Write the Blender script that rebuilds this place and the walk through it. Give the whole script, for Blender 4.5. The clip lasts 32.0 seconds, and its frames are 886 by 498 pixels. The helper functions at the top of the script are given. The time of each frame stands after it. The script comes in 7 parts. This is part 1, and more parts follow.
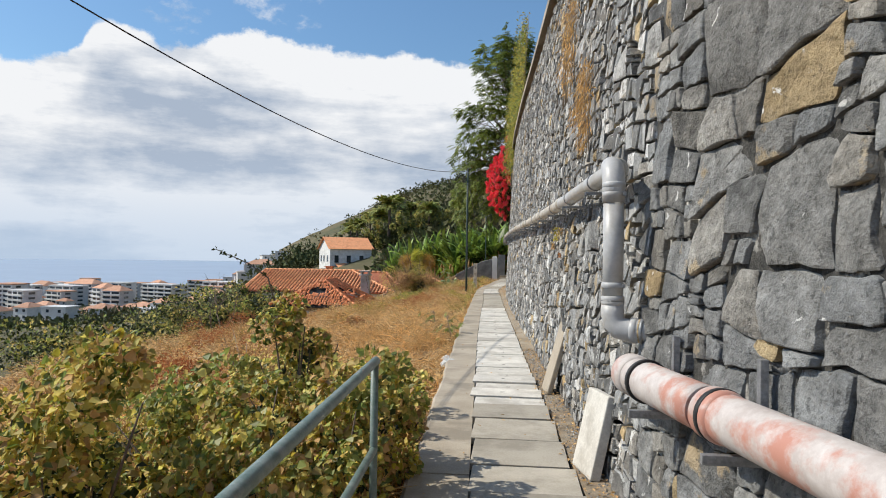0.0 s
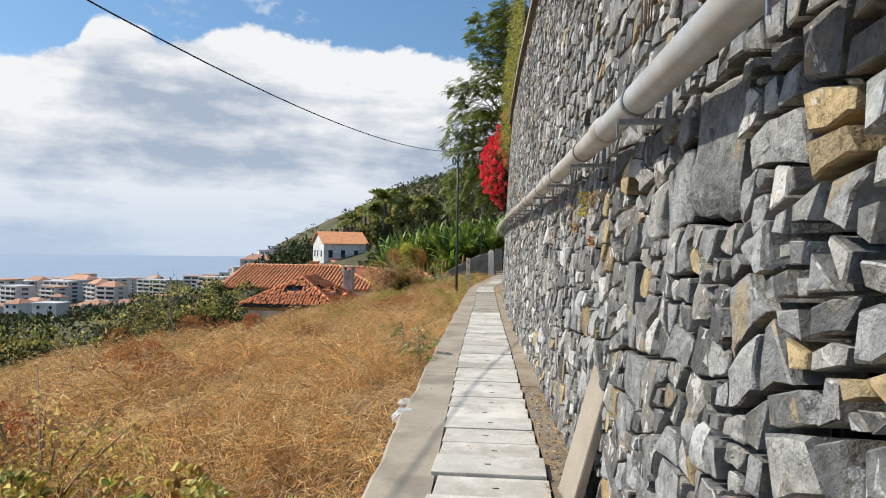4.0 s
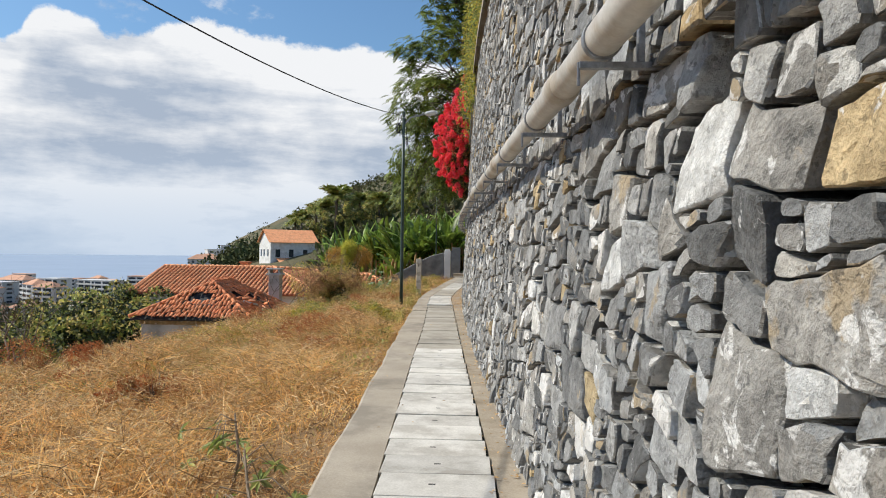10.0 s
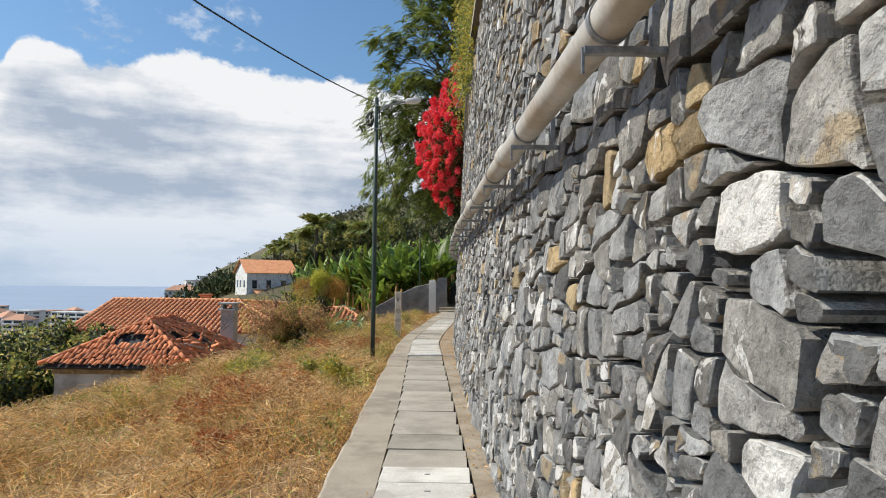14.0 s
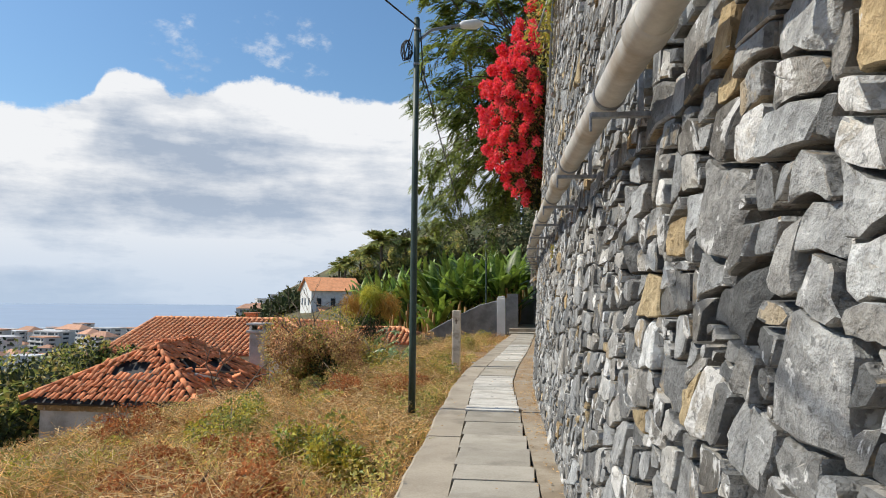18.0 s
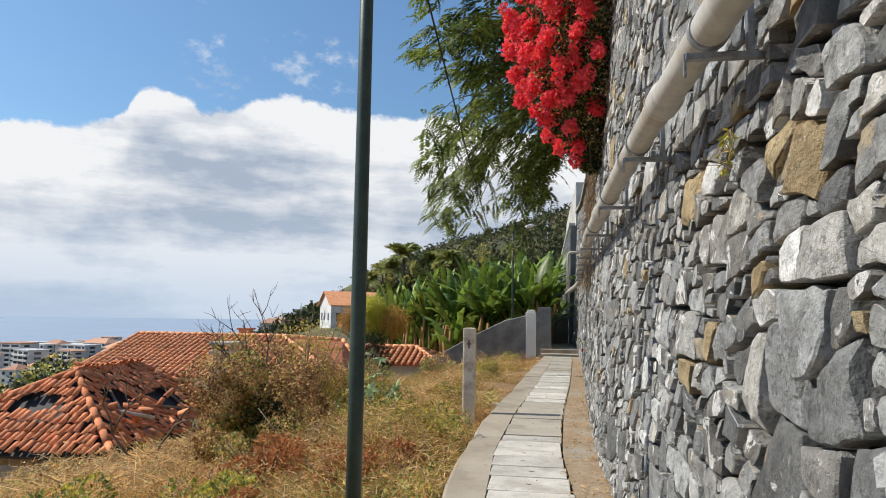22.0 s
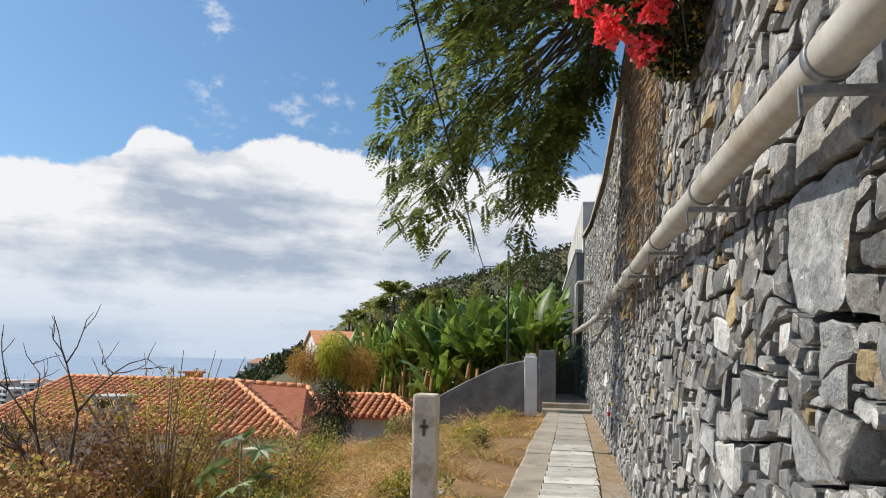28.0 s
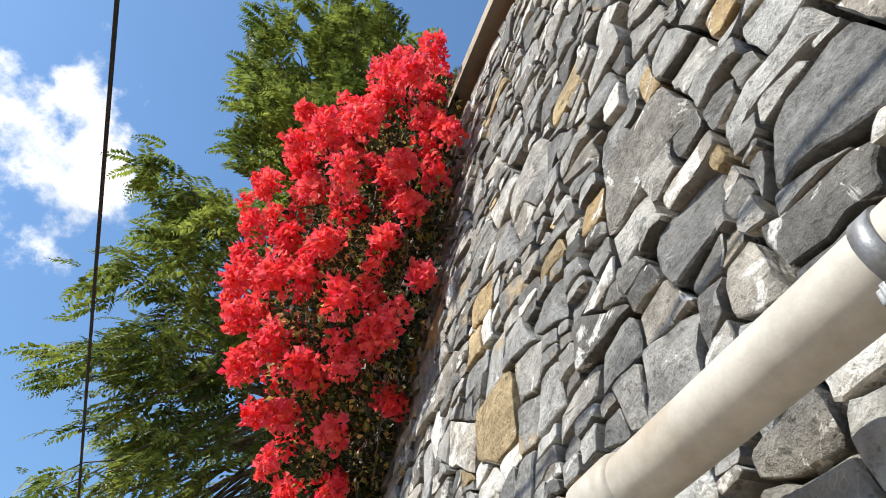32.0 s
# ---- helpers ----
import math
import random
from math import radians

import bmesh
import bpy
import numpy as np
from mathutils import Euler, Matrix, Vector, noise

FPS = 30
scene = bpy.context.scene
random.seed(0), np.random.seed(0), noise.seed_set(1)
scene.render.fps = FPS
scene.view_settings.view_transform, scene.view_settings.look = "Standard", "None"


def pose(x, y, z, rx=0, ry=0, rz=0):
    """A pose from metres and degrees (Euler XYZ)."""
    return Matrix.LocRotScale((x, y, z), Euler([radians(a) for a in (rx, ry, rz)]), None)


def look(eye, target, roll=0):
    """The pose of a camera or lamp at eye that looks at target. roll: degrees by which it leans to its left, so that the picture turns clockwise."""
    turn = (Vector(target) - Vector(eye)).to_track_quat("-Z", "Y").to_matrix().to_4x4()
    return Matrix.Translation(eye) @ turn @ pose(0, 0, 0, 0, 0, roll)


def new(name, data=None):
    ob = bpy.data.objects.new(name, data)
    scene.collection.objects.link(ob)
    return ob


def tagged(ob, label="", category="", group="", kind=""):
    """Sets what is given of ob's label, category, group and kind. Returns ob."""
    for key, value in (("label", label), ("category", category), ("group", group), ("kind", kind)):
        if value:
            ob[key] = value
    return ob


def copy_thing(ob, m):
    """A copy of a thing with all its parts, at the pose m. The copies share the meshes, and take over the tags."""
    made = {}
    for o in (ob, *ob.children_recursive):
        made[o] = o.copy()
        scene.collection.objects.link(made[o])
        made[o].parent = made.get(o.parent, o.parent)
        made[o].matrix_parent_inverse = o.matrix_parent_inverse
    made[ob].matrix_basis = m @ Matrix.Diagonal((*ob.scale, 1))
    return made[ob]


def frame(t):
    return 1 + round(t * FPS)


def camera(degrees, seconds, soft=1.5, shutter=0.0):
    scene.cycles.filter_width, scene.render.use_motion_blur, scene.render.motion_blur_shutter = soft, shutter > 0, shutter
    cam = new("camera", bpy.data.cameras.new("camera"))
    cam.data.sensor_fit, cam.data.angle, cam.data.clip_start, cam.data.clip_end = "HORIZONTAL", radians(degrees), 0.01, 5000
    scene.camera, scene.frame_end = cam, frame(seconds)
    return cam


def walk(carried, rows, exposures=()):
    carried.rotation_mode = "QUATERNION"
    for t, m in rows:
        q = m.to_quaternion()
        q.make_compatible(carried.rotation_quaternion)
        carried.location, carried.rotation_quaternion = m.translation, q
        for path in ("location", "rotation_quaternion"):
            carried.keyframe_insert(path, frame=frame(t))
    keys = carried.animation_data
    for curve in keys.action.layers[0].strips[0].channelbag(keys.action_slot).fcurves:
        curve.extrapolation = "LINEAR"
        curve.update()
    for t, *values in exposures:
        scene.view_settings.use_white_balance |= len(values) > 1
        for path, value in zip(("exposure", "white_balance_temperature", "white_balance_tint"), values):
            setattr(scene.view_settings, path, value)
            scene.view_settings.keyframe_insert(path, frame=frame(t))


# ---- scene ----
cam = camera(65.9, 32.0, 1.0)
METRES, EYE, TILT, LEAN, TURN = 31.0, 1.6, 1.25, 0.95, 6.0
ROWS = [
    (0.0, 0.0, 0.0, 0.0, 0.02, -0.66, -1.74),
    (0.5, 0.003, 0.0127, 0.0, 0.64, -0.79, -1.68),
    (1.0, 0.0041, 0.027, -0.0006, 0.95, -0.78, -1.78),
    (1.5, 0.0067, 0.0428, -0.0016, 0.88, -0.93, -1.79),
    (2.0, 0.0082, 0.0582, -0.0025, 0.8, -1.02, -1.77),
    (2.5, 0.0096, 0.0744, -0.0027, 0.49, -0.95, -1.73),
    (3.0, 0.0116, 0.0918, -0.0033, 0.13, -0.95, -1.73),
    (3.5, 0.013, 0.1099, -0.0035, -0.02, -1.05, -1.69),
    (5.5, 0.0201, 0.1798, -0.0071, -0.87, -1.11, -1.61),
    (6.0, 0.0224, 0.1985, -0.0078, -1.48, -1.21, -1.62),
    (6.5, 0.0234, 0.2158, -0.0081, -2.06, -1.25, -1.78),
    (7.0, 0.0229, 0.2327, -0.0082, -2.58, -1.31, -1.76),
    (7.5, 0.024, 0.2511, -0.0084, -2.95, -1.37, -1.78),
    (8.0, 0.0252, 0.2691, -0.0092, -3.06, -1.56, -1.76),
    (8.5, 0.0275, 0.2859, -0.009, -3.62, -1.35, -1.62),
    (9.0, 0.0287, 0.303, -0.0093, -3.4, -1.34, -1.79),
    (9.5, 0.0303, 0.3212, -0.0097, -3.58, -1.05, -1.66),
    (10.0, 0.0298, 0.3397, -0.0094, -3.77, -1.01, -1.81),
    (10.5, 0.0306, 0.3585, -0.0106, -3.88, -0.78, -1.7),
    (11.0, 0.0318, 0.3785, -0.0108, -3.84, -0.89, -1.62),
    (11.5, 0.0341, 0.3975, -0.0108, -3.85, -0.98, -1.7),
    (12.0, 0.0358, 0.417, -0.0109, -4.08, -0.59, -1.62),
    (12.5, 0.0363, 0.4376, -0.0115, -4.56, -0.17, -1.76),
    (13.0, 0.0374, 0.4582, -0.012, -4.98, 0.22, -1.76),
    (13.5, 0.0377, 0.477, -0.0117, -5.06, 0.77, -1.77),
    (14.0, 0.0385, 0.4964, -0.012, -5.16, 1.58, -1.72),
    (14.5, 0.0388, 0.5168, -0.0128, -4.31, 1.78, -1.78),
    (16.5, 0.0446, 0.5967, -0.0162, -1.31, 2.38, -1.52),
    (17.0, 0.0468, 0.6186, -0.0173, -0.47, 2.6, -1.59),
    (17.5, 0.0488, 0.6396, -0.0176, 0.1, 2.67, -1.56),
    (18.0, 0.0493, 0.6595, -0.0176, 0.47, 2.94, -1.54),
    (18.5, 0.0501, 0.6801, -0.0184, 0.97, 3.92, -1.63),
    (19.0, 0.0512, 0.7022, -0.0195, 1.25, 4.32, -1.6),
    (19.5, 0.0536, 0.7231, -0.02, 1.4, 4.52, -1.5),
    (20.0, 0.0553, 0.743, -0.0208, 1.67, 4.57, -1.65),
    (20.5, 0.057, 0.7638, -0.0212, 1.93, 4.52, -1.56),
    (21.0, 0.057, 0.7833, -0.0219, 2.35, 4.38, -1.59),
    (21.5, 0.0577, 0.8045, -0.0229, 2.55, 4.24, -1.67),
    (22.0, 0.0572, 0.8243, -0.0228, 2.59, 4.18, -1.77),
    (22.5, 0.0582, 0.8443, -0.0235, 2.38, 4.59, -1.75),
    (23.0, 0.0594, 0.8639, -0.0241, 2.16, 4.65, -1.8),
    (23.5, 0.0619, 0.8837, -0.0248, 2.14, 4.67, -1.9),
    (24.0, 0.0622, 0.9014, -0.0249, 2.17, 4.75, -2.02),
    (24.5, 0.062, 0.9185, -0.025, 2.05, 5.04, -2.01),
    (25.0, 0.0631, 0.9333, -0.0246, 2.02, 5.31, -2.04),
    (25.5, 0.063, 0.9453, -0.0241, 2.02, 6.2, -2.12),
    (27.5, 0.0656, 0.9821, -0.0248, 2.86, 6.89, -2.12),
    (28.0, 0.065, 0.9854, -0.0232, 2.05, 7.58, -2.27),
    (28.5, 0.0639, 0.9858, -0.0224, 0.54, 12.13, -2.28),
    (29.0, 0.0633, 0.9854, -0.0215, -0.64, 17.97, -2.45),
    (29.5, 0.0629, 0.9843, -0.0204, -2.55, 24.55, -2.08),
    (30.0, 0.0629, 0.9834, -0.0194, -3.45, 29.6, -1.9),
    (30.5, 0.0631, 0.9829, -0.0189, -7.42, 33.62, -1.97),
    (31.0, 0.0632, 0.9827, -0.0185, -12.49, 35.9, -1.86),
    (31.5, 0.0636, 0.9822, -0.0175, -17.99, 39.19, -1.65),
    (32.0, 0.0634, 0.9822, -0.0167, -25.45, 43.59, -1.25),
]
walk(cam, [(t, pose(0, 0, EYE, TILT, LEAN, TURN) @ pose(METRES * x, METRES * y, METRES * z, 90 + pitch, roll, yaw)) for t, x, y, z, yaw, pitch, roll in ROWS], exposures=[(0, -0.12), (27, -0.14), (29, -0.12), (30.5, 0.21), (32, 0.36)])

# world, sun and sky
SUN_AZ, SUN_EL = radians(1), radians(44.5)      # bearing from -x towards +y, height over the horizon
to_sun = Vector((-math.cos(SUN_EL) * math.cos(SUN_AZ), math.cos(SUN_EL) * math.sin(SUN_AZ), math.sin(SUN_EL)))
sun = new("sun", bpy.data.lights.new("sun", "SUN"))
sun.data.energy, sun.data.angle, sun.data.color = 5.0, radians(0.55), (1.0, 0.94, 0.82)
sun.matrix_world = look(to_sun * 50, (0, 0, 0))


HIGH_CLOUD = (-0.31, 0.665, 0.68)
WISPS = ((-0.445, 0.834, 0.327), (-0.345, 0.873, 0.346), (-0.303, 0.889, 0.343), (-0.422, 0.792, 0.442))
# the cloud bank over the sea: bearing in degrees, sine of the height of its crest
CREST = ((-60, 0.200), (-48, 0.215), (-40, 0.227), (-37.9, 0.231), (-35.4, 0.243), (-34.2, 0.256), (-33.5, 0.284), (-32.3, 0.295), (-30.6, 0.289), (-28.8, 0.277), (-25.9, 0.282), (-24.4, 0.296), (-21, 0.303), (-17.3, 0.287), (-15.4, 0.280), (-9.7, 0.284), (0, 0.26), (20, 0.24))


def build_world():
    w = bpy.data.worlds.new("sky")
    scene.world = w
    w.use_nodes = True
    n, l = w.node_tree.nodes, w.node_tree.links
    n.clear()
    out, bg = n.new("ShaderNodeOutputWorld"), n.new("ShaderNodeBackground")
    sky = n.new("ShaderNodeTexSky")
    sky.sky_type, sky.sun_disc = "NISHITA", False
    sky.sun_elevation, sky.sun_rotation = SUN_EL, radians(-90) + SUN_AZ
    sky.altitude, sky.air_density, sky.dust_density, sky.ozone_density = 150, 1.0, 0.6, 2.2
    bg.inputs["Strength"].default_value = 0.15
    co = n.new("ShaderNodeTexCoord")
    sep = n.new("ShaderNodeSeparateXYZ")
    l.new(co.outputs["Generated"], sep.inputs[0])

    def noise_tex(scale, detail, rough, stretch, loc=(0, 0, 0)):
        mp, nz = n.new("ShaderNodeMapping"), n.new("ShaderNodeTexNoise")
        mp.inputs["Scale"].default_value, mp.inputs["Location"].default_value = stretch, loc
        nz.inputs["Scale"].default_value, nz.inputs["Detail"].default_value, nz.inputs["Roughness"].default_value = scale, detail, rough
        l.new(co.outputs["Generated"], mp.inputs[0])
        l.new(mp.outputs[0], nz.inputs["Vector"])
        return nz.outputs["Fac"]

    def math_node(op, a, b, c=None):
        m = n.new("ShaderNodeMath")
        m.operation = op
        for i, v in enumerate((a, b, c)):
            if v is None:
                continue
            if isinstance(v, (int, float)):
                m.inputs[i].default_value = v
            else:
                l.new(v, m.inputs[i])
        return m.outputs[0]

    def step(v, lo, hi):
        r = n.new("ShaderNodeMapRange")
        r.interpolation_type = "SMOOTHSTEP"
        r.inputs["From Min"].default_value, r.inputs["From Max"].default_value = lo, hi
        l.new(v, r.inputs["Value"])
        return r.outputs[0]

    z = sep.outputs["Z"]
    billow = noise_tex(11.0, 8, 0.6, (1, 1, 1.2), (0.7, 4.1, 1.9))
    curl = noise_tex(34.0, 7, 0.62, (1, 1, 1.2), (2.7, 1.1, 0.9))
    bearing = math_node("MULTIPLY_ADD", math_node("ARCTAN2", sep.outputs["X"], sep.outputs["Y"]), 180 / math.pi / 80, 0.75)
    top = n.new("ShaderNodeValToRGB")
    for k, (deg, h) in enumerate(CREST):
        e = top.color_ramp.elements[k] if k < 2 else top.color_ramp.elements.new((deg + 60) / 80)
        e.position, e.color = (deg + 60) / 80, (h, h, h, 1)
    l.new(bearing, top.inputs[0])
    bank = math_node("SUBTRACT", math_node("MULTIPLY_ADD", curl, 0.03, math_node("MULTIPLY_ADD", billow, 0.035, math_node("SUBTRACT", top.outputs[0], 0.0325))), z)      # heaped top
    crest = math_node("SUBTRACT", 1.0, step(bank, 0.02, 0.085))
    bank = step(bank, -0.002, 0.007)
    wisps = noise_tex(5.5, 8, 0.6, (1, 1, 2.6), (0.9, 5.2, 2.4))
    wisps = math_node("MULTIPLY", step(wisps, 0.66, 0.80), 0.6)
    tuft = noise_tex(9.0, 8, 0.62, (1, 1, 1), (4.4, 2.1, 0.6))
    shred = noise_tex(26.0, 7, 0.62, (1, 1, 1.6), (1.4, 3.1, 2.6))

    def blob(toward, tatter, much, lo, hi):
        dot = n.new("ShaderNodeVectorMath")
        dot.operation = "DOT_PRODUCT"
        dot.inputs[1].default_value = Vector(toward).normalized()
        l.new(co.outputs["Generated"], dot.inputs[0])
        return step(math_node("MULTIPLY_ADD", tatter, much, dot.outputs["Value"]), lo, hi)

    high = blob(HIGH_CLOUD, tuft, 0.07, 1.028, 1.040)
    for w_dir in WISPS:
        high = math_node("MAXIMUM", high, math_node("MULTIPLY", blob(w_dir, shred, 0.008, 1.0034, 1.0062), 0.8))
    mask = math_node("MAXIMUM", math_node("MAXIMUM", bank, wisps), high)
    grey = noise_tex(2.7, 9, 0.6, (1, 1, 4.2), (1.3, 0.2, 3.3))
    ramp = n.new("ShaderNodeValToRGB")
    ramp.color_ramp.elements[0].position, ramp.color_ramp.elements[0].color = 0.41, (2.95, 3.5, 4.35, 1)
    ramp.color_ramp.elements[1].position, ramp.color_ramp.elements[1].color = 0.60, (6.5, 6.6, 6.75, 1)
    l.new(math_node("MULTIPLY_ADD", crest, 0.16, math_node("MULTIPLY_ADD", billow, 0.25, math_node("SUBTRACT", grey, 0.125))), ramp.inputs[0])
    mix = n.new("ShaderNodeMixRGB")
    l.new(mask, mix.inputs[0])
    blue = n.new("ShaderNodeMixRGB")
    blue.blend_type, blue.inputs[0].default_value, blue.inputs[2].default_value = "MULTIPLY", 1.0, (0.93, 1.14, 1.22, 1)
    l.new(sky.outputs[0], blue.inputs[1])
    lift = n.new("ShaderNodeVectorMath")
    lift.operation = "SCALE"
    gain = n.new("ShaderNodeMapRange")
    gain.inputs["From Min"].default_value, gain.inputs["From Max"].default_value = 0.25, 0.75
    gain.inputs["To Min"].default_value, gain.inputs["To Max"].default_value = 0.80, 1.0
    l.new(z, gain.inputs["Value"])
    l.new(blue.outputs[0], lift.inputs[0])
    l.new(gain.outputs[0], lift.inputs["Scale"])
    l.new(lift.outputs[0], mix.inputs[1])
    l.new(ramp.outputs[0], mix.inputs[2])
    haze = n.new("ShaderNodeMixRGB")
    l.new(math_node("MULTIPLY", math_node("SUBTRACT", 1.0, step(z, -0.02, 0.16)), 0.75), haze.inputs[0])
    l.new(mix.outputs[0], haze.inputs[1])
    haze.inputs[2].default_value = (3.7, 4.6, 5.8, 1)
    l.new(haze.outputs[0], bg.inputs["Color"])
    l.new(bg.outputs[0], out.inputs["Surface"])


build_world()

# materials


def mat(name, c1, c2, scale=6.0, rough=0.85, bump=0.3, c3=None, scale3=1.3, amount3=0.5, metal=0.0, vary=0.0, island=0.0,
        stretch=(1, 1, 1), fine=40.0, trans=0.0, dist=0.03, edge3=(0.5, 0.62), spec=0.4, hue=0.0):
    m = bpy.data.materials.new(name)
    m.use_nodes = True
    n, l = m.node_tree.nodes, m.node_tree.links
    b = n["Principled BSDF"]
    b.inputs["Roughness"].default_value, b.inputs["Metallic"].default_value = rough, metal
    b.inputs["Specular IOR Level"].default_value = spec
    co, mp, info = n.new("ShaderNodeTexCoord"), n.new("ShaderNodeMapping"), n.new("ShaderNodeObjectInfo")
    l.new(co.outputs["Object"], mp.inputs[0])
    mp.inputs["Scale"].default_value = stretch
    if vary:
        sh = n.new("ShaderNodeMath")
        sh.operation = "MULTIPLY"
        sh.inputs[1].default_value = 37.0
        l.new(info.outputs["Random"], sh.inputs[0])
        l.new(sh.outputs[0], mp.inputs["Location"])

    def nz(sc, detail=6, r=0.6):
        t = n.new("ShaderNodeTexNoise")
        t.inputs["Scale"].default_value, t.inputs["Detail"].default_value, t.inputs["Roughness"].default_value = sc, detail, r
        l.new(mp.outputs[0], t.inputs["Vector"])
        return t.outputs["Fac"]

    big, small = nz(scale), nz(fine, 5, 0.7)
    rp = n.new("ShaderNodeValToRGB")
    rp.color_ramp.elements[0].position, rp.color_ramp.elements[1].position = 0.40, 0.60
    rp.color_ramp.elements[0].color, rp.color_ramp.elements[1].color = (*c1, 1), (*c2, 1)
    blend = n.new("ShaderNodeMath")
    blend.operation = "MULTIPLY_ADD"
    blend.inputs[1].default_value = 0.45
    sc2 = n.new("ShaderNodeMath")
    sc2.operation = "MULTIPLY"
    sc2.inputs[1].default_value = 0.55
    l.new(big, sc2.inputs[0])
    l.new(small, blend.inputs[0])
    l.new(sc2.outputs[0], blend.inputs[2])
    l.new(blend.outputs[0], rp.inputs[0])
    col = rp.outputs[0]
    if c3:
        r3 = n.new("ShaderNodeMapRange")
        r3.inputs["From Min"].default_value, r3.inputs["From Max"].default_value, r3.inputs["To Max"].default_value = edge3[0], edge3[1], amount3
        l.new(nz(scale3, 8, 0.65), r3.inputs["Value"])
        mx = n.new("ShaderNodeMixRGB")
        l.new(r3.outputs[0], mx.inputs[0])
        l.new(col, mx.inputs[1])
        mx.inputs[2].default_value = (*c3, 1)
        col = mx.outputs[0]
    if vary or island:
        src = info.outputs["Random"] if not island else n.new("ShaderNodeNewGeometry").outputs["Random Per Island"]
        hs, vr = n.new("ShaderNodeHueSaturation"), n.new("ShaderNodeMapRange")
        k = vary or island
        vr.inputs["To Min"].default_value, vr.inputs["To Max"].default_value = 1 - k, 1 + k
        l.new(src, vr.inputs["Value"])
        l.new(vr.outputs[0], hs.inputs["Value"])
        if hue:
            hr, fr, ml = n.new("ShaderNodeMapRange"), n.new("ShaderNodeMath"), n.new("ShaderNodeMath")
            ml.operation, ml.inputs[1].default_value, fr.operation = "MULTIPLY", 13.7, "FRACT"
            l.new(src, ml.inputs[0])
            l.new(ml.outputs[0], fr.inputs[0])
            l.new(fr.outputs[0], hr.inputs["Value"])
            hr.inputs["To Min"].default_value, hr.inputs["To Max"].default_value = 0.5 - hue, 0.5 + hue
            l.new(hr.outputs[0], hs.inputs["Hue"])
        l.new(col, hs.inputs["Color"])
        col = hs.outputs[0]
    l.new(col, b.inputs["Base Color"])
    if bump:
        bp = n.new("ShaderNodeBump")
        bp.inputs["Strength"].default_value, bp.inputs["Distance"].default_value = bump, dist
        l.new(blend.outputs[0], bp.inputs["Height"])
        l.new(bp.outputs[0], b.inputs["Normal"])
    if trans:
        tr, ms = n.new("ShaderNodeBsdfTranslucent"), n.new("ShaderNodeMixShader")
        l.new(col, tr.inputs["Color"])
        ms.inputs[0].default_value = trans
        l.new(b.outputs[0], ms.inputs[1])
        l.new(tr.outputs[0], ms.inputs[2])
        l.new(ms.outputs[0], n["Material Output"].inputs["Surface"])
    return m

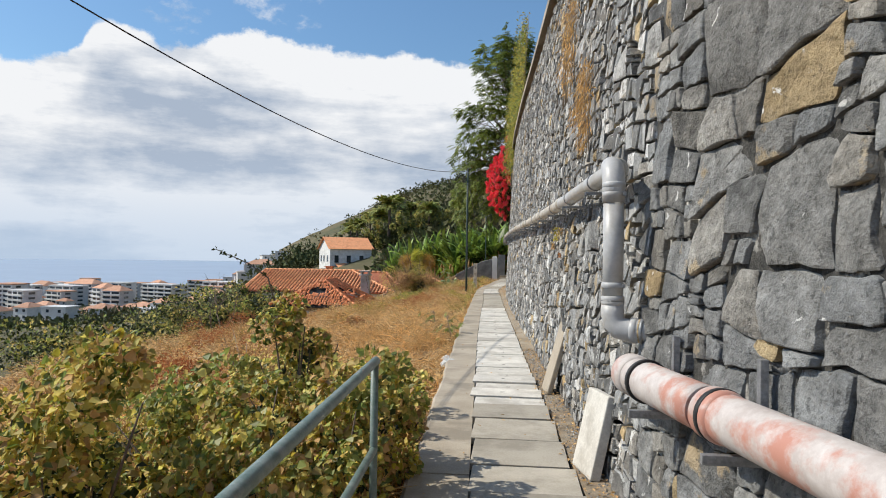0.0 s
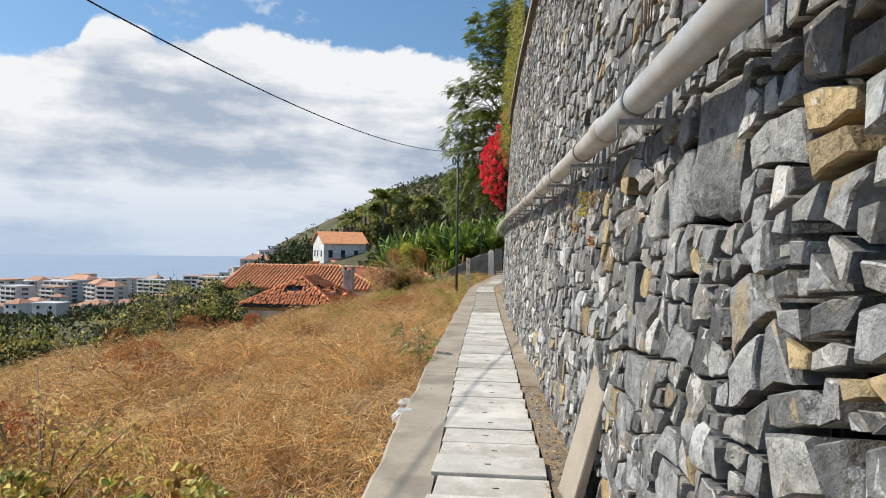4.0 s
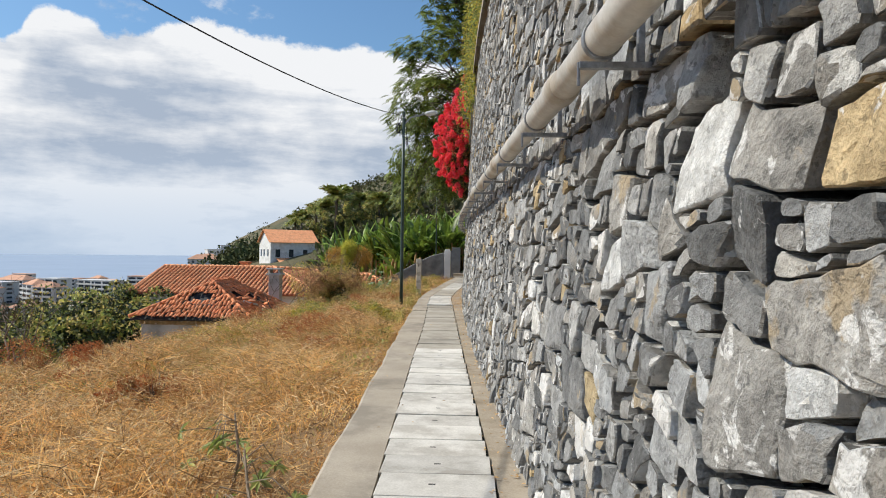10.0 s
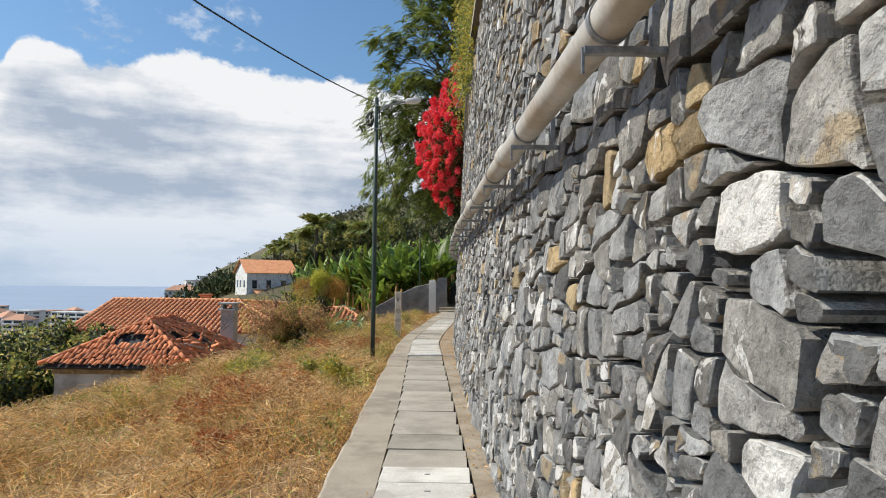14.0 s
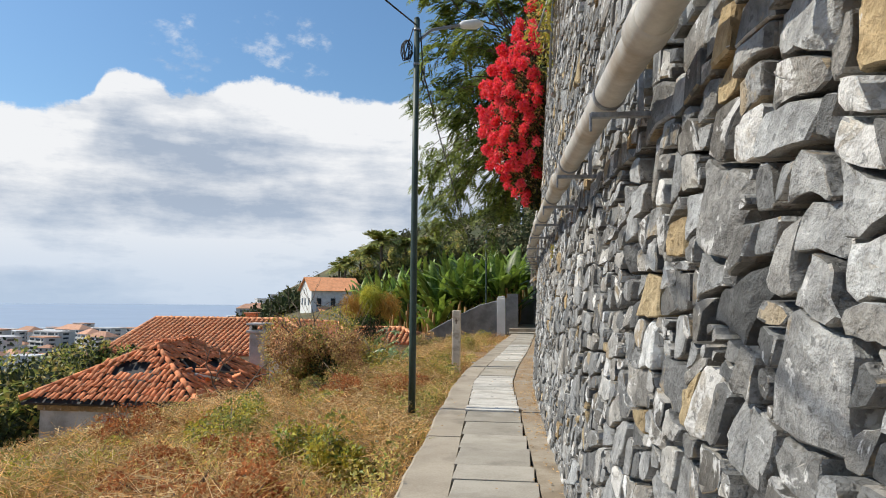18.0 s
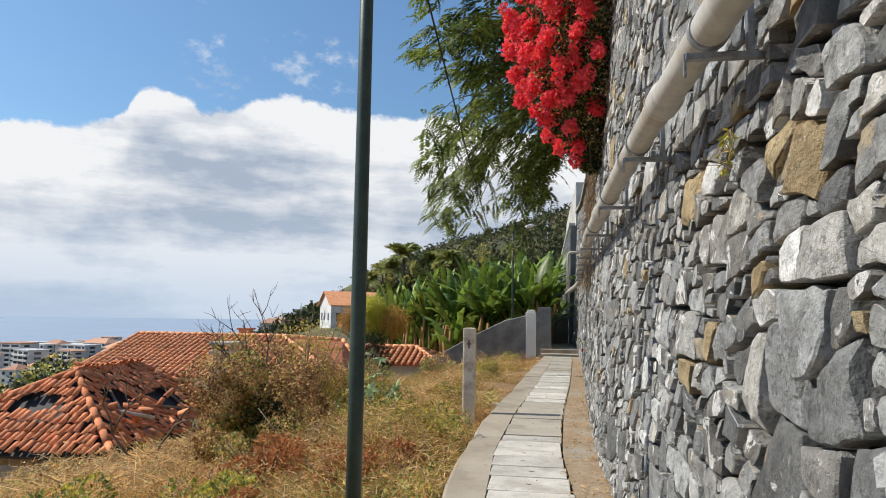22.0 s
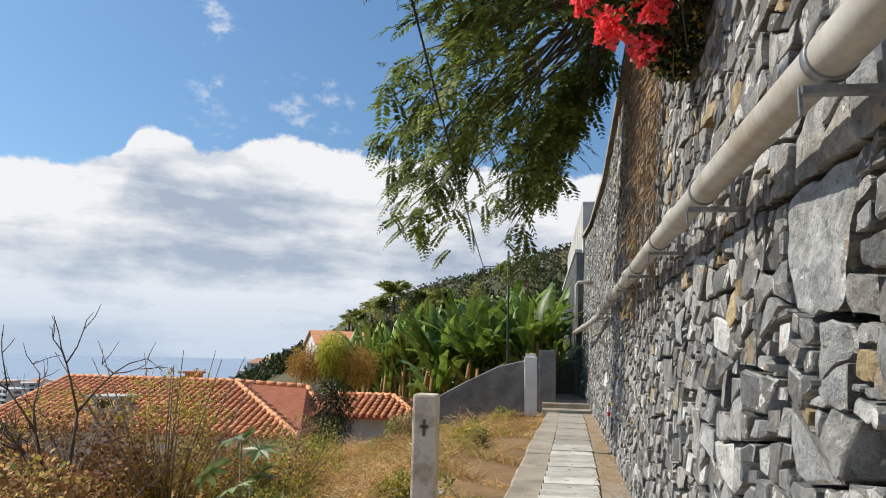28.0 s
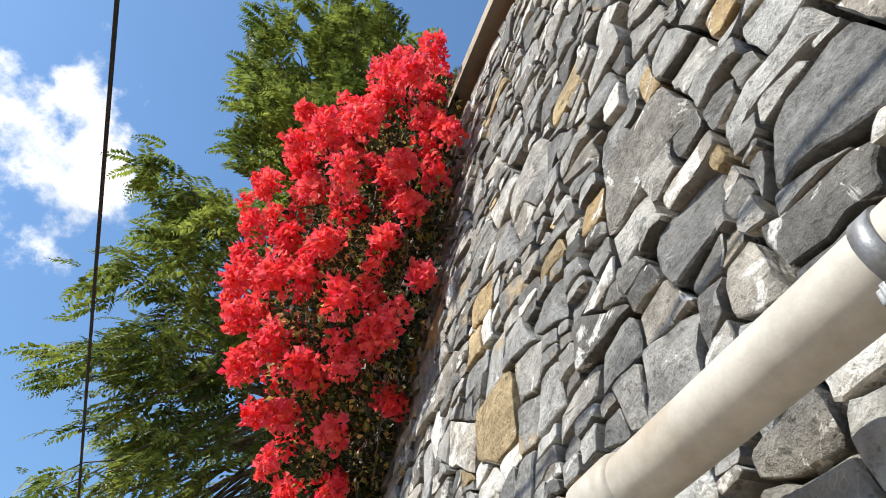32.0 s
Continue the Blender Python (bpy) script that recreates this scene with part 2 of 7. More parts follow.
def stone_mat(name, dark, light, ochre=0.5, white=0.5, joined=False, spread=0.55):
    """Rough split stone: grain, pits, white mineral patches and scratches, an ochre film on some stones."""
    m = bpy.data.materials.new(name)
    m.use_nodes = True
    n, l = m.node_tree.nodes, m.node_tree.links
    b = n["Principled BSDF"]
    b.inputs["Roughness"].default_value, b.inputs["Specular IOR Level"].default_value = 0.82, 0.35
    co, mp = n.new("ShaderNodeTexCoord"), n.new("ShaderNodeMapping")
    rnd = n.new("ShaderNodeNewGeometry").outputs["Random Per Island"] if joined else n.new("ShaderNodeObjectInfo").outputs["Random"]

    def op(kind, x, y=0.0, z=0.0):
        q = n.new("ShaderNodeMath")
        q.operation = kind
        for s, v in zip(q.inputs, (x, y, z)):
            if isinstance(v, (int, float)):
                s.default_value = v
            else:
                l.new(v, s)
        return q.outputs[0]

    def nz(sc, detail, r, twist=0.0):
        t = n.new("ShaderNodeTexNoise")
        t.inputs["Scale"].default_value, t.inputs["Detail"].default_value, t.inputs["Roughness"].default_value, t.inputs["Distortion"].default_value = sc, detail, r, twist
        l.new(mp.outputs[0], t.inputs["Vector"])
        return t.outputs["Fac"]

    def step(v, lo, wide, top=1.0):
        k = op("DIVIDE", op("SUBTRACT", v, lo), wide)
        return op("MULTIPLY", op("MINIMUM", op("MAXIMUM", k, 0.0), 1.0), top)

    def over(col, fac, c):
        x = n.new("ShaderNodeMixRGB")
        l.new(fac, x.inputs[0])
        l.new(col, x.inputs[1])
        x.inputs[2].default_value = (*c, 1)
        return x.outputs[0]

    l.new(co.outputs["Object"], mp.inputs[0])
    l.new(op("MULTIPLY", rnd, 41.0), mp.inputs["Location"])
    r2, r3 = op("FRACT", op("MULTIPLY", rnd, 13.71)), op("FRACT", op("MULTIPLY", rnd, 71.37))
    big, mid, grain, pit = nz(4.5, 4, 0.55), nz(15, 7, 0.62), nz(62, 5, 0.72), nz(27, 3, 0.6)
    v = op("ADD", op("MULTIPLY", big, 0.42), op("ADD", op("MULTIPLY", mid, 0.36), op("MULTIPLY", grain, 0.22)))
    rp = n.new("ShaderNodeValToRGB")
    rp.color_ramp.elements[0].position, rp.color_ramp.elements[1].position = 0.41, 0.59
    rp.color_ramp.elements[0].color, rp.color_ramp.elements[1].color = (*dark, 1), (*light, 1)
    l.new(v, rp.inputs[0])
    col = rp.outputs[0]
    tone = n.new("ShaderNodeMixRGB")
    tone.inputs[1].default_value, tone.inputs[2].default_value = (0.985, 1.0, 1.01, 1), (1.08, 1.0, 0.89, 1)
    l.new(op("POWER", r2, 2.0), tone.inputs[0])
    mul = n.new("ShaderNodeMixRGB")
    mul.blend_type, mul.inputs[0].default_value = "MULTIPLY", 1.0
    l.new(col, mul.inputs[1])
    l.new(tone.outputs[0], mul.inputs[2])
    hs = n.new("ShaderNodeHueSaturation")
    l.new(op("MULTIPLY_ADD", rnd, 2 * spread, 1 - spread), hs.inputs["Value"])
    l.new(mul.outputs[0], hs.inputs["Color"])
    col = hs.outputs[0]
    film = step(nz(3.6, 6, 0.62), op("MULTIPLY_ADD", op("POWER", r3, 2.0), -0.34 * ochre, 0.70), 0.05, 0.75)
    col = over(col, film, (0.42, 0.32, 0.19))
    salt = step(nz(6.5, 6, 0.6, 0.9), op("MULTIPLY_ADD", op("POWER", r2, 1.5), -0.34 * white, 0.69), 0.03, 0.85)
    col = over(col, salt, (0.70, 0.685, 0.655))
    line = op("SUBTRACT", 1.0, step(op("ABSOLUTE", op("SUBTRACT", nz(7, 2, 0.5, 1.6), 0.5)), 0.002, 0.004))
    col = over(col, op("MULTIPLY", line, step(nz(5, 3, 0.5), 0.60, 0.06, 0.9 * white)), (0.55, 0.54, 0.52))
    col = over(col, step(op("SUBTRACT", 1.0, pit), 0.605, 0.04, 0.5), (dark[0] * 0.3, dark[1] * 0.3, dark[2] * 0.3))
    warp = n.new("ShaderNodeTexNoise")
    warp.inputs["Scale"].default_value, warp.inputs["Detail"].default_value = 9.0, 4
    l.new(mp.outputs[0], warp.inputs["Vector"])
    bent = n.new("ShaderNodeVectorMath")
    bent.operation, bent.inputs[1].default_value = "MULTIPLY_ADD", (0.16, 0.16, 0.16)
    l.new(warp.outputs["Color"], bent.inputs[0])
    l.new(mp.outputs[0], bent.inputs[2])

    def flake(sc):
        t = n.new("ShaderNodeTexVoronoi")
        t.inputs["Scale"].default_value = sc
        l.new(bent.outputs[0], t.inputs["Vector"])
        p = n.new("ShaderNodeSeparateColor")
        l.new(t.outputs["Color"], p.inputs[0])
        return p.outputs[0]

    chip, sliver = flake(8.0), flake(21.0)
    tint = n.new("ShaderNodeHueSaturation")
    l.new(op("ADD", op("MULTIPLY_ADD", chip, 0.2, 0.83), op("MULTIPLY", sliver, 0.14)), tint.inputs["Value"])
    l.new(col, tint.inputs["Color"])
    l.new(tint.outputs[0], b.inputs["Base Color"])
    bp = n.new("ShaderNodeBump")
    bp.inputs["Strength"].default_value, bp.inputs["Distance"].default_value = 1.0, 0.05
    l.new(op("ADD", op("ADD", op("MULTIPLY", chip, 0.16), op("MULTIPLY", sliver, 0.1)), op("ADD", op("MULTIPLY", mid, 0.75), op("ADD", op("MULTIPLY", grain, 0.15), op("MULTIPLY", pit, 0.2)))), bp.inputs["Height"])
    l.new(bp.outputs[0], b.inputs["Normal"])
    return m


BASALT = stone_mat("basalt", (0.165, 0.163, 0.158), (0.365, 0.362, 0.350), 0.5, 0.48)
BASALT_FAR = stone_mat("basalt_far", (0.165, 0.163, 0.158), (0.365, 0.362, 0.350), 0.5, 0.48, joined=True)
BASALT_DARK = stone_mat("block_basalt", (0.12, 0.12, 0.117), (0.275, 0.275, 0.268), 0.5, 0.1, spread=0.3)
BASALT_DARK_FAR = stone_mat("block_basalt_far", (0.12, 0.12, 0.117), (0.275, 0.275, 0.268), 0.5, 0.1, True, 0.3)
TUFF = stone_mat("ochre_stone", (0.28, 0.21, 0.115), (0.50, 0.385, 0.225), 0.5, 0.35, spread=0.3)
TUFF_FAR = stone_mat("ochre_stone_far", (0.28, 0.21, 0.115), (0.50, 0.385, 0.225), 0.5, 0.35, True, 0.3)
PALE = stone_mat("pale_stone", (0.40, 0.39, 0.37), (0.76, 0.75, 0.72), 0.35, 1.0, spread=0.25)
PALE_FAR = stone_mat("pale_stone_far", (0.40, 0.39, 0.37), (0.76, 0.75, 0.72), 0.35, 1.0, True, 0.25)
# near-black colour stands in for deep shade in joints, gaps and slots
SHADE_BACKING = mat("wall_core", (0.012, 0.011, 0.010), (0.026, 0.024, 0.022), 9, 0.95, 0.6)
MORTAR = mat("mortar", (0.03, 0.029, 0.027), (0.10, 0.095, 0.085), 7, 0.95, 1.0, (0.55, 0.52, 0.47), 1.8, 0.9, fine=50, edge3=(0.55, 0.60))
CONCRETE = mat("path_concrete", (0.33, 0.28, 0.215), (0.45, 0.39, 0.31), 1.6, 0.92, 0.25, (0.19, 0.165, 0.13), 1.1, 0.6, fine=60, dist=0.01)
SLAB_OLD = mat("old_slab_concrete", (0.33, 0.295, 0.24), (0.43, 0.39, 0.325), 2.5, 0.92, 0.25, (0.23, 0.205, 0.165), 1.7, 0.6, vary=0.12, fine=55, dist=0.008)
SLAB = mat("slab_concrete", (0.48, 0.45, 0.40), (0.65, 0.62, 0.56), 3.5, 0.9, 0.25, (0.30, 0.27, 0.225), 2.3, 0.55, vary=0.16, fine=55, dist=0.008)
DIRT = mat("dirt", (0.20, 0.155, 0.105), (0.36, 0.295, 0.215), 5, 0.95, 0.8, (0.34, 0.20, 0.09), 2.2, 0.5, fine=50)
EDGE = mat("earthy_concrete", (0.30, 0.245, 0.175), (0.42, 0.355, 0.27), 3.0, 0.95, 0.4, (0.24, 0.18, 0.115), 1.8, 0.7, fine=55)
LITTER = mat("leaf_litter", (0.28, 0.19, 0.11), (0.40, 0.31, 0.21), 4, 0.95, 0.6, (0.37, 0.33, 0.27), 1.4, 0.9, fine=45)
SOIL = mat("dry_soil", (0.17, 0.10, 0.042), (0.29, 0.18, 0.085), 0.8, 0.95, 0.7, (0.07, 0.07, 0.028), 0.06, 0.7, fine=9)
HILL_SOIL = mat("hill_soil", (0.075, 0.07, 0.03), (0.16, 0.125, 0.062), 0.03, 0.95, 0.0, (0.05, 0.065, 0.025), 0.012, 0.8, fine=0.25)
PLASTIC = mat("pvc_grey", (0.40, 0.40, 0.40), (0.50, 0.495, 0.485), 5, 0.42, 0.06, (0.33, 0.29, 0.23), 2.2, 0.5, fine=25)
PLASTIC_OLD = mat("pvc_weathered", (0.42, 0.39, 0.34), (0.54, 0.51, 0.45), 5, 0.5, 0.08, (0.30, 0.22, 0.13), 2.4, 0.55, fine=25)
PVC_RED = mat("pvc_faded_red", (0.46, 0.40, 0.37), (0.60, 0.55, 0.52), 5, 0.5, 0.08, (0.47, 0.20, 0.14), 3.4, 0.9, fine=22)
STEEL = mat("steel_bracket", (0.20, 0.205, 0.21), (0.36, 0.365, 0.37), 12, 0.5, 0.15, metal=0.6)
GREEN_PAINT = mat("green_paint", (0.09, 0.14, 0.12), (0.17, 0.22, 0.20), 7, 0.45, 0.12, (0.30, 0.32, 0.30), 9, 0.4, fine=50)
POLE_PAINT = mat("dark_green_pole", (0.022, 0.042, 0.034), (0.045, 0.07, 0.058), 5, 0.45, 0.1, fine=50)
RUBBER = mat("black_cable", (0.012, 0.012, 0.013), (0.03, 0.03, 0.03), 8, 0.6, 0.0)
RENDER_WHITE = mat("white_render", (0.66, 0.65, 0.62), (0.80, 0.79, 0.76), 1.5, 0.9, 0.15, (0.45, 0.43, 0.38), 0.8, 0.5)
RENDER_OLD = mat("stained_render", (0.42, 0.41, 0.38), (0.60, 0.58, 0.53), 1.2, 0.92, 0.25, (0.26, 0.24, 0.19), 0.9, 0.7)
GREY_RENDER = mat("grey_cement", (0.17, 0.17, 0.17), (0.26, 0.26, 0.255), 2.2, 0.92, 0.3, (0.11, 0.11, 0.105), 1.4, 0.6, fine=45)
POST_WHITE = mat("white_post_paint", (0.58, 0.50, 0.39), (0.74, 0.66, 0.54), 3.0, 0.85, 0.2, (0.30, 0.22, 0.14), 3.6, 0.7, fine=40)
# darker copy of the tile clay, with the channels' shade in its colour
CLAY_CHANNEL = mat("clay_channel_shade", (0.34, 0.10, 0.045), (0.46, 0.16, 0.08), 3, 0.9, 0.2, fine=18)
CLAY = mat("clay_tile", (0.76, 0.29, 0.12), (0.92, 0.44, 0.22), 3, 0.85, 0.2, (0.50, 0.19, 0.09), 1.2, 0.4, vary=0.16, fine=18)
CLAY_OLD = mat("old_clay_tile", (0.66, 0.20, 0.08), (0.90, 0.37, 0.17), 3, 0.88, 0.3, (0.20, 0.11, 0.07), 1.5, 0.45, vary=0.22, fine=18)
DARK = mat("roof_gap_shade", (0.02, 0.02, 0.022), (0.05, 0.05, 0.05), 3, 0.7, 0.0)
GLASS = mat("window_glass", (0.02, 0.03, 0.04), (0.05, 0.06, 0.07), 1, 0.12, 0.0, spec=0.8)
WOOD = mat("weathered_wood", (0.20, 0.16, 0.12), (0.36, 0.31, 0.25), 3, 0.9, 0.3, stretch=(1, 8, 8))
BARK = mat("bark", (0.10, 0.075, 0.055), (0.22, 0.17, 0.13), 6, 0.95, 0.6, stretch=(3, 3, 1))
TWIG = mat("dry_twig", (0.20, 0.15, 0.10), (0.36, 0.28, 0.20), 9, 0.95, 0.2)
GRASS = mat("dry_grass", (0.60, 0.34, 0.11), (0.92, 0.60, 0.25), 0.7, 0.9, 0.0, (0.40, 0.19, 0.075), 0.45, 0.75, island=0.58, trans=0.42, fine=3)
STRAW = mat("pale_straw", (0.66, 0.45, 0.20), (0.92, 0.72, 0.42), 0.7, 0.9, 0.0, island=0.35, trans=0.3, fine=3)
STALK = mat("dead_stalk", (0.22, 0.12, 0.05), (0.46, 0.27, 0.125), 0.9, 0.9, 0.0, island=0.5, trans=0.1, fine=4)
GRASS_GREEN = mat("green_grass", (0.30, 0.29, 0.06), (0.50, 0.44, 0.13), 0.7, 0.85, 0.0, island=0.3, trans=0.35, fine=3)
LEAF = mat("leaf_green", (0.15, 0.19, 0.04), (0.38, 0.40, 0.10), 1.0, 0.5, 0.0, (0.36, 0.28, 0.08), 0.9, 0.7, island=0.5, trans=0.32, fine=4, hue=0.03)
LEAF_YELLOW = mat("leaf_yellow_green", (0.40, 0.34, 0.04), (0.66, 0.54, 0.09), 1.0, 0.6, 0.0, island=0.3, trans=0.35, fine=4, hue=0.02)
LEAF_GOLD = mat("leaf_gold_green", (0.54, 0.43, 0.10), (0.84, 0.68, 0.24), 1.0, 0.65, 0.0, (0.22, 0.21, 0.06), 1.2, 0.6, island=0.35, trans=0.42, fine=4, hue=0.02)
LEAF_RUST = mat("leaf_rust", (0.34, 0.10, 0.035), (0.56, 0.24, 0.09), 1.0, 0.9, 0.0, island=0.4, trans=0.3, fine=4)
LEAF_DRY = mat("leaf_dry", (0.42, 0.25, 0.10), (0.68, 0.45, 0.21), 1.0, 0.9, 0.0, island=0.35, trans=0.25, fine=4)
FEATHER = mat("feathery_leaf", (0.055, 0.09, 0.017), (0.30, 0.355, 0.07), 0.8, 0.5, 0.0, island=0.5, trans=0.4, fine=4)
CASTOR = mat("castor_leaf", (0.11, 0.17, 0.06), (0.33, 0.40, 0.18), 1.0, 0.4, 0.0, island=0.3, trans=0.2, fine=4)
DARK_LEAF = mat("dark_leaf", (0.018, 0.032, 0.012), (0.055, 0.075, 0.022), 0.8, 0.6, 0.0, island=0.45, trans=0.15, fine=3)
BANANA = mat("banana_leaf", (0.04, 0.09, 0.012), (0.29, 0.40, 0.065), 1.0, 0.42, 0.05, vary=0.5, trans=0.35, fine=6)
PETAL = mat("bougainvillea_petal", (0.87, 0.04, 0.06), (0.97, 0.17, 0.19), 3, 0.65, 0.0, island=0.2, trans=0.45, fine=8, hue=0.012)
# base colour lightened so that it carries the haze over the water
SEA = mat("sea_water", (0.29, 0.36, 0.45), (0.33, 0.40, 0.49), 0.004, 0.6, 0.0, fine=0.02)
HILL_BUSH = mat("hill_bush", (0.04, 0.058, 0.02), (0.13, 0.135, 0.045), 0.08, 0.9, 0.0, (0.20, 0.15, 0.08), 0.03, 0.6, island=0.4, fine=0.6)

# building helpers


def thing(name, loc, label, category, group="", kind="", rz=0.0):
    e = new(name)
    e.empty_display_size = 0.2
    e.location, e.rotation_euler = loc, (0, 0, rz)
    return tagged(e, label, category, group, kind)


def link(name, me, material, parent=None, label=""):
    ob = new(name, me)
    for m in (material if isinstance(material, (list, tuple)) else [material]):
        me.materials.append(m)
    if parent:
        ob.parent = parent
    if label:
        ob["label"] = label
    return ob


def np_mesh(name, verts, faces, smooth=False):
    me = bpy.data.meshes.new(name)
    verts, faces = np.asarray(verts, dtype=np.float32), np.asarray(faces, dtype=np.int32)
    k = faces.shape[1]
    me.vertices.add(len(verts))
    me.vertices.foreach_set("co", verts.ravel())
    me.loops.add(faces.size)
    me.loops.foreach_set("vertex_index", faces.ravel())
    me.polygons.add(len(faces))
    me.polygons.foreach_set("loop_start", np.arange(0, faces.size, k, dtype=np.int32))
    me.polygons.foreach_set("use_smooth", np.full(len(faces), smooth))
    me.update(calc_edges=True)
    me.validate()
    return me


def py_mesh(name, verts, faces, smooth=False):
    me = bpy.data.meshes.new(name)
    me.from_pydata([tuple(v) for v in verts], [], faces)
    if smooth:
        me.polygons.foreach_set("use_smooth", [True] * len(me.polygons))
    me.update()
    return me


def part(name, bm, material, parent=None, label="", smooth=False):
    me = bpy.data.meshes.new(name)
    bmesh.ops.recalc_face_normals(bm, faces=bm.faces)
    bm.to_mesh(me)
    bm.free()
    if smooth:
        me.polygons.foreach_set("use_smooth", [True] * len(me.polygons))
    return link(name, me, material, parent, label)


def box(x0, y0, z0, x1, y1, z1, bevel=0.0, bm=None, rot=None):
    fresh = bm is None
    bm = bm or bmesh.new()
    m = Matrix.Translation(((x0 + x1) / 2, (y0 + y1) / 2, (z0 + z1) / 2)) @ (rot or Matrix()) @ Matrix.Diagonal((abs(x1 - x0), abs(y1 - y0), abs(z1 - z0), 1))
    r = bmesh.ops.create_cube(bm, size=1, matrix=m)
    if bevel:
        es = list({e for v in r["verts"] for e in v.link_edges})
        bmesh.ops.bevel(bm, geom=es, offset=bevel, segments=2, affect="EDGES", profile=0.6)
    return bm


def tube(points, radii, sides=12, bm=None, caps=True):
    """A tube along a list of points."""
    bm = bm or bmesh.new()
    pts = [Vector(p) for p in points]
    if isinstance(radii, (int, float)):
        radii = [radii] * len(pts)
    rings, ref = [], None
    for i, p in enumerate(pts):
        d = (pts[min(i + 1, len(pts) - 1)] - pts[max(i - 1, 0)]).normalized()
        if ref is None:
            ref = d.orthogonal().normalized()
        a = (ref - d * ref.dot(d))
        a = a.normalized() if a.length > 1e-4 else d.orthogonal().normalized()
        ref = a
        b = d.cross(a)
        rings.append([bm.verts.new(p + (a * math.cos(2 * math.pi * k / sides) + b * math.sin(2 * math.pi * k / sides)) * radii[i]) for k in range(sides)])
    for r0, r1 in zip(rings, rings[1:]):
        for k in range(sides):
            f = bm.faces.new((r0[k], r0[(k + 1) % sides], r1[(k + 1) % sides], r1[k]))
            f.smooth = True
    if caps:
        bm.faces.new(rings[0][::-1])
        bm.faces.new(rings[-1])
    return bm


# plan: the path's outer edge, the slabs' right edge and the wall's foot along y
PLAN_Y = [-12, 0, 4.2, 5, 10, 15, 20, 25, 30, 33, 36, 40, 44, 48, 54, 62]
PLAN_L = [-0.2, -0.56, -0.73, -0.76, -0.99, -1.19, -1.37, -1.55, -1.71, -1.79, -1.74, -1.52, -1.36, -1.13, -0.85, -0.5]
PLAN_S = [1.3, 0.72, 0.52, 0.48, 0.235, 0.01, -0.22, -0.43, -0.64, -0.755, -0.67, -0.44, -0.26, -0.09, 0.10, 0.4]
PLAN_W = [4.1, 1.62, 0.755, 0.70, 0.462, 0.215, -0.045, -0.25, -0.365, -0.39, -0.30, -0.14, 0.03, 0.20, 0.29, -0.02]
FINE_Y = np.linspace(-12, 62, 371)


def soft_curve(vals):
    v = np.interp(FINE_Y, PLAN_Y, vals)
    k = np.hanning(9)
    k /= k.sum()
    return np.convolve(np.pad(v, 4, mode="edge"), k, mode="valid")


CURVE_L, CURVE_S, CURVE_W = soft_curve(PLAN_L), soft_curve(PLAN_S), soft_curve(PLAN_W)
edge_l = lambda y: np.interp(y, FINE_Y, CURVE_L)
edge_s = lambda y: np.interp(y, FINE_Y, CURVE_S)
foot = lambda y: np.interp(y, FINE_Y, CURVE_W)
BATTER, TOP, END_Y = 0.045, 6.05, 56.6
wall_x = lambda y, z: foot(y) + BATTER * z


def smooth01(t):
    t = np.clip(t, 0, 1)
    return t * t * (3 - 2 * t)


AZ = np.radians([-180, -80, -50, -27, -24, -21, -17, -14, -11, -8, -4, 0, 6, 30, 90, 180])
AZ_E = [-0.06, -0.06, -0.06, -0.045, -0.03, -0.010, 0.03, 0.052, 0.078, 0.10, 0.118, 0.14, 0.17, 0.2, 0.2, 0.1]


def height(x, y):
    """The ground left of the path: a dry slope, then the valley, the town's plateau and the hill ahead."""
    x, y = np.asarray(x, float), np.asarray(y, float)
    d = edge_l(np.clip(y, -12, 62)) - x
    near = -0.10 - 0.17 * np.clip(d, 0, 60) - 0.05 * np.clip(d - 12, 0, 60) + 0.05 * np.sin(x * 1.3 + y * 0.7) * np.clip(d, 0, 1)
    near = near - 0.6 * smooth01((y - 44) / 10) * np.clip(d - 1, 0, 4) / 4
    near = near - 0.75 * smooth01((d - 7.5) / 3) * smooth01((y - 29) / 5)
    rx, ry = x + 1.0, y - 25.0
    r = np.hypot(rx, ry)
    e = np.interp(np.arctan2(rx, ry), AZ, AZ_E)
    s = 0.7 * smooth01((r - 60) / 120) + 0.3 * smooth01((r - 200) / 330)
    far = 1.5 + (-0.075 * (1 - s) + e * s) * r
    low = np.interp(r, [60, 120, 200, 400, 700, 900, 1200], [-5, -13, -22, -34, -45, -52, -75])
    w = smooth01((np.degrees(np.arctan2(rx, ry)) + 28) / 7)
    far = low * (1 - w) + far * w
    far = np.where(r > 900, far - (r - 900) * 0.12, far)
    far = far + np.clip(r / 400, 0, 1) * (4 * np.sin(x * 0.021 + 1.3) * np.sin(y * 0.017) + 1.5 * np.sin(x * 0.06) * np.sin(y * 0.05 + 2))
    k = smooth01((r - 40) / 50)
    return near * (1 - k) + far * k

# large structure: ground, sea


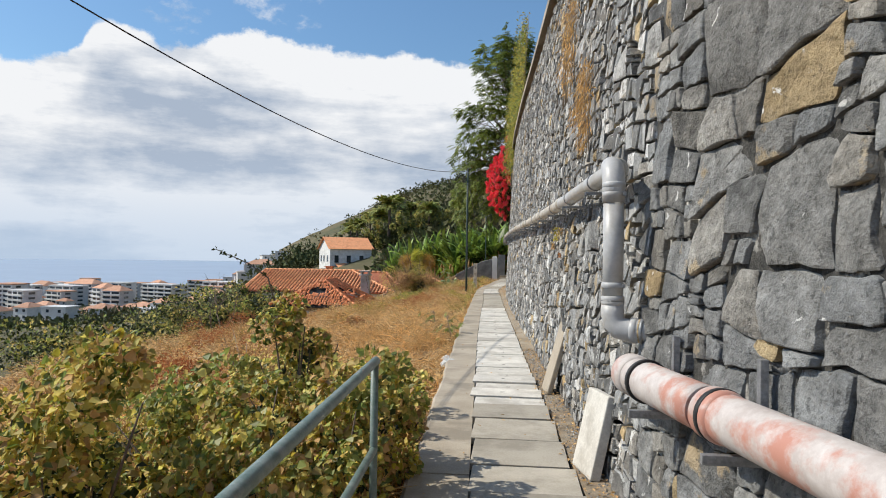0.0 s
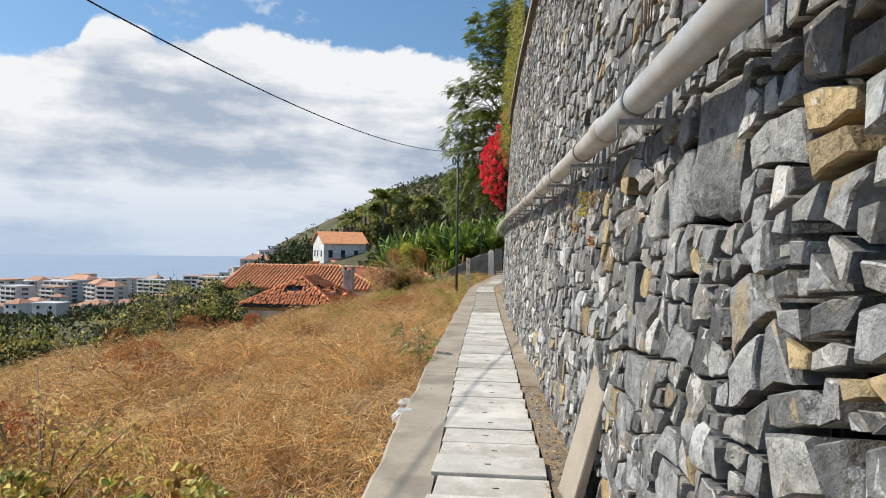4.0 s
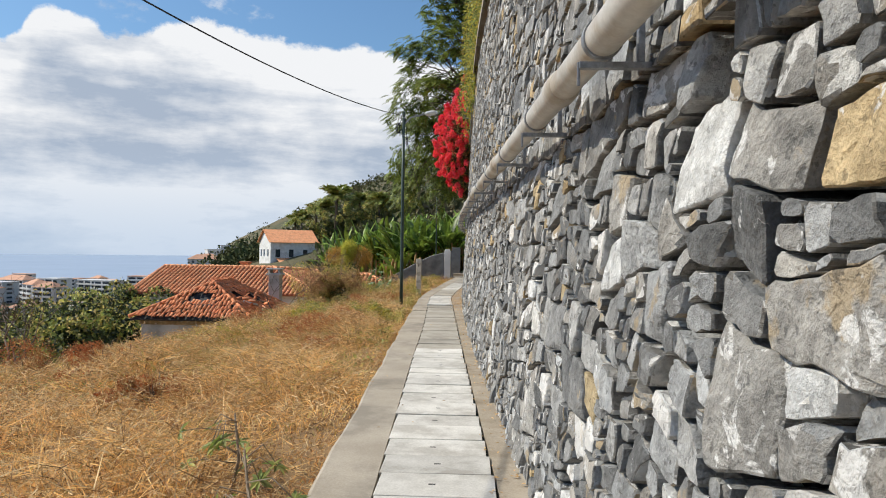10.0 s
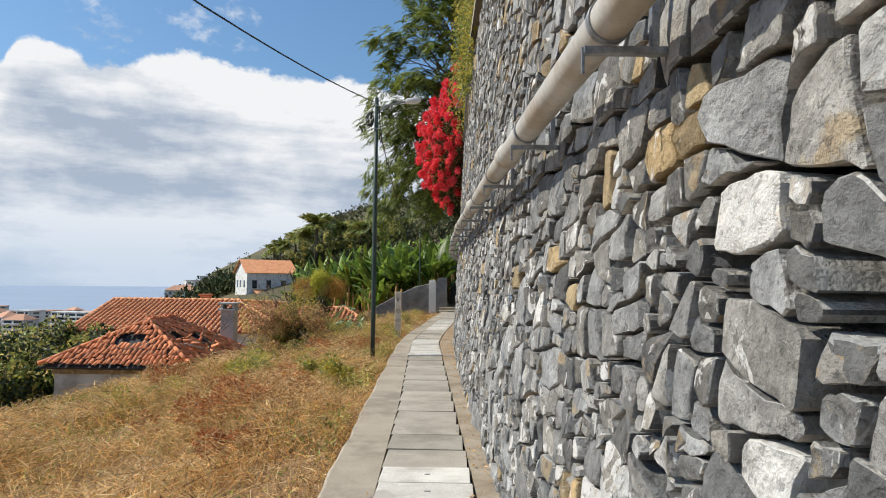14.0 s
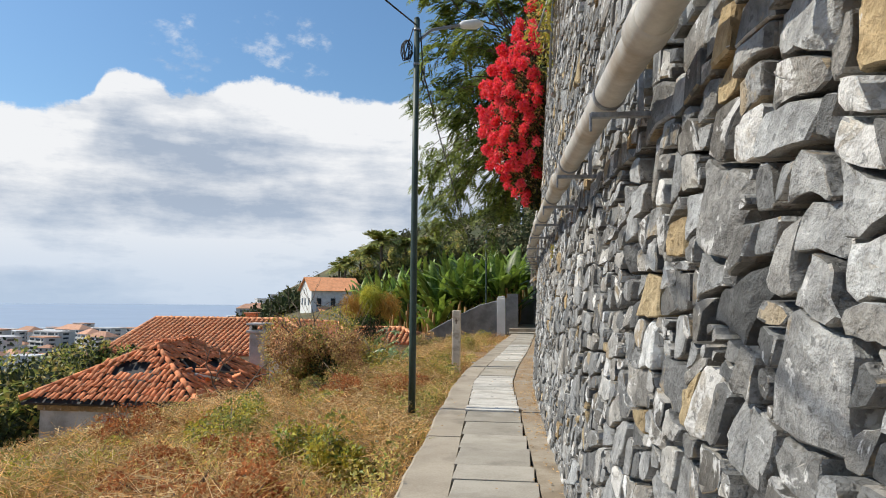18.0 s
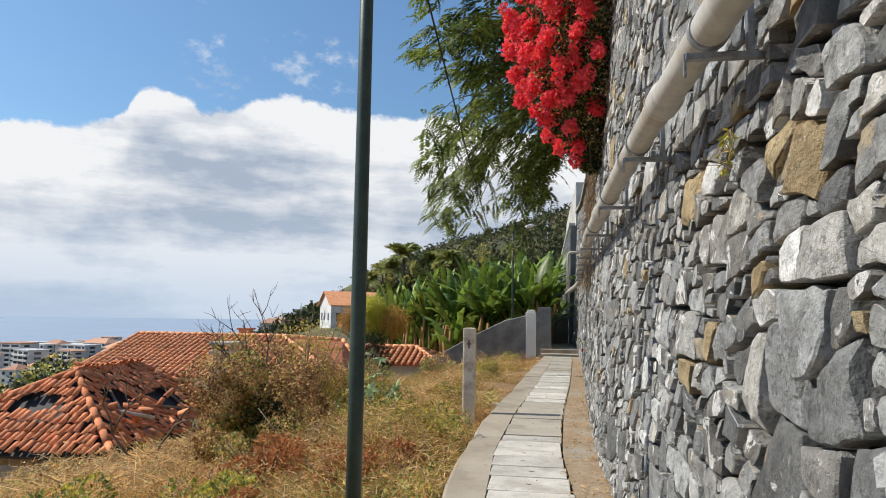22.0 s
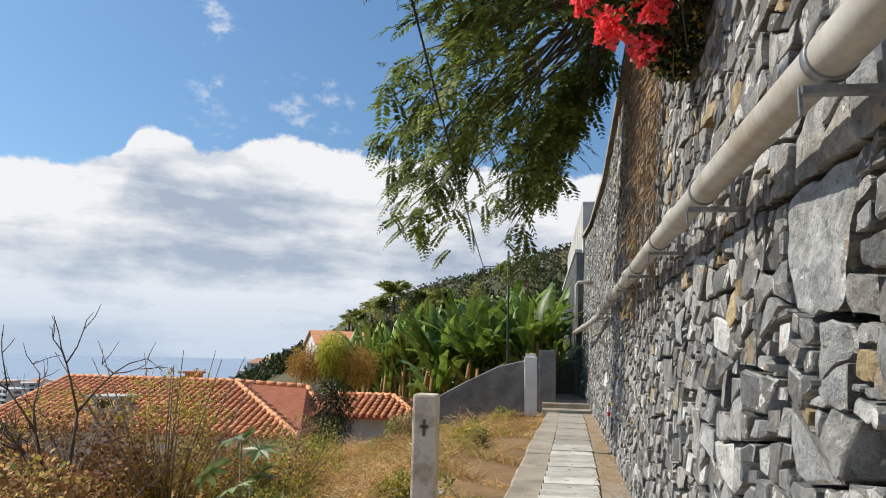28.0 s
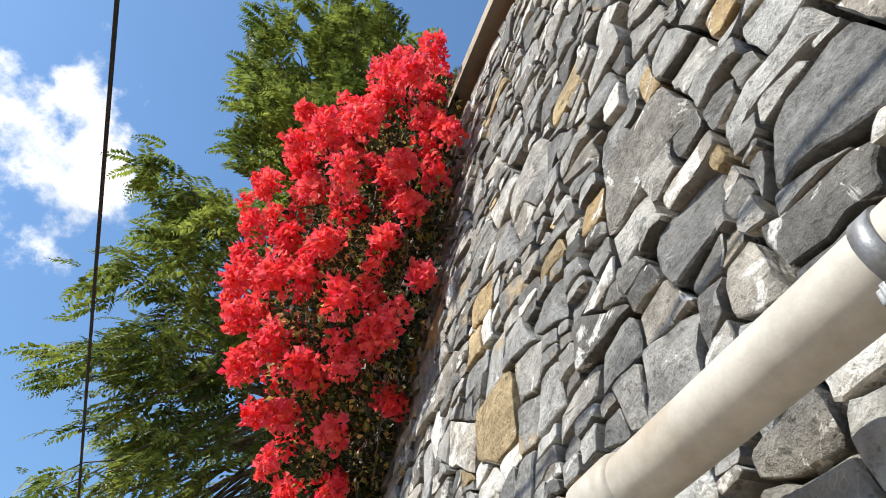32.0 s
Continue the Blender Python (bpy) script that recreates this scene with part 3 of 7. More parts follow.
def build_ground():
    us = np.concatenate([-np.geomspace(4400, 62, 34), np.arange(-60, -14, 2.0), np.arange(-14, 0.01, 0.4), [0.5, 1.0, 1.5, 1.98, 2.3, 3.2, 5, 8, 14, 25, 50, 100, 220, 500, 1000]])
    ys = np.concatenate([-np.geomspace(900, 22, 12), np.arange(-20, 0, 2.0), np.arange(0, 62, 0.6), np.geomspace(63, 4500, 60)])
    U, Y = np.meshgrid(us, ys)
    X = edge_l(np.clip(Y, -12, 62)) + U
    Z = height(X, Y)
    Z = np.where((U > -0.2) & (U < 1.99), -0.14, Z)
    terrace = TOP - 0.12 + 0.02 * np.clip(U - 2.2, 0, 400)
    beyond = smooth01((Y - 55.5) / 2.5)
    Z = np.where((U > 2.0) & (U < 900), terrace * (1 - beyond) + np.maximum(Z, -0.14) * beyond, Z)
    nx, ny = len(us), len(ys)
    idx = np.arange(nx * ny).reshape(ny, nx)
    F = np.stack([idx[:-1, :-1], idx[:-1, 1:], idx[1:, 1:], idx[1:, :-1]], -1).reshape(-1, 4)
    ob = link("ground", np_mesh("ground", np.stack([X, Y, Z], -1).reshape(-1, 3), F, True), SOIL)
    ob.data.materials.append(HILL_SOIL)
    cx, cy = X[:-1, :-1].ravel(), Y[:-1, :-1].ravel()
    ob.data.polygons.foreach_set("material_index", (np.hypot(cx + 1, cy - 25) > 48).astype(np.int32))
    tagged(ob, "dry brown soil on a slope beside the path", "ground", kind="structure")
    bm = bmesh.new()
    bmesh.ops.create_circle(bm, cap_ends=True, radius=4700, segments=96, matrix=Matrix.Translation((0, 0, -50)))
    tagged(part("water", bm, SEA), "blue sea reaching a hazy horizon", "sea", kind="structure")


build_ground()

# the covered channel: concrete kerb strip, cover slabs, strip along the wall


def strip(name, left, right, z_top, z_low, y0, y1, material, label, category, step=0.5):
    ys = np.arange(y0, y1 + 0.01, step)
    V, F = [], []
    for y in ys:
        a, b = left(y), right(y)
        V += [(a, y, z_low), (a, y, z_top), (b, y, z_top), (b, y, z_low)]
    for i in range(len(ys) - 1):
        k = 4 * i
        for j in range(3):
            F.append((k + j, k + 4 + j, k + 5 + j, k + 1 + j))
    F += [(0, 1, 2, 3), tuple(4 * (len(ys) - 1) + j for j in (3, 2, 1, 0))]
    return tagged(link(name, py_mesh(name, V, F), material), label, category, kind="structure")


slab_w = lambda y: np.interp(y, [0, 8, 14, 20, 24, 30, 54], [0.80, 0.78, 0.79, 0.74, 0.69, 0.70, 0.66])
slab_left = lambda y: edge_s(y) - slab_w(y)
channel = strip("pavement_bed", lambda y: slab_left(y) - 0.02, lambda y: edge_s(y) + 0.02, -0.055, -0.3, -8, 52, SHADE_BACKING, "bed of a water channel under its cover slabs, near-black for gap shade", "pavement")


def build_kerb():
    k = thing("pavement_kerb", (0, 0, 0), "poured concrete kerb strip along the covered water channel", "pavement", kind="structure")
    y = -8.0
    rng = random.Random(3)
    while y < 50:
        n = rng.uniform(3.6, 5.4)
        ys = np.linspace(y + 0.002, y + n - 0.002, 13)
        V, F = [], []
        dz = rng.uniform(-0.006, 0.004)
        for q in ys:
            a, b = edge_l(q) + 0.012 * math.sin(q * 2.3) + 0.008 * math.sin(q * 7.1), slab_left(q) - 0.004
            V += [(a - 0.04, q, -0.5), (a, q, -0.025 + dz), (a + 0.03, q, dz), (b, q, dz), (b, q, -0.3)]
        for i in range(12):
            for j in range(4):
                F.append((5 * i + j, 5 * i + 5 + j, 5 * i + 6 + j, 5 * i + 1 + j))
        F += [(4, 3, 2, 1, 0), (60, 61, 62, 63, 64)]
        link("kerb_section", py_mesh("kerb_section", V, F), CONCRETE, k)
        y += n


build_kerb()
strip("pavement_edge", lambda y: edge_s(y) + 0.012, lambda y: foot(y) + 0.1, -0.012, -0.3, 12, 29, EDGE, "stained concrete strip at the foot of the stone wall", "pavement")
strip("pavement_litter_edge", lambda y: edge_s(y) + 0.012, lambda y: foot(y) + 0.1, -0.012, -0.3, 29, 51, LITTER, "concrete strip under rust-brown leaf litter along the wall", "pavement")
strip("pavement_dirt_edge", lambda y: edge_s(y) + 0.012, lambda y: foot(y) + 0.12, -0.02, -0.3, -8, 12, DIRT, "gravel and dirt strip at the foot of the stone wall", "pavement")


def build_slabs():
    p = thing("pavement", (0, 0, 0), "pale concrete cover slabs laid across a water channel", "pavement", kind="structure")
    rng = random.Random(11)
    y = -8.0
    i = 0
    while y < 50.5:
        old = not (7 < y < 21 or 29.2 < y < 33.9 or 37 < y < 43.2)
        n = rng.choice((0.62, 0.7, 0.74, 0.5)) if old else rng.choice((0.36, 0.40, 0.42, 0.43, 0.44, 0.5))
        g = rng.choice((0.003, 0.004, 0.013, 0.016))
        c = y + n / 2
        a, b = slab_left(c) + rng.uniform(0, 0.012), edge_s(c) - rng.uniform(0, 0.012)
        dz = rng.uniform(-0.006, 0.008)
        if (6 < y < 9 or 28.8 < y < 30) and i % 2:
            dz += 0.022
            a -= rng.uniform(0.0, 0.045)
        bm = box(-(b - a) / 2, -(n - g) / 2, -0.075, (b - a) / 2, (n - g) / 2, 0, 0.006)
        if rng.random() < 0.8 and not old:
            hx = rng.uniform(-0.05, 0.06)
            hole = box(hx - 0.024, -0.011, -0.01, hx + 0.024, 0.011, 0.0018, 0.004)
        else:
            hole = None
        ob = part("slab", bm, SLAB_OLD if old else SLAB, p)
        if hole:
            # a near-black plate replaces the shaded hole of the slot
            part("lifting_slot", hole, SHADE_BACKING, ob)
        ob.location = ((a + b) / 2, c, dz)
        ob.rotation_euler = (rng.uniform(-0.008, 0.008), rng.uniform(-0.006, 0.006), rng.uniform(-0.012, 0.012))
        y += n
        i += 1


build_slabs()

# the retaining wall


def bow(y, z):
    """A gentle shared waver, so that no joint runs dead straight."""
    p, q = Vector((y * 2.3, z * 2.3, 0.0)), Vector((y * 6.5, z * 6.5, 9.0))
    return (y + 0.07 * noise.noise(p) + 0.022 * noise.noise(q), z + 0.06 * noise.noise(p + Vector((5, 7, 3))) + 0.022 * noise.noise(q + Vector((3, 1, 4))))


def compact(poly):
    """Area over the square of the girth: 0.0625 for a square, less for slivers."""
    if len(poly) < 3:
        return 0.0
    girth = sum(math.dist(poly[k - 1], poly[k]) for k in range(len(poly)))
    return 0.5 * abs(sum(poly[k - 1][0] * poly[k][1] - poly[k][0] * poly[k - 1][1] for k in range(len(poly)))) / girth ** 2


def layout(y0, y1, z0, z1, area, spread, aspect, skew, seed, keys=()):
    """Fitted angular stones over a stretch of wall: pieces split again and again until small enough.

    keys: (y, z, radius, kind) of stones that stand out; no split runs through them.
    """
    rng = random.Random(seed)
    todo = []
    y = y0
    while y < y1 - 0.01:
        w = min(rng.uniform(1.2, 2.2), y1 - y)
        todo.append(([(y, z0), (y + w, z0), (y + w, z1), (y, z1)], [k for k in keys if y <= k[0] < y + w]))
        y += w
    while todo:
        poly, own = todo.pop()
        n = len(poly)
        ys, zs = [p[0] for p in poly], [p[1] for p in poly]
        w, h = max(ys) - min(ys), max(zs) - min(zs)
        size = 0.5 * abs(sum(poly[k - 1][0] * poly[k][1] - poly[k][0] * poly[k - 1][1] for k in range(n)))
        if size < area * 0.012:
            continue
        shaped = w < 2.9 * h and h < 1.25 * w
        if len(own) == 1 and (size < 2.8 * own[0][2] ** 2 or (size < 5.4 * own[0][2] ** 2 and shaped)):
            yield size, poly, own[0][3]
            continue
        if not own and (size < area * 0.22 or (size < area * math.exp(rng.gauss(0, spread)) and shaped)):
            yield size, poly, None
            continue
        best = None
        for attempt in range(14):
            cy, cz = sum(ys) / n, sum(zs) / n
            u = rng.uniform(-0.15, 0.15) if not own else rng.uniform(-0.36, 0.36)
            if w > h * aspect * rng.uniform(0.75, 1.35):
                a = rng.gauss(0, skew)
                cy += u * w
            else:
                a = math.pi / 2 + rng.gauss(0, 0.8 * skew)
                cz += u * h
            ny, nz_ = math.cos(a), math.sin(a)
            halves = []
            for sign in (1, -1):
                out = []
                for k in range(n):
                    p, q = poly[k - 1], poly[k]
                    dp, dq = ((p[0] - cy) * ny + (p[1] - cz) * nz_) * sign, ((q[0] - cy) * ny + (q[1] - cz) * nz_) * sign
                    if dp <= 0:
                        out.append(p)
                    if (dp < 0 < dq) or (dq < 0 < dp):
                        t = dp / (dp - dq)
                        out.append((p[0] + t * (q[0] - p[0]), p[1] + t * (q[1] - p[1])))
                halves.append((out, [k for k in own if ((k[0] - cy) * ny + (k[1] - cz) * nz_) * sign <= 0]))
            fair = min(compact(q) for q, _ in halves)
            if any(abs((k[0] - cy) * ny + (k[1] - cz) * nz_) < k[2] * (0.95 * abs(ny) + 0.6 * abs(nz_)) for k in own):
                fair -= 0.05
            if best is None or fair > best[0]:
                best = (fair, halves)
            if fair > 0.054:
                break
        todo += [half for half in best[1] if len(half[0]) >= 3]


def stone(poly, rng, proud, gap, rough, fine, blunt):
    """Vertices (y, z, depth) and faces of one split stone, about its centre: flat facets, chipped rim."""
    pts = []
    n = len(poly)
    for k in range(n):
        o, p, q = poly[k - 1], poly[k], poly[(k + 1) % n]
        lo, lq = max(1e-4, math.dist(o, p)), max(1e-4, math.dist(p, q))
        c = blunt * rng.uniform(0.2, 1.7)
        a, b = min(0.42, c / lo), min(0.42, c / lq)
        first = (p[0] + a * (o[0] - p[0]), p[1] + a * (o[1] - p[1]))
        last = (p[0] + b * (q[0] - p[0]), p[1] + b * (q[1] - p[1]))
        pts += [first, last] if fine else [((first[0] + last[0]) / 2, (first[1] + last[1]) / 2)]
        m = int(lq / (0.07 if fine else 0.2))
        for s in range(1, m + 1):
            f = b + (1 - 2 * b) * s / (m + 1)
            pts.append((p[0] + f * (q[0] - p[0]), p[1] + f * (q[1] - p[1])))
    pts = [bow(*p) for p in pts]
    n = len(pts)
    cy, cz = sum(p[0] for p in pts) / n, sum(p[1] for p in pts) / n
    size = max(0.03, sum(math.hypot(p[0] - cy, p[1] - cz) for p in pts) / n)
    wild = 1.8 if rng.random() < 0.2 else 1.0
    ta, tb = rng.gauss(0, 0.09) * rough * wild, (rng.gauss(0, 0.10) * wild - 0.10) * rough
    V, F = [], []
    k0 = max(0.5, 1 - gap / size)
    folds = []
    for s in range(4):
        a = rng.uniform(0, 6.28)
        folds.append((math.cos(a), math.sin(a), rng.uniform(0.1, 1.0) * rough, rng.uniform(0.5, 1.0) * size))
    drop = min(0.017, 0.15 * size) * rng.uniform(0.3, 1.0) * min(1.0, rough + 0.1)
    rings = ((k0 * 0.93, -0.2, 1), (k0, -drop, 0), (k0 * 0.95, -0.2 * drop, 0), (k0 * 0.72, 0.0, 0), (k0 * 0.38, 0.0, 0)) if fine else ((k0 * 0.93, -0.2, 1), (k0, -drop, 0), (k0 * 0.88, -0.1 * drop, 0))
    sd = rng.uniform(0, 50)
    jag = 0.013

    def depth(y, z):
        q = Vector((y * 9 + sd, z * 9, 0.0))
        dep = proud + ta * y + tb * z + (0.012 * noise.noise(q) + 0.006 * noise.noise(q * 3.1)) * rough
        for cs, sn, bend, off in folds:
            dep -= bend * max(0.0, cs * y + sn * z - off)
        return dep - 0.010 * rough * round(1.6 * noise.noise(q * 0.7 + Vector((3, 8, 2))))      # broken-off flakes

    for k, d, back in rings:
        for p in pts:
            y, z = (p[0] - cy) * k, (p[1] - cz) * k
            if back:
                V.append((y, z, d))
                continue
            q = Vector((y * 17 + sd, z * 17, 3.0))
            V.append((y + jag * noise.noise(q), z + jag * noise.noise(q + Vector((7, 3, 1))), depth(y, z) + d))
    V.append((0.0, 0.0, depth(0.0, 0.0)))
    m = len(rings) - 1
    for r in range(m):
        for a in range(n):
            b = (a + 1) % n
            F.append((r * n + a, r * n + b, (r + 1) * n + b, (r + 1) * n + a))
    for a in range(n):
        F.append((m * n + a, m * n + (a + 1) % n, (m + 1) * n))
    return cy, cz, V, F


def worn(me):
    me.set_sharp_from_angle(angle=radians(19))
    return me


def stone_wall(name, label, seed, y0, y1, z0, z1, area, spread, aspect, near, gap, proud, rough=1.0, ochre=0.04, pale=0.05, blunt=0.03, detail=lambda y, z: True, stones=None, keys=()):
    w = thing(name, (0, 0, 0), label, "wall", kind="structure")
    rng = random.Random(seed)
    far = {0: ([], []), 1: ([], []), 2: ([], [])}
    count = 0
    for size, poly, known in sorted(layout(y0, y1, z0, z1, area, spread, aspect, 0.14 if stones else 0.3, seed, keys), key=lambda c: -c[0]):
        if stones is None and known is None and rng.random() < 0.012:
            continue
        cy, cz, V, F = stone(poly, rng, rng.uniform(*proud), gap * rng.uniform(0.4, 1.8), rough, detail(*poly[0]), blunt)
        r = rng.random()
        kind = (1 if r < ochre else 2 if r < ochre + pale else 0) if known is None else known
        x = wall_x(cy, cz)
        slope = (foot(cy + 0.2) - foot(cy - 0.2)) / 0.4
        P = [(slope * y + BATTER * z - d, y, z) for y, z, d in V]
        if near(cy, cz) and count < 300:
            ob = link("stone", worn(py_mesh("stone", P, F, True)), (stones or (BASALT, TUFF, PALE))[kind], w)
            ob.location = (x, cy, cz)
            count += 1
        else:
            v, f = far[kind]
            base = len(v)
            v += [(x + p[0], cy + p[1], cz + p[2]) for p in P]
            f += [tuple(i + base for i in q) for q in F]
    for kind, (v, f) in far.items():
        if v:
            tagged(link("rubble", worn(py_mesh("rubble", v, f, True)), ((BASALT_DARK_FAR if stones else BASALT_FAR), TUFF_FAR, PALE_FAR)[kind], w), kind="stuff")
    return w


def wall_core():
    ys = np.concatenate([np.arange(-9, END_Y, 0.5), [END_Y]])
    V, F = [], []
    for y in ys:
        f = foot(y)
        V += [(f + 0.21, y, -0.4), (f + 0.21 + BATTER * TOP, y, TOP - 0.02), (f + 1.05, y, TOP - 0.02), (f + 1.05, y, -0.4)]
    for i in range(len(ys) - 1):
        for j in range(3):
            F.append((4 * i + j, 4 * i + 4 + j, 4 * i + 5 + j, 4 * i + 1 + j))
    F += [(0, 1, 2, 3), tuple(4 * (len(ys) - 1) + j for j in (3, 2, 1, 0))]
    tagged(link("wall_core", py_mesh("wall_core", V, F), SHADE_BACKING), "wall core behind the facing stones, near-black for joint shade", "wall", kind="structure")


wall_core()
tagged(strip("trim_coping", lambda y: wall_x(y, TOP) - 0.10, lambda y: wall_x(y, TOP) + 0.45, TOP + 0.10, TOP - 0.02, -9, END_Y, CONCRETE, "rough concrete coping along the top of the stone wall", "coping"))


def mortar_face():
    ys = np.arange(-9, 4.41, 0.2)
    V, F = [], []
    for y in ys:
        for z in (-0.3, TOP - 0.06):
            V += [(wall_x(y, z) + 0.022, y, z), (wall_x(y, z) + 0.07, y, z)]
    for i in range(len(ys) - 1):
        k = 4 * i
        F += [(k, k + 4, k + 6, k + 2), (k + 1, k + 3, k + 7, k + 5), (k + 2, k + 6, k + 7, k + 3)]
    k = 4 * (len(ys) - 1)
    F += [(k, k + 1, k + 3, k + 2), (0, 2, 3, 1)]
    tagged(link("wall_mortar", py_mesh("wall_mortar", V, F), MORTAR), "pale mortar between the squared wall stones", "wall", kind="structure")


mortar_face()
BIG_STONES = ((8.64, 1.24, 0.09), (8.99, 1.40, 0.12), (9.11, 1.74, 0.16), (11.79, 1.42, 0.13), (12.06, 1.57, 0.14), (15.35, 1.73, 0.1), (15.62, 1.5, 0.12), (15.75, 1.74, 0.12), (21.94, 1.33, 0.12), (22.5, 1.73, 0.15), (27.44, 1.21, 0.13), (27.45, 1.59, 0.1), (27.54, 1.4, 0.13), (12.15, 1.17, 0.14), (19.93, 1.51, 0.14), (20.56, 1.54, 0.1), (20.86, 1.53, 0.08))
OCHRE_STONES = ((8.48, 1.86, 0.1), (9.05, 1.06, 0.11), (11.72, 1.73, 0.1), (13.51, 0.89, 0.11), (15.42, 1.93, 0.11), (17.43, 1.93, 0.09), (18.01, 1.9, 0.1), (21.7, 1.92, 0.09), (22.92, 1.68, 0.07), (27.57, 1.82, 0.1), (27.9, 1.55, 0.07), (28.92, 1.96, 0.12), (32.66, 1.52, 0.06), (34.11, 1.78, 0.08), (23.4, 0.97, 0.07), (28.91, 1.16, 0.08), (21.53, 1.54, 0.05), (21.35, 1.19, 0.06), (20.22, 1.56, 0.09))
PALE_STONES = ((8.43, 1.35, 0.08), (12.38, 1.77, 0.14), (15.33, 1.38, 0.07), (15.5, 1.26, 0.13), (16.91, 1.69, 0.11), (21.66, 1.54, 0.08), (28.5, 1.97, 0.09), (33.28, 1.6, 0.08), (34.42, 1.67, 0.1), (20.75, 1.33, 0.08), (20.39, 1.34, 0.07))
UPPER_OCHRE = ((31.1, 3.47, 0.06), (31.78, 3.43, 0.08), (31.84, 4.22, 0.1), (32.8, 3.78, 0.1), (32.62, 3.09, 0.14))
key_stones = lambda *sets: [(y, z, r, kind) for kind, rows in sets for y, z, r in rows]
stone_wall("wall_blocks", "squared grey basalt blocks set in rough mortar", 21, -8.5, 4.35, -0.05, TOP - 0.1, 0.085, 1.0, 1.25, lambda y, z: y > 0.5 and z < 3.6, 0.010, (0.0, 0.03), 0.5, 0.012, 0.0, 0.012, stones=(BASALT_DARK, TUFF, PALE), keys=key_stones((0, ((2.88, 1.74, 0.23), (2.87, 1.36, 0.16), (3.22, 1.4, 0.15))), (1, ((2.82, 2.34, 0.16), (4.2, 1.45, 0.1)))))
stone_wall("wall_rubble_lower", "rough grey basalt rubble wall with deep dark joints", 5, 4.35, END_Y - 0.2, -0.05, 2.15, 0.033, 0.75, 1.55, lambda y, z: 7 < y < 29, 0.0135, (-0.014, 0.009), 0.58, 0.025, blunt=0.015, detail=lambda y, z: 6 < y < 33, keys=key_stones((0, BIG_STONES), (1, OCHRE_STONES), (2, PALE_STONES)))
stone_wall("wall_rubble_upper", "rough grey basalt rubble wall above the pipe", 8, 4.35, END_Y - 0.2, 2.15, TOP - 0.08, 0.033, 0.8, 1.35, lambda y, z: 30 < y < 36.5, 0.008, (-0.016, 0.008), 0.45, blunt=0.011, detail=lambda y, z: 29 < y < 36.5, keys=key_stones((0, ((30.97, 2.91, 0.12), (31.44, 2.99, 0.12))), (1, UPPER_OCHRE), (2, ((32.29, 3.44, 0.06),))))

# pipes along the wall
pipe_z = lambda y: float(np.interp(y, [4.2, 8, 12, 18, 29, 31, 32.6, 35, 40, 47, 52.4], [2.19, 2.195, 2.235, 2.32, 2.38, 2.34, 2.30, 2.33, 2.38, 2.42, 2.32]))
pipe_x = lambda y: wall_x(y, 2.3) - float(np.interp(y, [46, 52.4], [0.165, 0.50]))


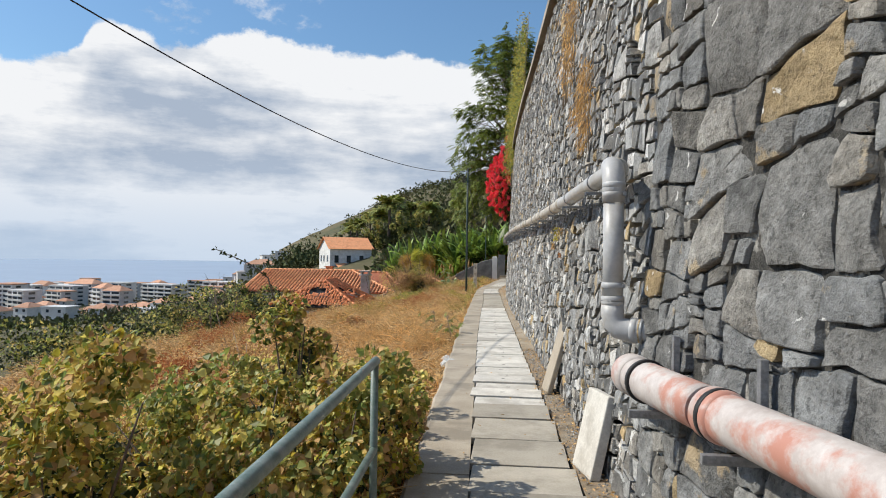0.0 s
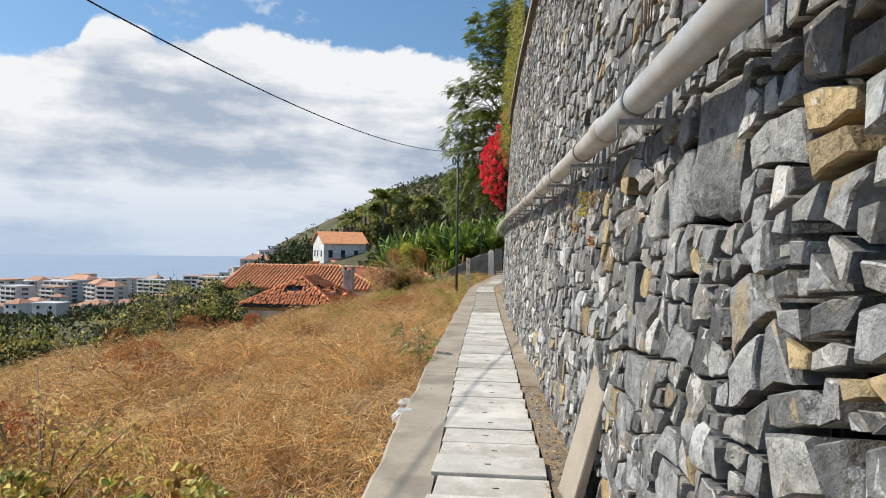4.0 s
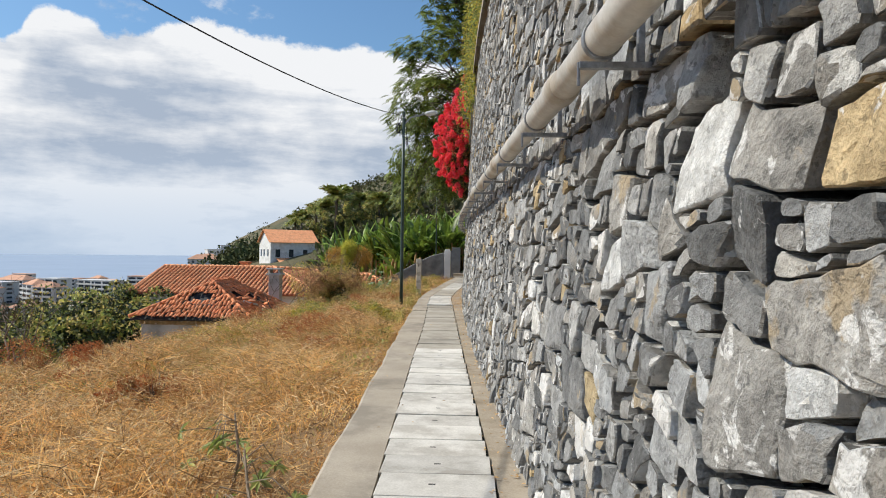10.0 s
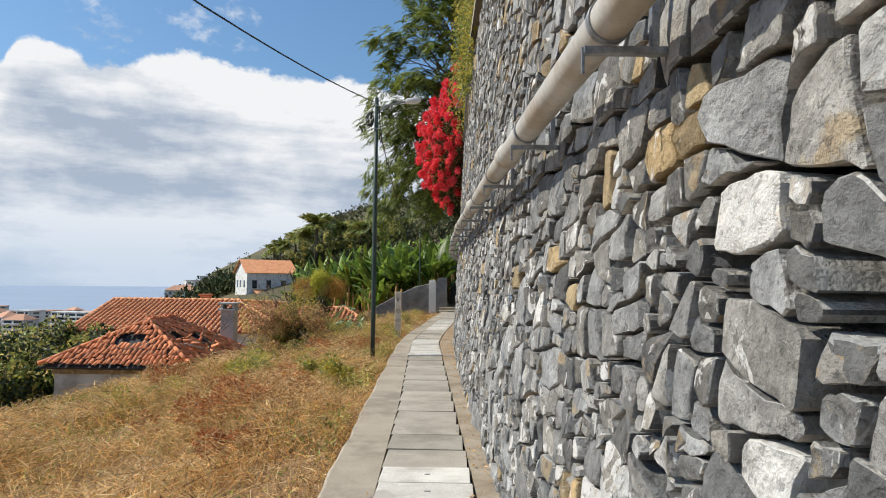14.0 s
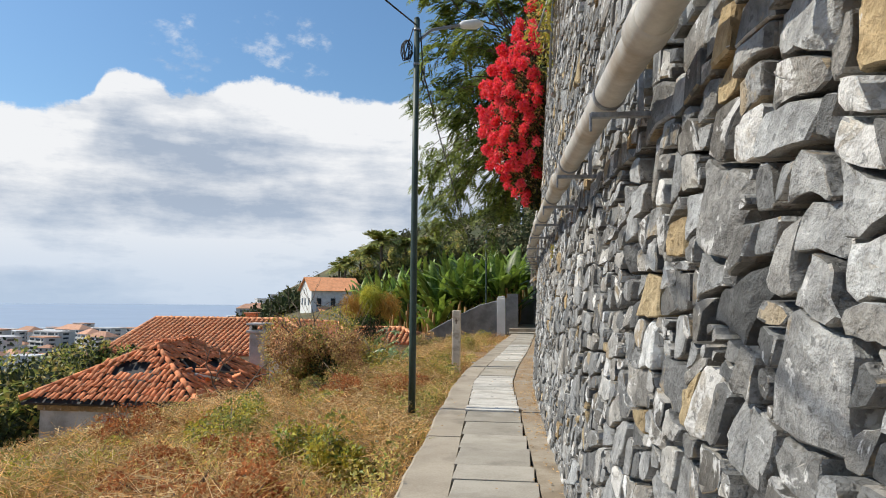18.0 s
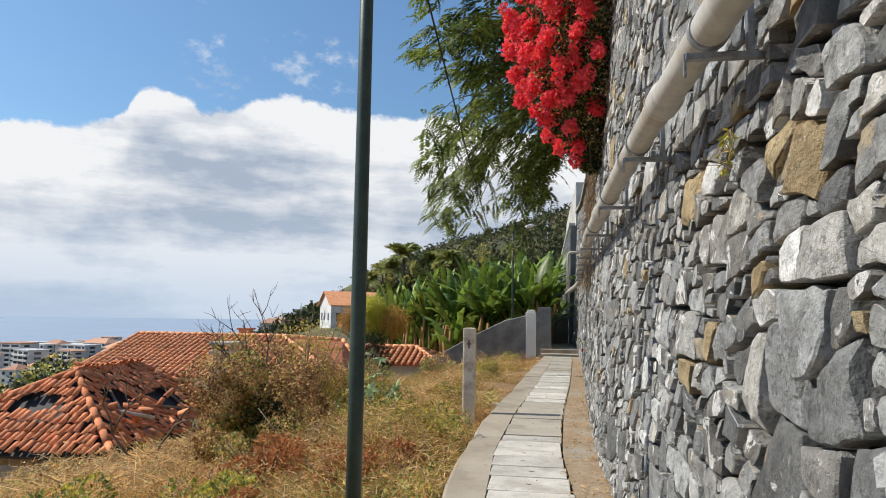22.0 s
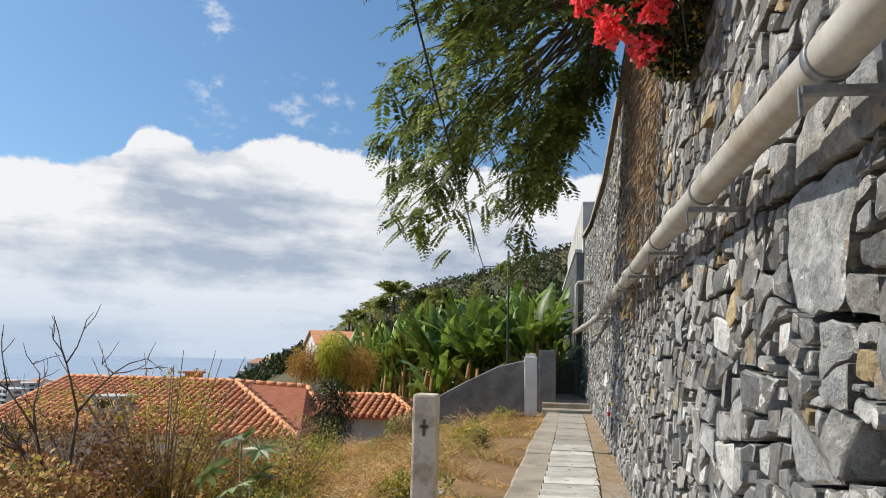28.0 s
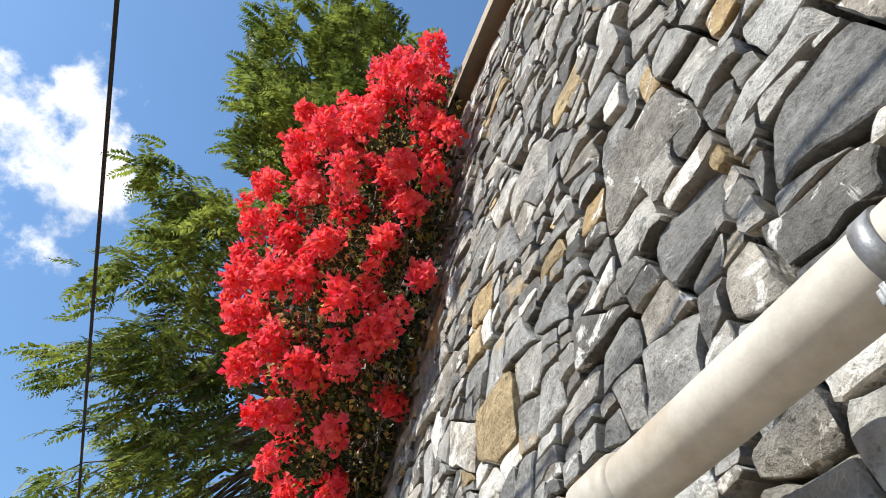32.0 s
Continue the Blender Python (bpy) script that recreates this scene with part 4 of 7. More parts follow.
def build_drain_pipe():
    p = thing("drain_pipe", (pipe_x(4.38), 4.38, 0.9), "grey plastic drain pipe running along the stone wall on steel brackets", "pipe")
    o = Vector(p.location)
    R = 0.064
    ys = list(np.arange(4.6, 52.3, 1.0))
    px5, PZ, y5 = 0.615, pipe_z(4.38), 4.38
    for i, (a, b) in enumerate(zip(ys[::3], ys[3::3] + [52.3])):
        q = np.linspace(a, b, 6)
        part("pipe_length", tube([Vector((pipe_x(y), y, pipe_z(y))) - o for y in q], R, 24, caps=False), PLASTIC_OLD if a > 5 else PLASTIC, p)
        part("socket", tube([Vector((pipe_x(y), y, pipe_z(y))) - o for y in (a - 0.02, a, a + 0.13, a + 0.15)], [R, R + 0.012, R + 0.012, R], 24), PLASTIC_OLD, p)
    for y in np.arange(5.4, 46, 1.5):
        part("clamp", tube([Vector((pipe_x(q), q, pipe_z(q))) - o for q in (y - 0.018, y + 0.018)], R + 0.006, 24), STEEL, p, "steel pipe clamp")
    bend = [(pipe_x(4.66), 4.66, PZ), (px5 + 0.005, y5 + 0.14, PZ), (px5, y5 + 0.07, PZ - 0.02), (px5, y5 + 0.02, PZ - 0.07), (px5, y5, PZ - 0.14), (px5, y5, PZ - 0.24)]
    part("elbow", tube([Vector(v) - o for v in bend], R + 0.007, 24), PLASTIC, p)
    part("downpipe", tube([Vector((px5, y5, z)) - o for z in (PZ - 0.2, 1.31)], R, 24), PLASTIC, p)
    for z in (2.06, 2.0, 1.43, 1.345, 1.325):
        part("collar", tube([Vector((px5, y5, z + d)) - o for d in (-0.02, -0.014, 0.014, 0.02)], [R, R + 0.0085, R + 0.0085, R], 24), PLASTIC, p)
    low = [(px5, y5, 1.31), (px5, y5, 1.25), (px5 + 0.01, y5 - 0.005, 1.20), (px5 + 0.04, y5 - 0.02, 1.165), (px5 + 0.10, y5 - 0.045, 1.155), (px5 + 0.27, y5 - 0.12, 1.155)]
    part("elbow", tube([Vector(v) - o for v in low], R + 0.007, 24), PLASTIC, p)
    along = lambda d: Vector((px5 + d, y5 - 0.045 - 0.44 * (d - 0.1), 1.155)) - o
    part("socket", tube([along(0.10), along(0.115), along(0.14), along(0.15)], [R, R + 0.014, R + 0.014, R], 24), PLASTIC, p)
    part("clamp", tube([along(0.165), along(0.185)], R + 0.013, 24), STEEL, p, "steel band clamp")
    part("rusty_band", tube([along(0.155), along(0.165)], R + 0.009, 24), TUFF, p, "orange rusty seal beside the clamp")
    for z in (2.0, 1.43):
        part("clamp_bolt", box(px5 + 0.045 - o.x, y5 - 0.09 - o.y, z - 0.012 - o.z, px5 + 0.065 - o.x, y5 - 0.06 - o.y, z + 0.012 - o.z, 0.003), STEEL, p)
    # lower end by the gate: a thin riser
    ye = 52.3
    part("end_cap", tube([Vector((pipe_x(y), y, pipe_z(y))) - o for y in (ye, ye + 0.12)], R + 0.012, 24), PLASTIC_OLD, p)
    part("riser", tube([Vector(v) - o for v in ((pipe_x(51.9), 51.9, 2.36), (pipe_x(51.9) + 0.02, 51.9, 3.75), (pipe_x(51.9) + 0.08, 51.93, 3.84), (pipe_x(51.9) + 0.6, 52.0, 3.86))], 0.05, 16), PLASTIC_OLD, p)
    # brackets
    for y in np.arange(5.4, 46, 1.5):
        b = thing("pipe_bracket", (wall_x(y, 2.45), y, pipe_z(y)), "angle steel bracket under the drain pipe", "bracket", "pipe brackets")
        part("arm", box(-0.25, -0.016, -0.103, 0.10, 0.016, -0.080, 0.003), STEEL, b)
        part("upright", box(-0.055, -0.016, -0.08, -0.032, 0.016, 0.13, 0.003), STEEL, b)
        part("strap_end", box(-0.256, -0.005, -0.16, -0.246, 0.005, -0.08, 0.002), STEEL, b)


build_drain_pipe()


def build_low_pipe():
    x0, Z = lambda y: foot(y) - 0.095, 0.925
    p = thing("red_pipe", (x0(4.1), 4.1, 0.7), "faded red and white plastic pipe along the foot of the wall", "pipe")
    o, R = Vector(p.location), 0.108
    pts = lambda a, b: [Vector((x0(y), y, Z)) - o for y in np.linspace(a, b, 6)]
    for a, b in ((4.12, 3.18), (3.13, 0.3), (0.25, -4)):
        part("pipe_length", tube(pts(a, b), R, 28, caps=a > 4), PVC_RED, p)
        part("socket", tube([Vector((x0(y), y, Z)) - o for y in (a + 0.02, a, a - 0.1, a - 0.13)], [R, R + 0.011, R + 0.011, R], 28), PVC_RED, p)
    for y in (3.86, 3.06, 1.4, 0):
        part("clamp", tube([Vector((x0(y + d), y + d, Z)) - o for d in (-0.016, 0.016)], R + 0.014, 28), RUBBER, p, "dark rubber pipe clamp")
        b = thing("pipe_bracket", (foot(y - 0.13) + 0.0, y - 0.13, 0.775), "grey angle steel bracket under the red pipe", "bracket", "low pipe brackets")
        part("arm", box(-0.24, -0.02, -0.02, 0.06, 0.02, 0.022, 0.003), STEEL, b)
        part("upright", box(-0.015, -0.024, -0.02, 0.018, 0.024, 0.42, 0.003), STEEL, b)


build_low_pipe()


def leaning_slab(loc, w, h, t, lean, rz, material, label):
    s = thing("concrete_slab", loc, label, "slab", rz=rz)
    bm = box(-t / 2, -w / 2, 0, t / 2, w / 2, h, 0.014)
    ob = part("slab_body", bm, material, s)
    ob.rotation_euler = (0, lean, 0)


leaning_slab((0.40, 8.35, -0.02), 0.40, 0.95, 0.06, 0.27, 0.12, CONCRETE, "grey concrete slab leaning on the stone wall")
leaning_slab((0.55, 5.25, -0.02), 0.40, 0.62, 0.08, 0.22, 0.25, SLAB, "pale concrete slab leaning at the foot of the wall")

# handrail
def build_rail():
    x = lambda y: edge_l(y) - 0.03
    r = thing("handrail", (x(3.6), 3.6, -0.2), "grey-green painted metal handrail beside the path", "railing")
    o = Vector(r.location)
    for y in (3.6, 1.6, -0.4, -2.4):
        part("post", tube([Vector((x(y), y, z)) - o for z in (-0.2, 1.03)], 0.021, 14), GREEN_PAINT, r)
    part("rail", tube([Vector((x(y), y, 1.03)) - o for y in (3.63, 2, 0, -3)], 0.025, 14), GREEN_PAINT, r, "worn grey-green top rail")
    part("rail", tube([Vector((x(y), y, 0.56)) - o for y in (3.6, 2, 0, -3)], 0.021, 14), GREEN_PAINT, r)


build_rail()

# lamp pole and wires
POLE = Vector((-2.08, 29.8, 0))


def build_pole(name, x, y, top, r, arm, label):
    g = float(height(x, y))
    p = thing(name, (x, y, g - 0.15), label, "street lamp")
    o = Vector(p.location)
    part("shaft", tube([Vector((x, y, z)) - o for z in (g - 0.15, g + 1.2, g + 3, top)], [r, r * 0.97, r * 0.9, r * 0.8], 16), POLE_PAINT, p)
    part("shaft_cap", tube([Vector((x, y, z)) - o for z in (top, top + 0.03)], [r * 0.85, r * 0.5], 16), POLE_PAINT, p)
    if arm:
        ax, ay, az = arm
        part("arm", tube([Vector(v) - o for v in ((x, y, top - 0.35), (x + ax * 0.12, y + ay * 0.12, top - 0.25), (x + ax * 0.3, y + ay * 0.3, top - 0.12), (x + ax, y + ay, top - 0.12 + az))], 0.022, 10), STEEL, p)
        d = Vector((ax, ay, az)).normalized()
        e = Vector((x + ax, y + ay, top - 0.12 + az)) - o
        part("lamp_head", tube([e - d * 0.05, e, e + d * 0.22, e + d * 0.33], [0.03, 0.06, 0.075, 0.03], 14), RENDER_WHITE, p, "white lamp head")
    return p


pole = build_pole("street_lamp", POLE.x, POLE.y, 5.42, 0.05, (0.62, 0.35, 0.16), "dark green metal street lamp pole with a white lamp head")
build_pole("street_lamp", -2.2, 52.3, 4.85, 0.045, (0.5, 0.1, 0.15), "thin green metal lamp pole beside the cement parapet")


def wire(a, b, sag, r, label):
    a, b = Vector(a), Vector(b)
    pts = []
    for i in range(41):
        t = i / 40
        q = a.lerp(b, t)
        q.z -= sag * 4 * t * (1 - t)
        pts.append(q - a)
    w = thing("overhead_cable", a, label, "cable")
    part("cable", tube(pts, r, 6), RUBBER, w)
    return w


wire((POLE.x, POLE.y, 5.33), (-8.34, -10.0, 8.3), 2.27, 0.011, "black overhead cable strung from the lamp pole")
wire((POLE.x + 0.09, POLE.y, 4.68), (-2.77, 49.5, 4.0), 0.165, 0.012, "black cable between two lamp poles")
wire((-2.77, 49.5, 4.0), (-2.2, 52.27, 4.5), 0.05, 0.012, "black cable end at the second lamp pole")

# posts and the parapet by the gate


def post(name, x, y, w, h, top, material, label, base=None):
    g = -0.12 if base is None else base
    p = thing(name, (x, y, g), label, "post")
    bm = box(-w / 2, -w / 2, 0, w / 2, w / 2, h, 0.02)
    if top:
        box(-w / 2 + 0.03, -w / 2 + 0.03, h - 0.01, w / 2 - 0.03, w / 2 - 0.03, h + top, 0.02, bm)
    part("shaft", bm, material, p)
    return p


post("concrete_post", -2.03, 35.75, 0.18, 1.50, 0.0, POST_WHITE, "weathered cream concrete post beside the path", -0.27)
post("white_gate_post", -1.46, 50.9, 0.36, 1.66, 0.09, RENDER_WHITE, "white painted gate post with a stepped cap")


def build_parapet():
    p = thing("wall_parapet", (-1.6, 50.9, -0.3), "grey cement parapet sloping down from the gate post", "wall", kind="structure")
    o = Vector(p.location)
    pts = [(-1.60, 50.95, 1.42), (-2.4, 50.8, 1.22), (-3.4, 50.55, 0.72), (-5.2, 50.2, -0.30)]
    V, F = [], []
    for x, y, z in pts:
        for dx, dz in ((-0.09, None), (-0.09, z), (-0.06, z + 0.03), (0.06, z + 0.03), (0.09, z), (0.09, None)):
            V.append(Vector((x, y + dx, -2.2 if dz is None else dz)) - o)
    for i in range(len(pts) - 1):
        for j in range(5):
            F.append((6 * i + j, 6 * i + 6 + j, 6 * i + 7 + j, 6 * i + 1 + j))
    F += [(5, 4, 3, 2, 1, 0), tuple(18 + j for j in range(6))]
    link("parapet_body", py_mesh("parapet_body", V, F), GREY_RENDER, p)


build_parapet()


def build_gate_end():
    w = thing("wall_gate", (-0.9, 52.3, -0.1), "grey cement wall and dark doorway at the end of the path", "wall", kind="structure")
    o = Vector(w.location)
    for b, m, n in (((-1.22, 52.2, -0.1, -0.72, 52.45, 1.75), GREY_RENDER, "wall_leaf"),
                    ((-0.72, 57.8, -0.1, 0.1, 58.0, 1.5), GREY_RENDER, "back_wall"),
                    ((-1.30, 52.45, -0.1, -1.12, 58.0, 1.55), GREY_RENDER, "side_wall")):
        part(n, box(b[0] - o.x, b[1] - o.y, b[2] - o.z, b[3] - o.x, b[4] - o.y, b[5] - o.z, 0.012), m, w)
    f = thing("floor_landing", (-0.5, 53, -0.2), "pale concrete landing with a low step past the gate", "floor", kind="structure")
    part("step", box(-0.62, -2.3, 0, 0.95, -1.2, 0.24, 0.012), CONCRETE, f)
    part("step", box(-0.62, -1.2, 0, 0.95, 5, 0.38, 0.012), CONCRETE, f)
    b = thing("building_corner", (0.17, 56.7, -0.1), "long grey cladded building at the end of the stone wall", "building")
    part("wall", box(0, 0, 0, 4.0, 15, 5.6, 0.01), GREY_RENDER, b)
    part("upper_wall", box(0.25, 0.1, 5.6, 4.0, 15, 7.6, 0.01), RENDER_OLD, b)
    part("roof_edge", box(-0.08, -0.04, 5.6, 0.2, 15.1, 5.72, 0.01), RENDER_WHITE, b)
    for i in range(30):
        part("cladding_rib", box(-0.03, 0.1 + i * 0.5, 0.02, 0, 0.3 + i * 0.5, 5.58, 0.004), GREY_RENDER, b)


build_gate_end()

# houses


def tile_mesh(name, w, ln, r):
    V, F = [], []
    n = 6
    for j, (yy, s, dz) in enumerate(((0, 1.0, 0.03), (ln, 0.86, 0.0))):
        for shell in (0, 0.016):
            for i in range(n + 1):
                a = math.pi * i / n
                V.append((-math.cos(a) * (r - shell) * s, yy, math.sin(a) * (r - shell) * s * 0.62 + dz))
    m = n + 1
    for i in range(n):
        F.append((i, i + 1, 2 * m + i + 1, 2 * m + i))
        F.append((m + i + 1, m + i, i, i + 1)[::-1])
    return py_mesh(name, V, F, True)


TILE = tile_mesh("tile", 0.2, 0.44, 0.105)
TILE_OLD = tile_mesh("tile_old", 0.2, 0.31, 0.068)
TILE.materials.append(CLAY)
TILE_OLD.materials.append(CLAY_OLD)


def tiled_slope(parent, a, b, c, d, mesh, limit, messy=0.0, holes=(), pitch=0.225, course=0.38, seed=1):
    """Barrel tiles on the slope with eave a-b and ridge d-c (all relative to the parent)."""
    a, b, c, d = (Vector(v) for v in (a, b, c, d))
    u = (b - a).normalized()
    nrm = u.cross(d - a).normalized()
    if nrm.z < 0:
        nrm = -nrm
    up = nrm.cross(u).normalized()
    hgt = (d - a).dot(up)
    rng = random.Random(seed)
    L0, L1, R0, R1 = 0.0, (d - a).dot(u), (b - a).dot(u), (c - a).dot(u)
    rows = int(hgt / course) + 1
    base = Matrix((u, up, nrm)).transposed().to_4x4()
    count, V, F = 0, [], []
    mv = [v.co.copy() for v in mesh.vertices]
    mf = [tuple(p.vertices) for p in mesh.polygons]
    for k in range(rows):
        v = k * course
        f = min(1, (v + 0.2) / hgt)
        lo, hi = L0 + (L1 - L0) * f, R0 + (R1 - R0) * f
        i0, i1 = math.ceil((lo + 0.02) / pitch), math.floor((hi - 0.02) / pitch)
        for i in range(i0, i1 + 1):
            if any(abs(i * pitch - h[0]) < h[2] * rng.uniform(0.8, 1.1) and abs(v - h[1]) < h[3] * rng.uniform(0.8, 1.1) for h in holes):
                continue
            pos = a + u * (i * pitch + rng.gauss(0, 0.012) * messy * 3) + up * (v - 0.03 + rng.gauss(0, 0.02) * (messy * 3 + 0.3)) + nrm * (0.03 + abs(rng.gauss(0, 0.02)) * messy)
            m = Matrix.Translation(pos) @ base @ pose(0, 0, 0, rng.gauss(0, 1.0) + rng.gauss(0, 4) * messy, rng.gauss(0, 6) * messy, rng.gauss(0, 0.6) + rng.gauss(0, 7) * messy)
            if count < limit:
                ob = new("tile", mesh)
                ob.parent = parent
                ob.matrix_basis = m
                count += 1
            else:
                s = len(V)
                V += [m @ p for p in mv]
                F += [tuple(s + q for q in p) for p in mf]
    if V:
        tagged(link("tile_field", py_mesh("tile_field", V, F, True), mesh.materials[0], parent), kind="stuff")


def slope_deck(parent, quad, material, drop=0.02, name="roof_deck"):
    q = [Vector(v) for v in quad]
    n = (q[1] - q[0]).cross(q[-1] - q[0]).normalized()
    if n.z < 0:
        n = -n
    V = [v - n * drop for v in q] + [v - n * (drop + 0.07) for v in q]
    k = len(q)
    F = [tuple(range(k)), tuple(range(2 * k - 1, k - 1, -1))] + [(i, k + i, k + (i + 1) % k, (i + 1) % k) for i in range(k)]
    return link(name, py_mesh(name, V, F), material, parent)


def ridge_tiles(parent, a, b, material, r=0.12):
    a, b = Vector(a), Vector(b)
    n = max(2, int((b - a).length / 0.4))
    for i in range(n):
        p, q = a.lerp(b, i / n), a.lerp(b, (i + 1.12) / n)
        part("ridge_tile", tube([p, q], [r * 1.05, r * 0.9], 10), material, parent)


def build_main_house():
    h = thing("house", (-15.5, 59.1, -4.4), "white house with a terracotta barrel tile roof", "house")
    o = Vector(h.location)
    ez, rz = -1.45, 0.19
    x0, x1, y0, y1 = -22.4, -9.5, 54.2, 64.0
    ym = 59.1
    P = lambda x, y, z: Vector((x, y, z)) - o
    part("wall", box(x0 + 0.5 - o.x, y0 + 0.55 - o.y, -0.6, x1 - 0.55 - o.x, y1 - 0.55 - o.y, ez - 0.08 - o.z, 0.01), RENDER_WHITE, h)
    A, B, C, D = P(x0, y0, ez), P(x1, y0, ez), P(x1 - 4.7, ym, rz), P(x0 + 0.3, ym, rz)
    E, R, G = P(x1 - 0.1, 58.4, ez), P(-11.3, 60.0, 0.03), P(x1 - 0.3, y1, ez)
    slope_deck(h, (A, B, C, D), CLAY_CHANNEL)
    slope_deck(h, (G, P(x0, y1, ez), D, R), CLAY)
    slope_deck(h, (B, E, R, C), CLAY_CHANNEL)
    slope_deck(h, (E, G, R), CLAY)
    gable = [P(x0 + 0.5, y0 + 0.5, ez - 0.15), P(x0 + 0.5, y1 - 0.5, ez - 0.15), P(x0 + 0.5, ym, rz - 0.15)]
    link("gable", py_mesh("gable", gable + [g + Vector((0.2, 0, 0)) for g in gable], [(0, 2, 1), (3, 4, 5), (0, 1, 4, 3), (1, 2, 5, 4), (2, 0, 3, 5)]), RENDER_WHITE, h)
    tiled_slope(h, A, B, C, D, TILE, 300, pitch=0.29)
    tiled_slope(h, B, E, R, C, TILE, 0, pitch=0.29, seed=2)
    ridge_tiles(h, C, R, CLAY)
    ridge_tiles(h, R, E, CLAY)
    ridge_tiles(h, D, C, CLAY)
    ridge_tiles(h, C, B, CLAY)
    ridge_tiles(h, D, A, CLAY)
    for i, wx in enumerate((-20.2, -17.0, -13.4)):
        w = part("window", box(wx - o.x, y0 + 0.50 - o.y, 0.9, wx + 1.0 - o.x, y0 + 0.60 - o.y, 2.0, 0.01), RENDER_OLD, h)
        part("pane", box(wx + 0.08 - o.x, y0 + 0.47 - o.y, 0.98, wx + 0.92 - o.x, y0 + 0.51 - o.y, 1.92), GLASS, w)
    # lower wing to the right
    wx0, wx1, wy0, wy1, we, wr = -10.4, -5.7, 57.0, 62.4, -0.9, -0.22
    part("wing_wall", box(wx0 - o.x, wy0 + 0.4 - o.y, -0.6, wx1 - 0.4 - o.x, wy1 - 0.4 - o.y, we - 0.1 - o.z, 0.01), RENDER_OLD, h)
    WA, WB, WC, WD = P(wx0 + 0.3, wy0, we), P(wx1, wy0, we), P(wx1 - 1.6, 59.4, wr), P(wx0 + 0.3, 59.4, wr)
    slope_deck(h, (WA, WB, WC, WD), CLAY_CHANNEL)
    slope_deck(h, (WB, P(wx1, wy1, we), WC), CLAY_CHANNEL)
    slope_deck(h, (P(wx1, wy1, we), P(wx0, wy1, we), WD, WC), CLAY)
    tiled_slope(h, WA, WB, WC, WD, TILE, 0, pitch=0.29, seed=5)
    tiled_slope(h, WB, P(wx1, wy1, we), WC, WC, TILE, 0, pitch=0.29, seed=6)
    ridge_tiles(h, WD, WC, CLAY)
    ridge_tiles(h, WC, WB, CLAY)
    c = thing("chimney", (-16.4, 59.6, 0.05), "small terracotta chimney on the tiled roof ridge", "chimney")
    part("flue", box(-0.3, -0.25, -0.4, 0.3, 0.25, 0.42, 0.02), CLAY, c)
    part("cap", box(-0.38, -0.33, 0.42, 0.38, 0.33, 0.52, 0.02), CLAY_OLD, c)


build_main_house()


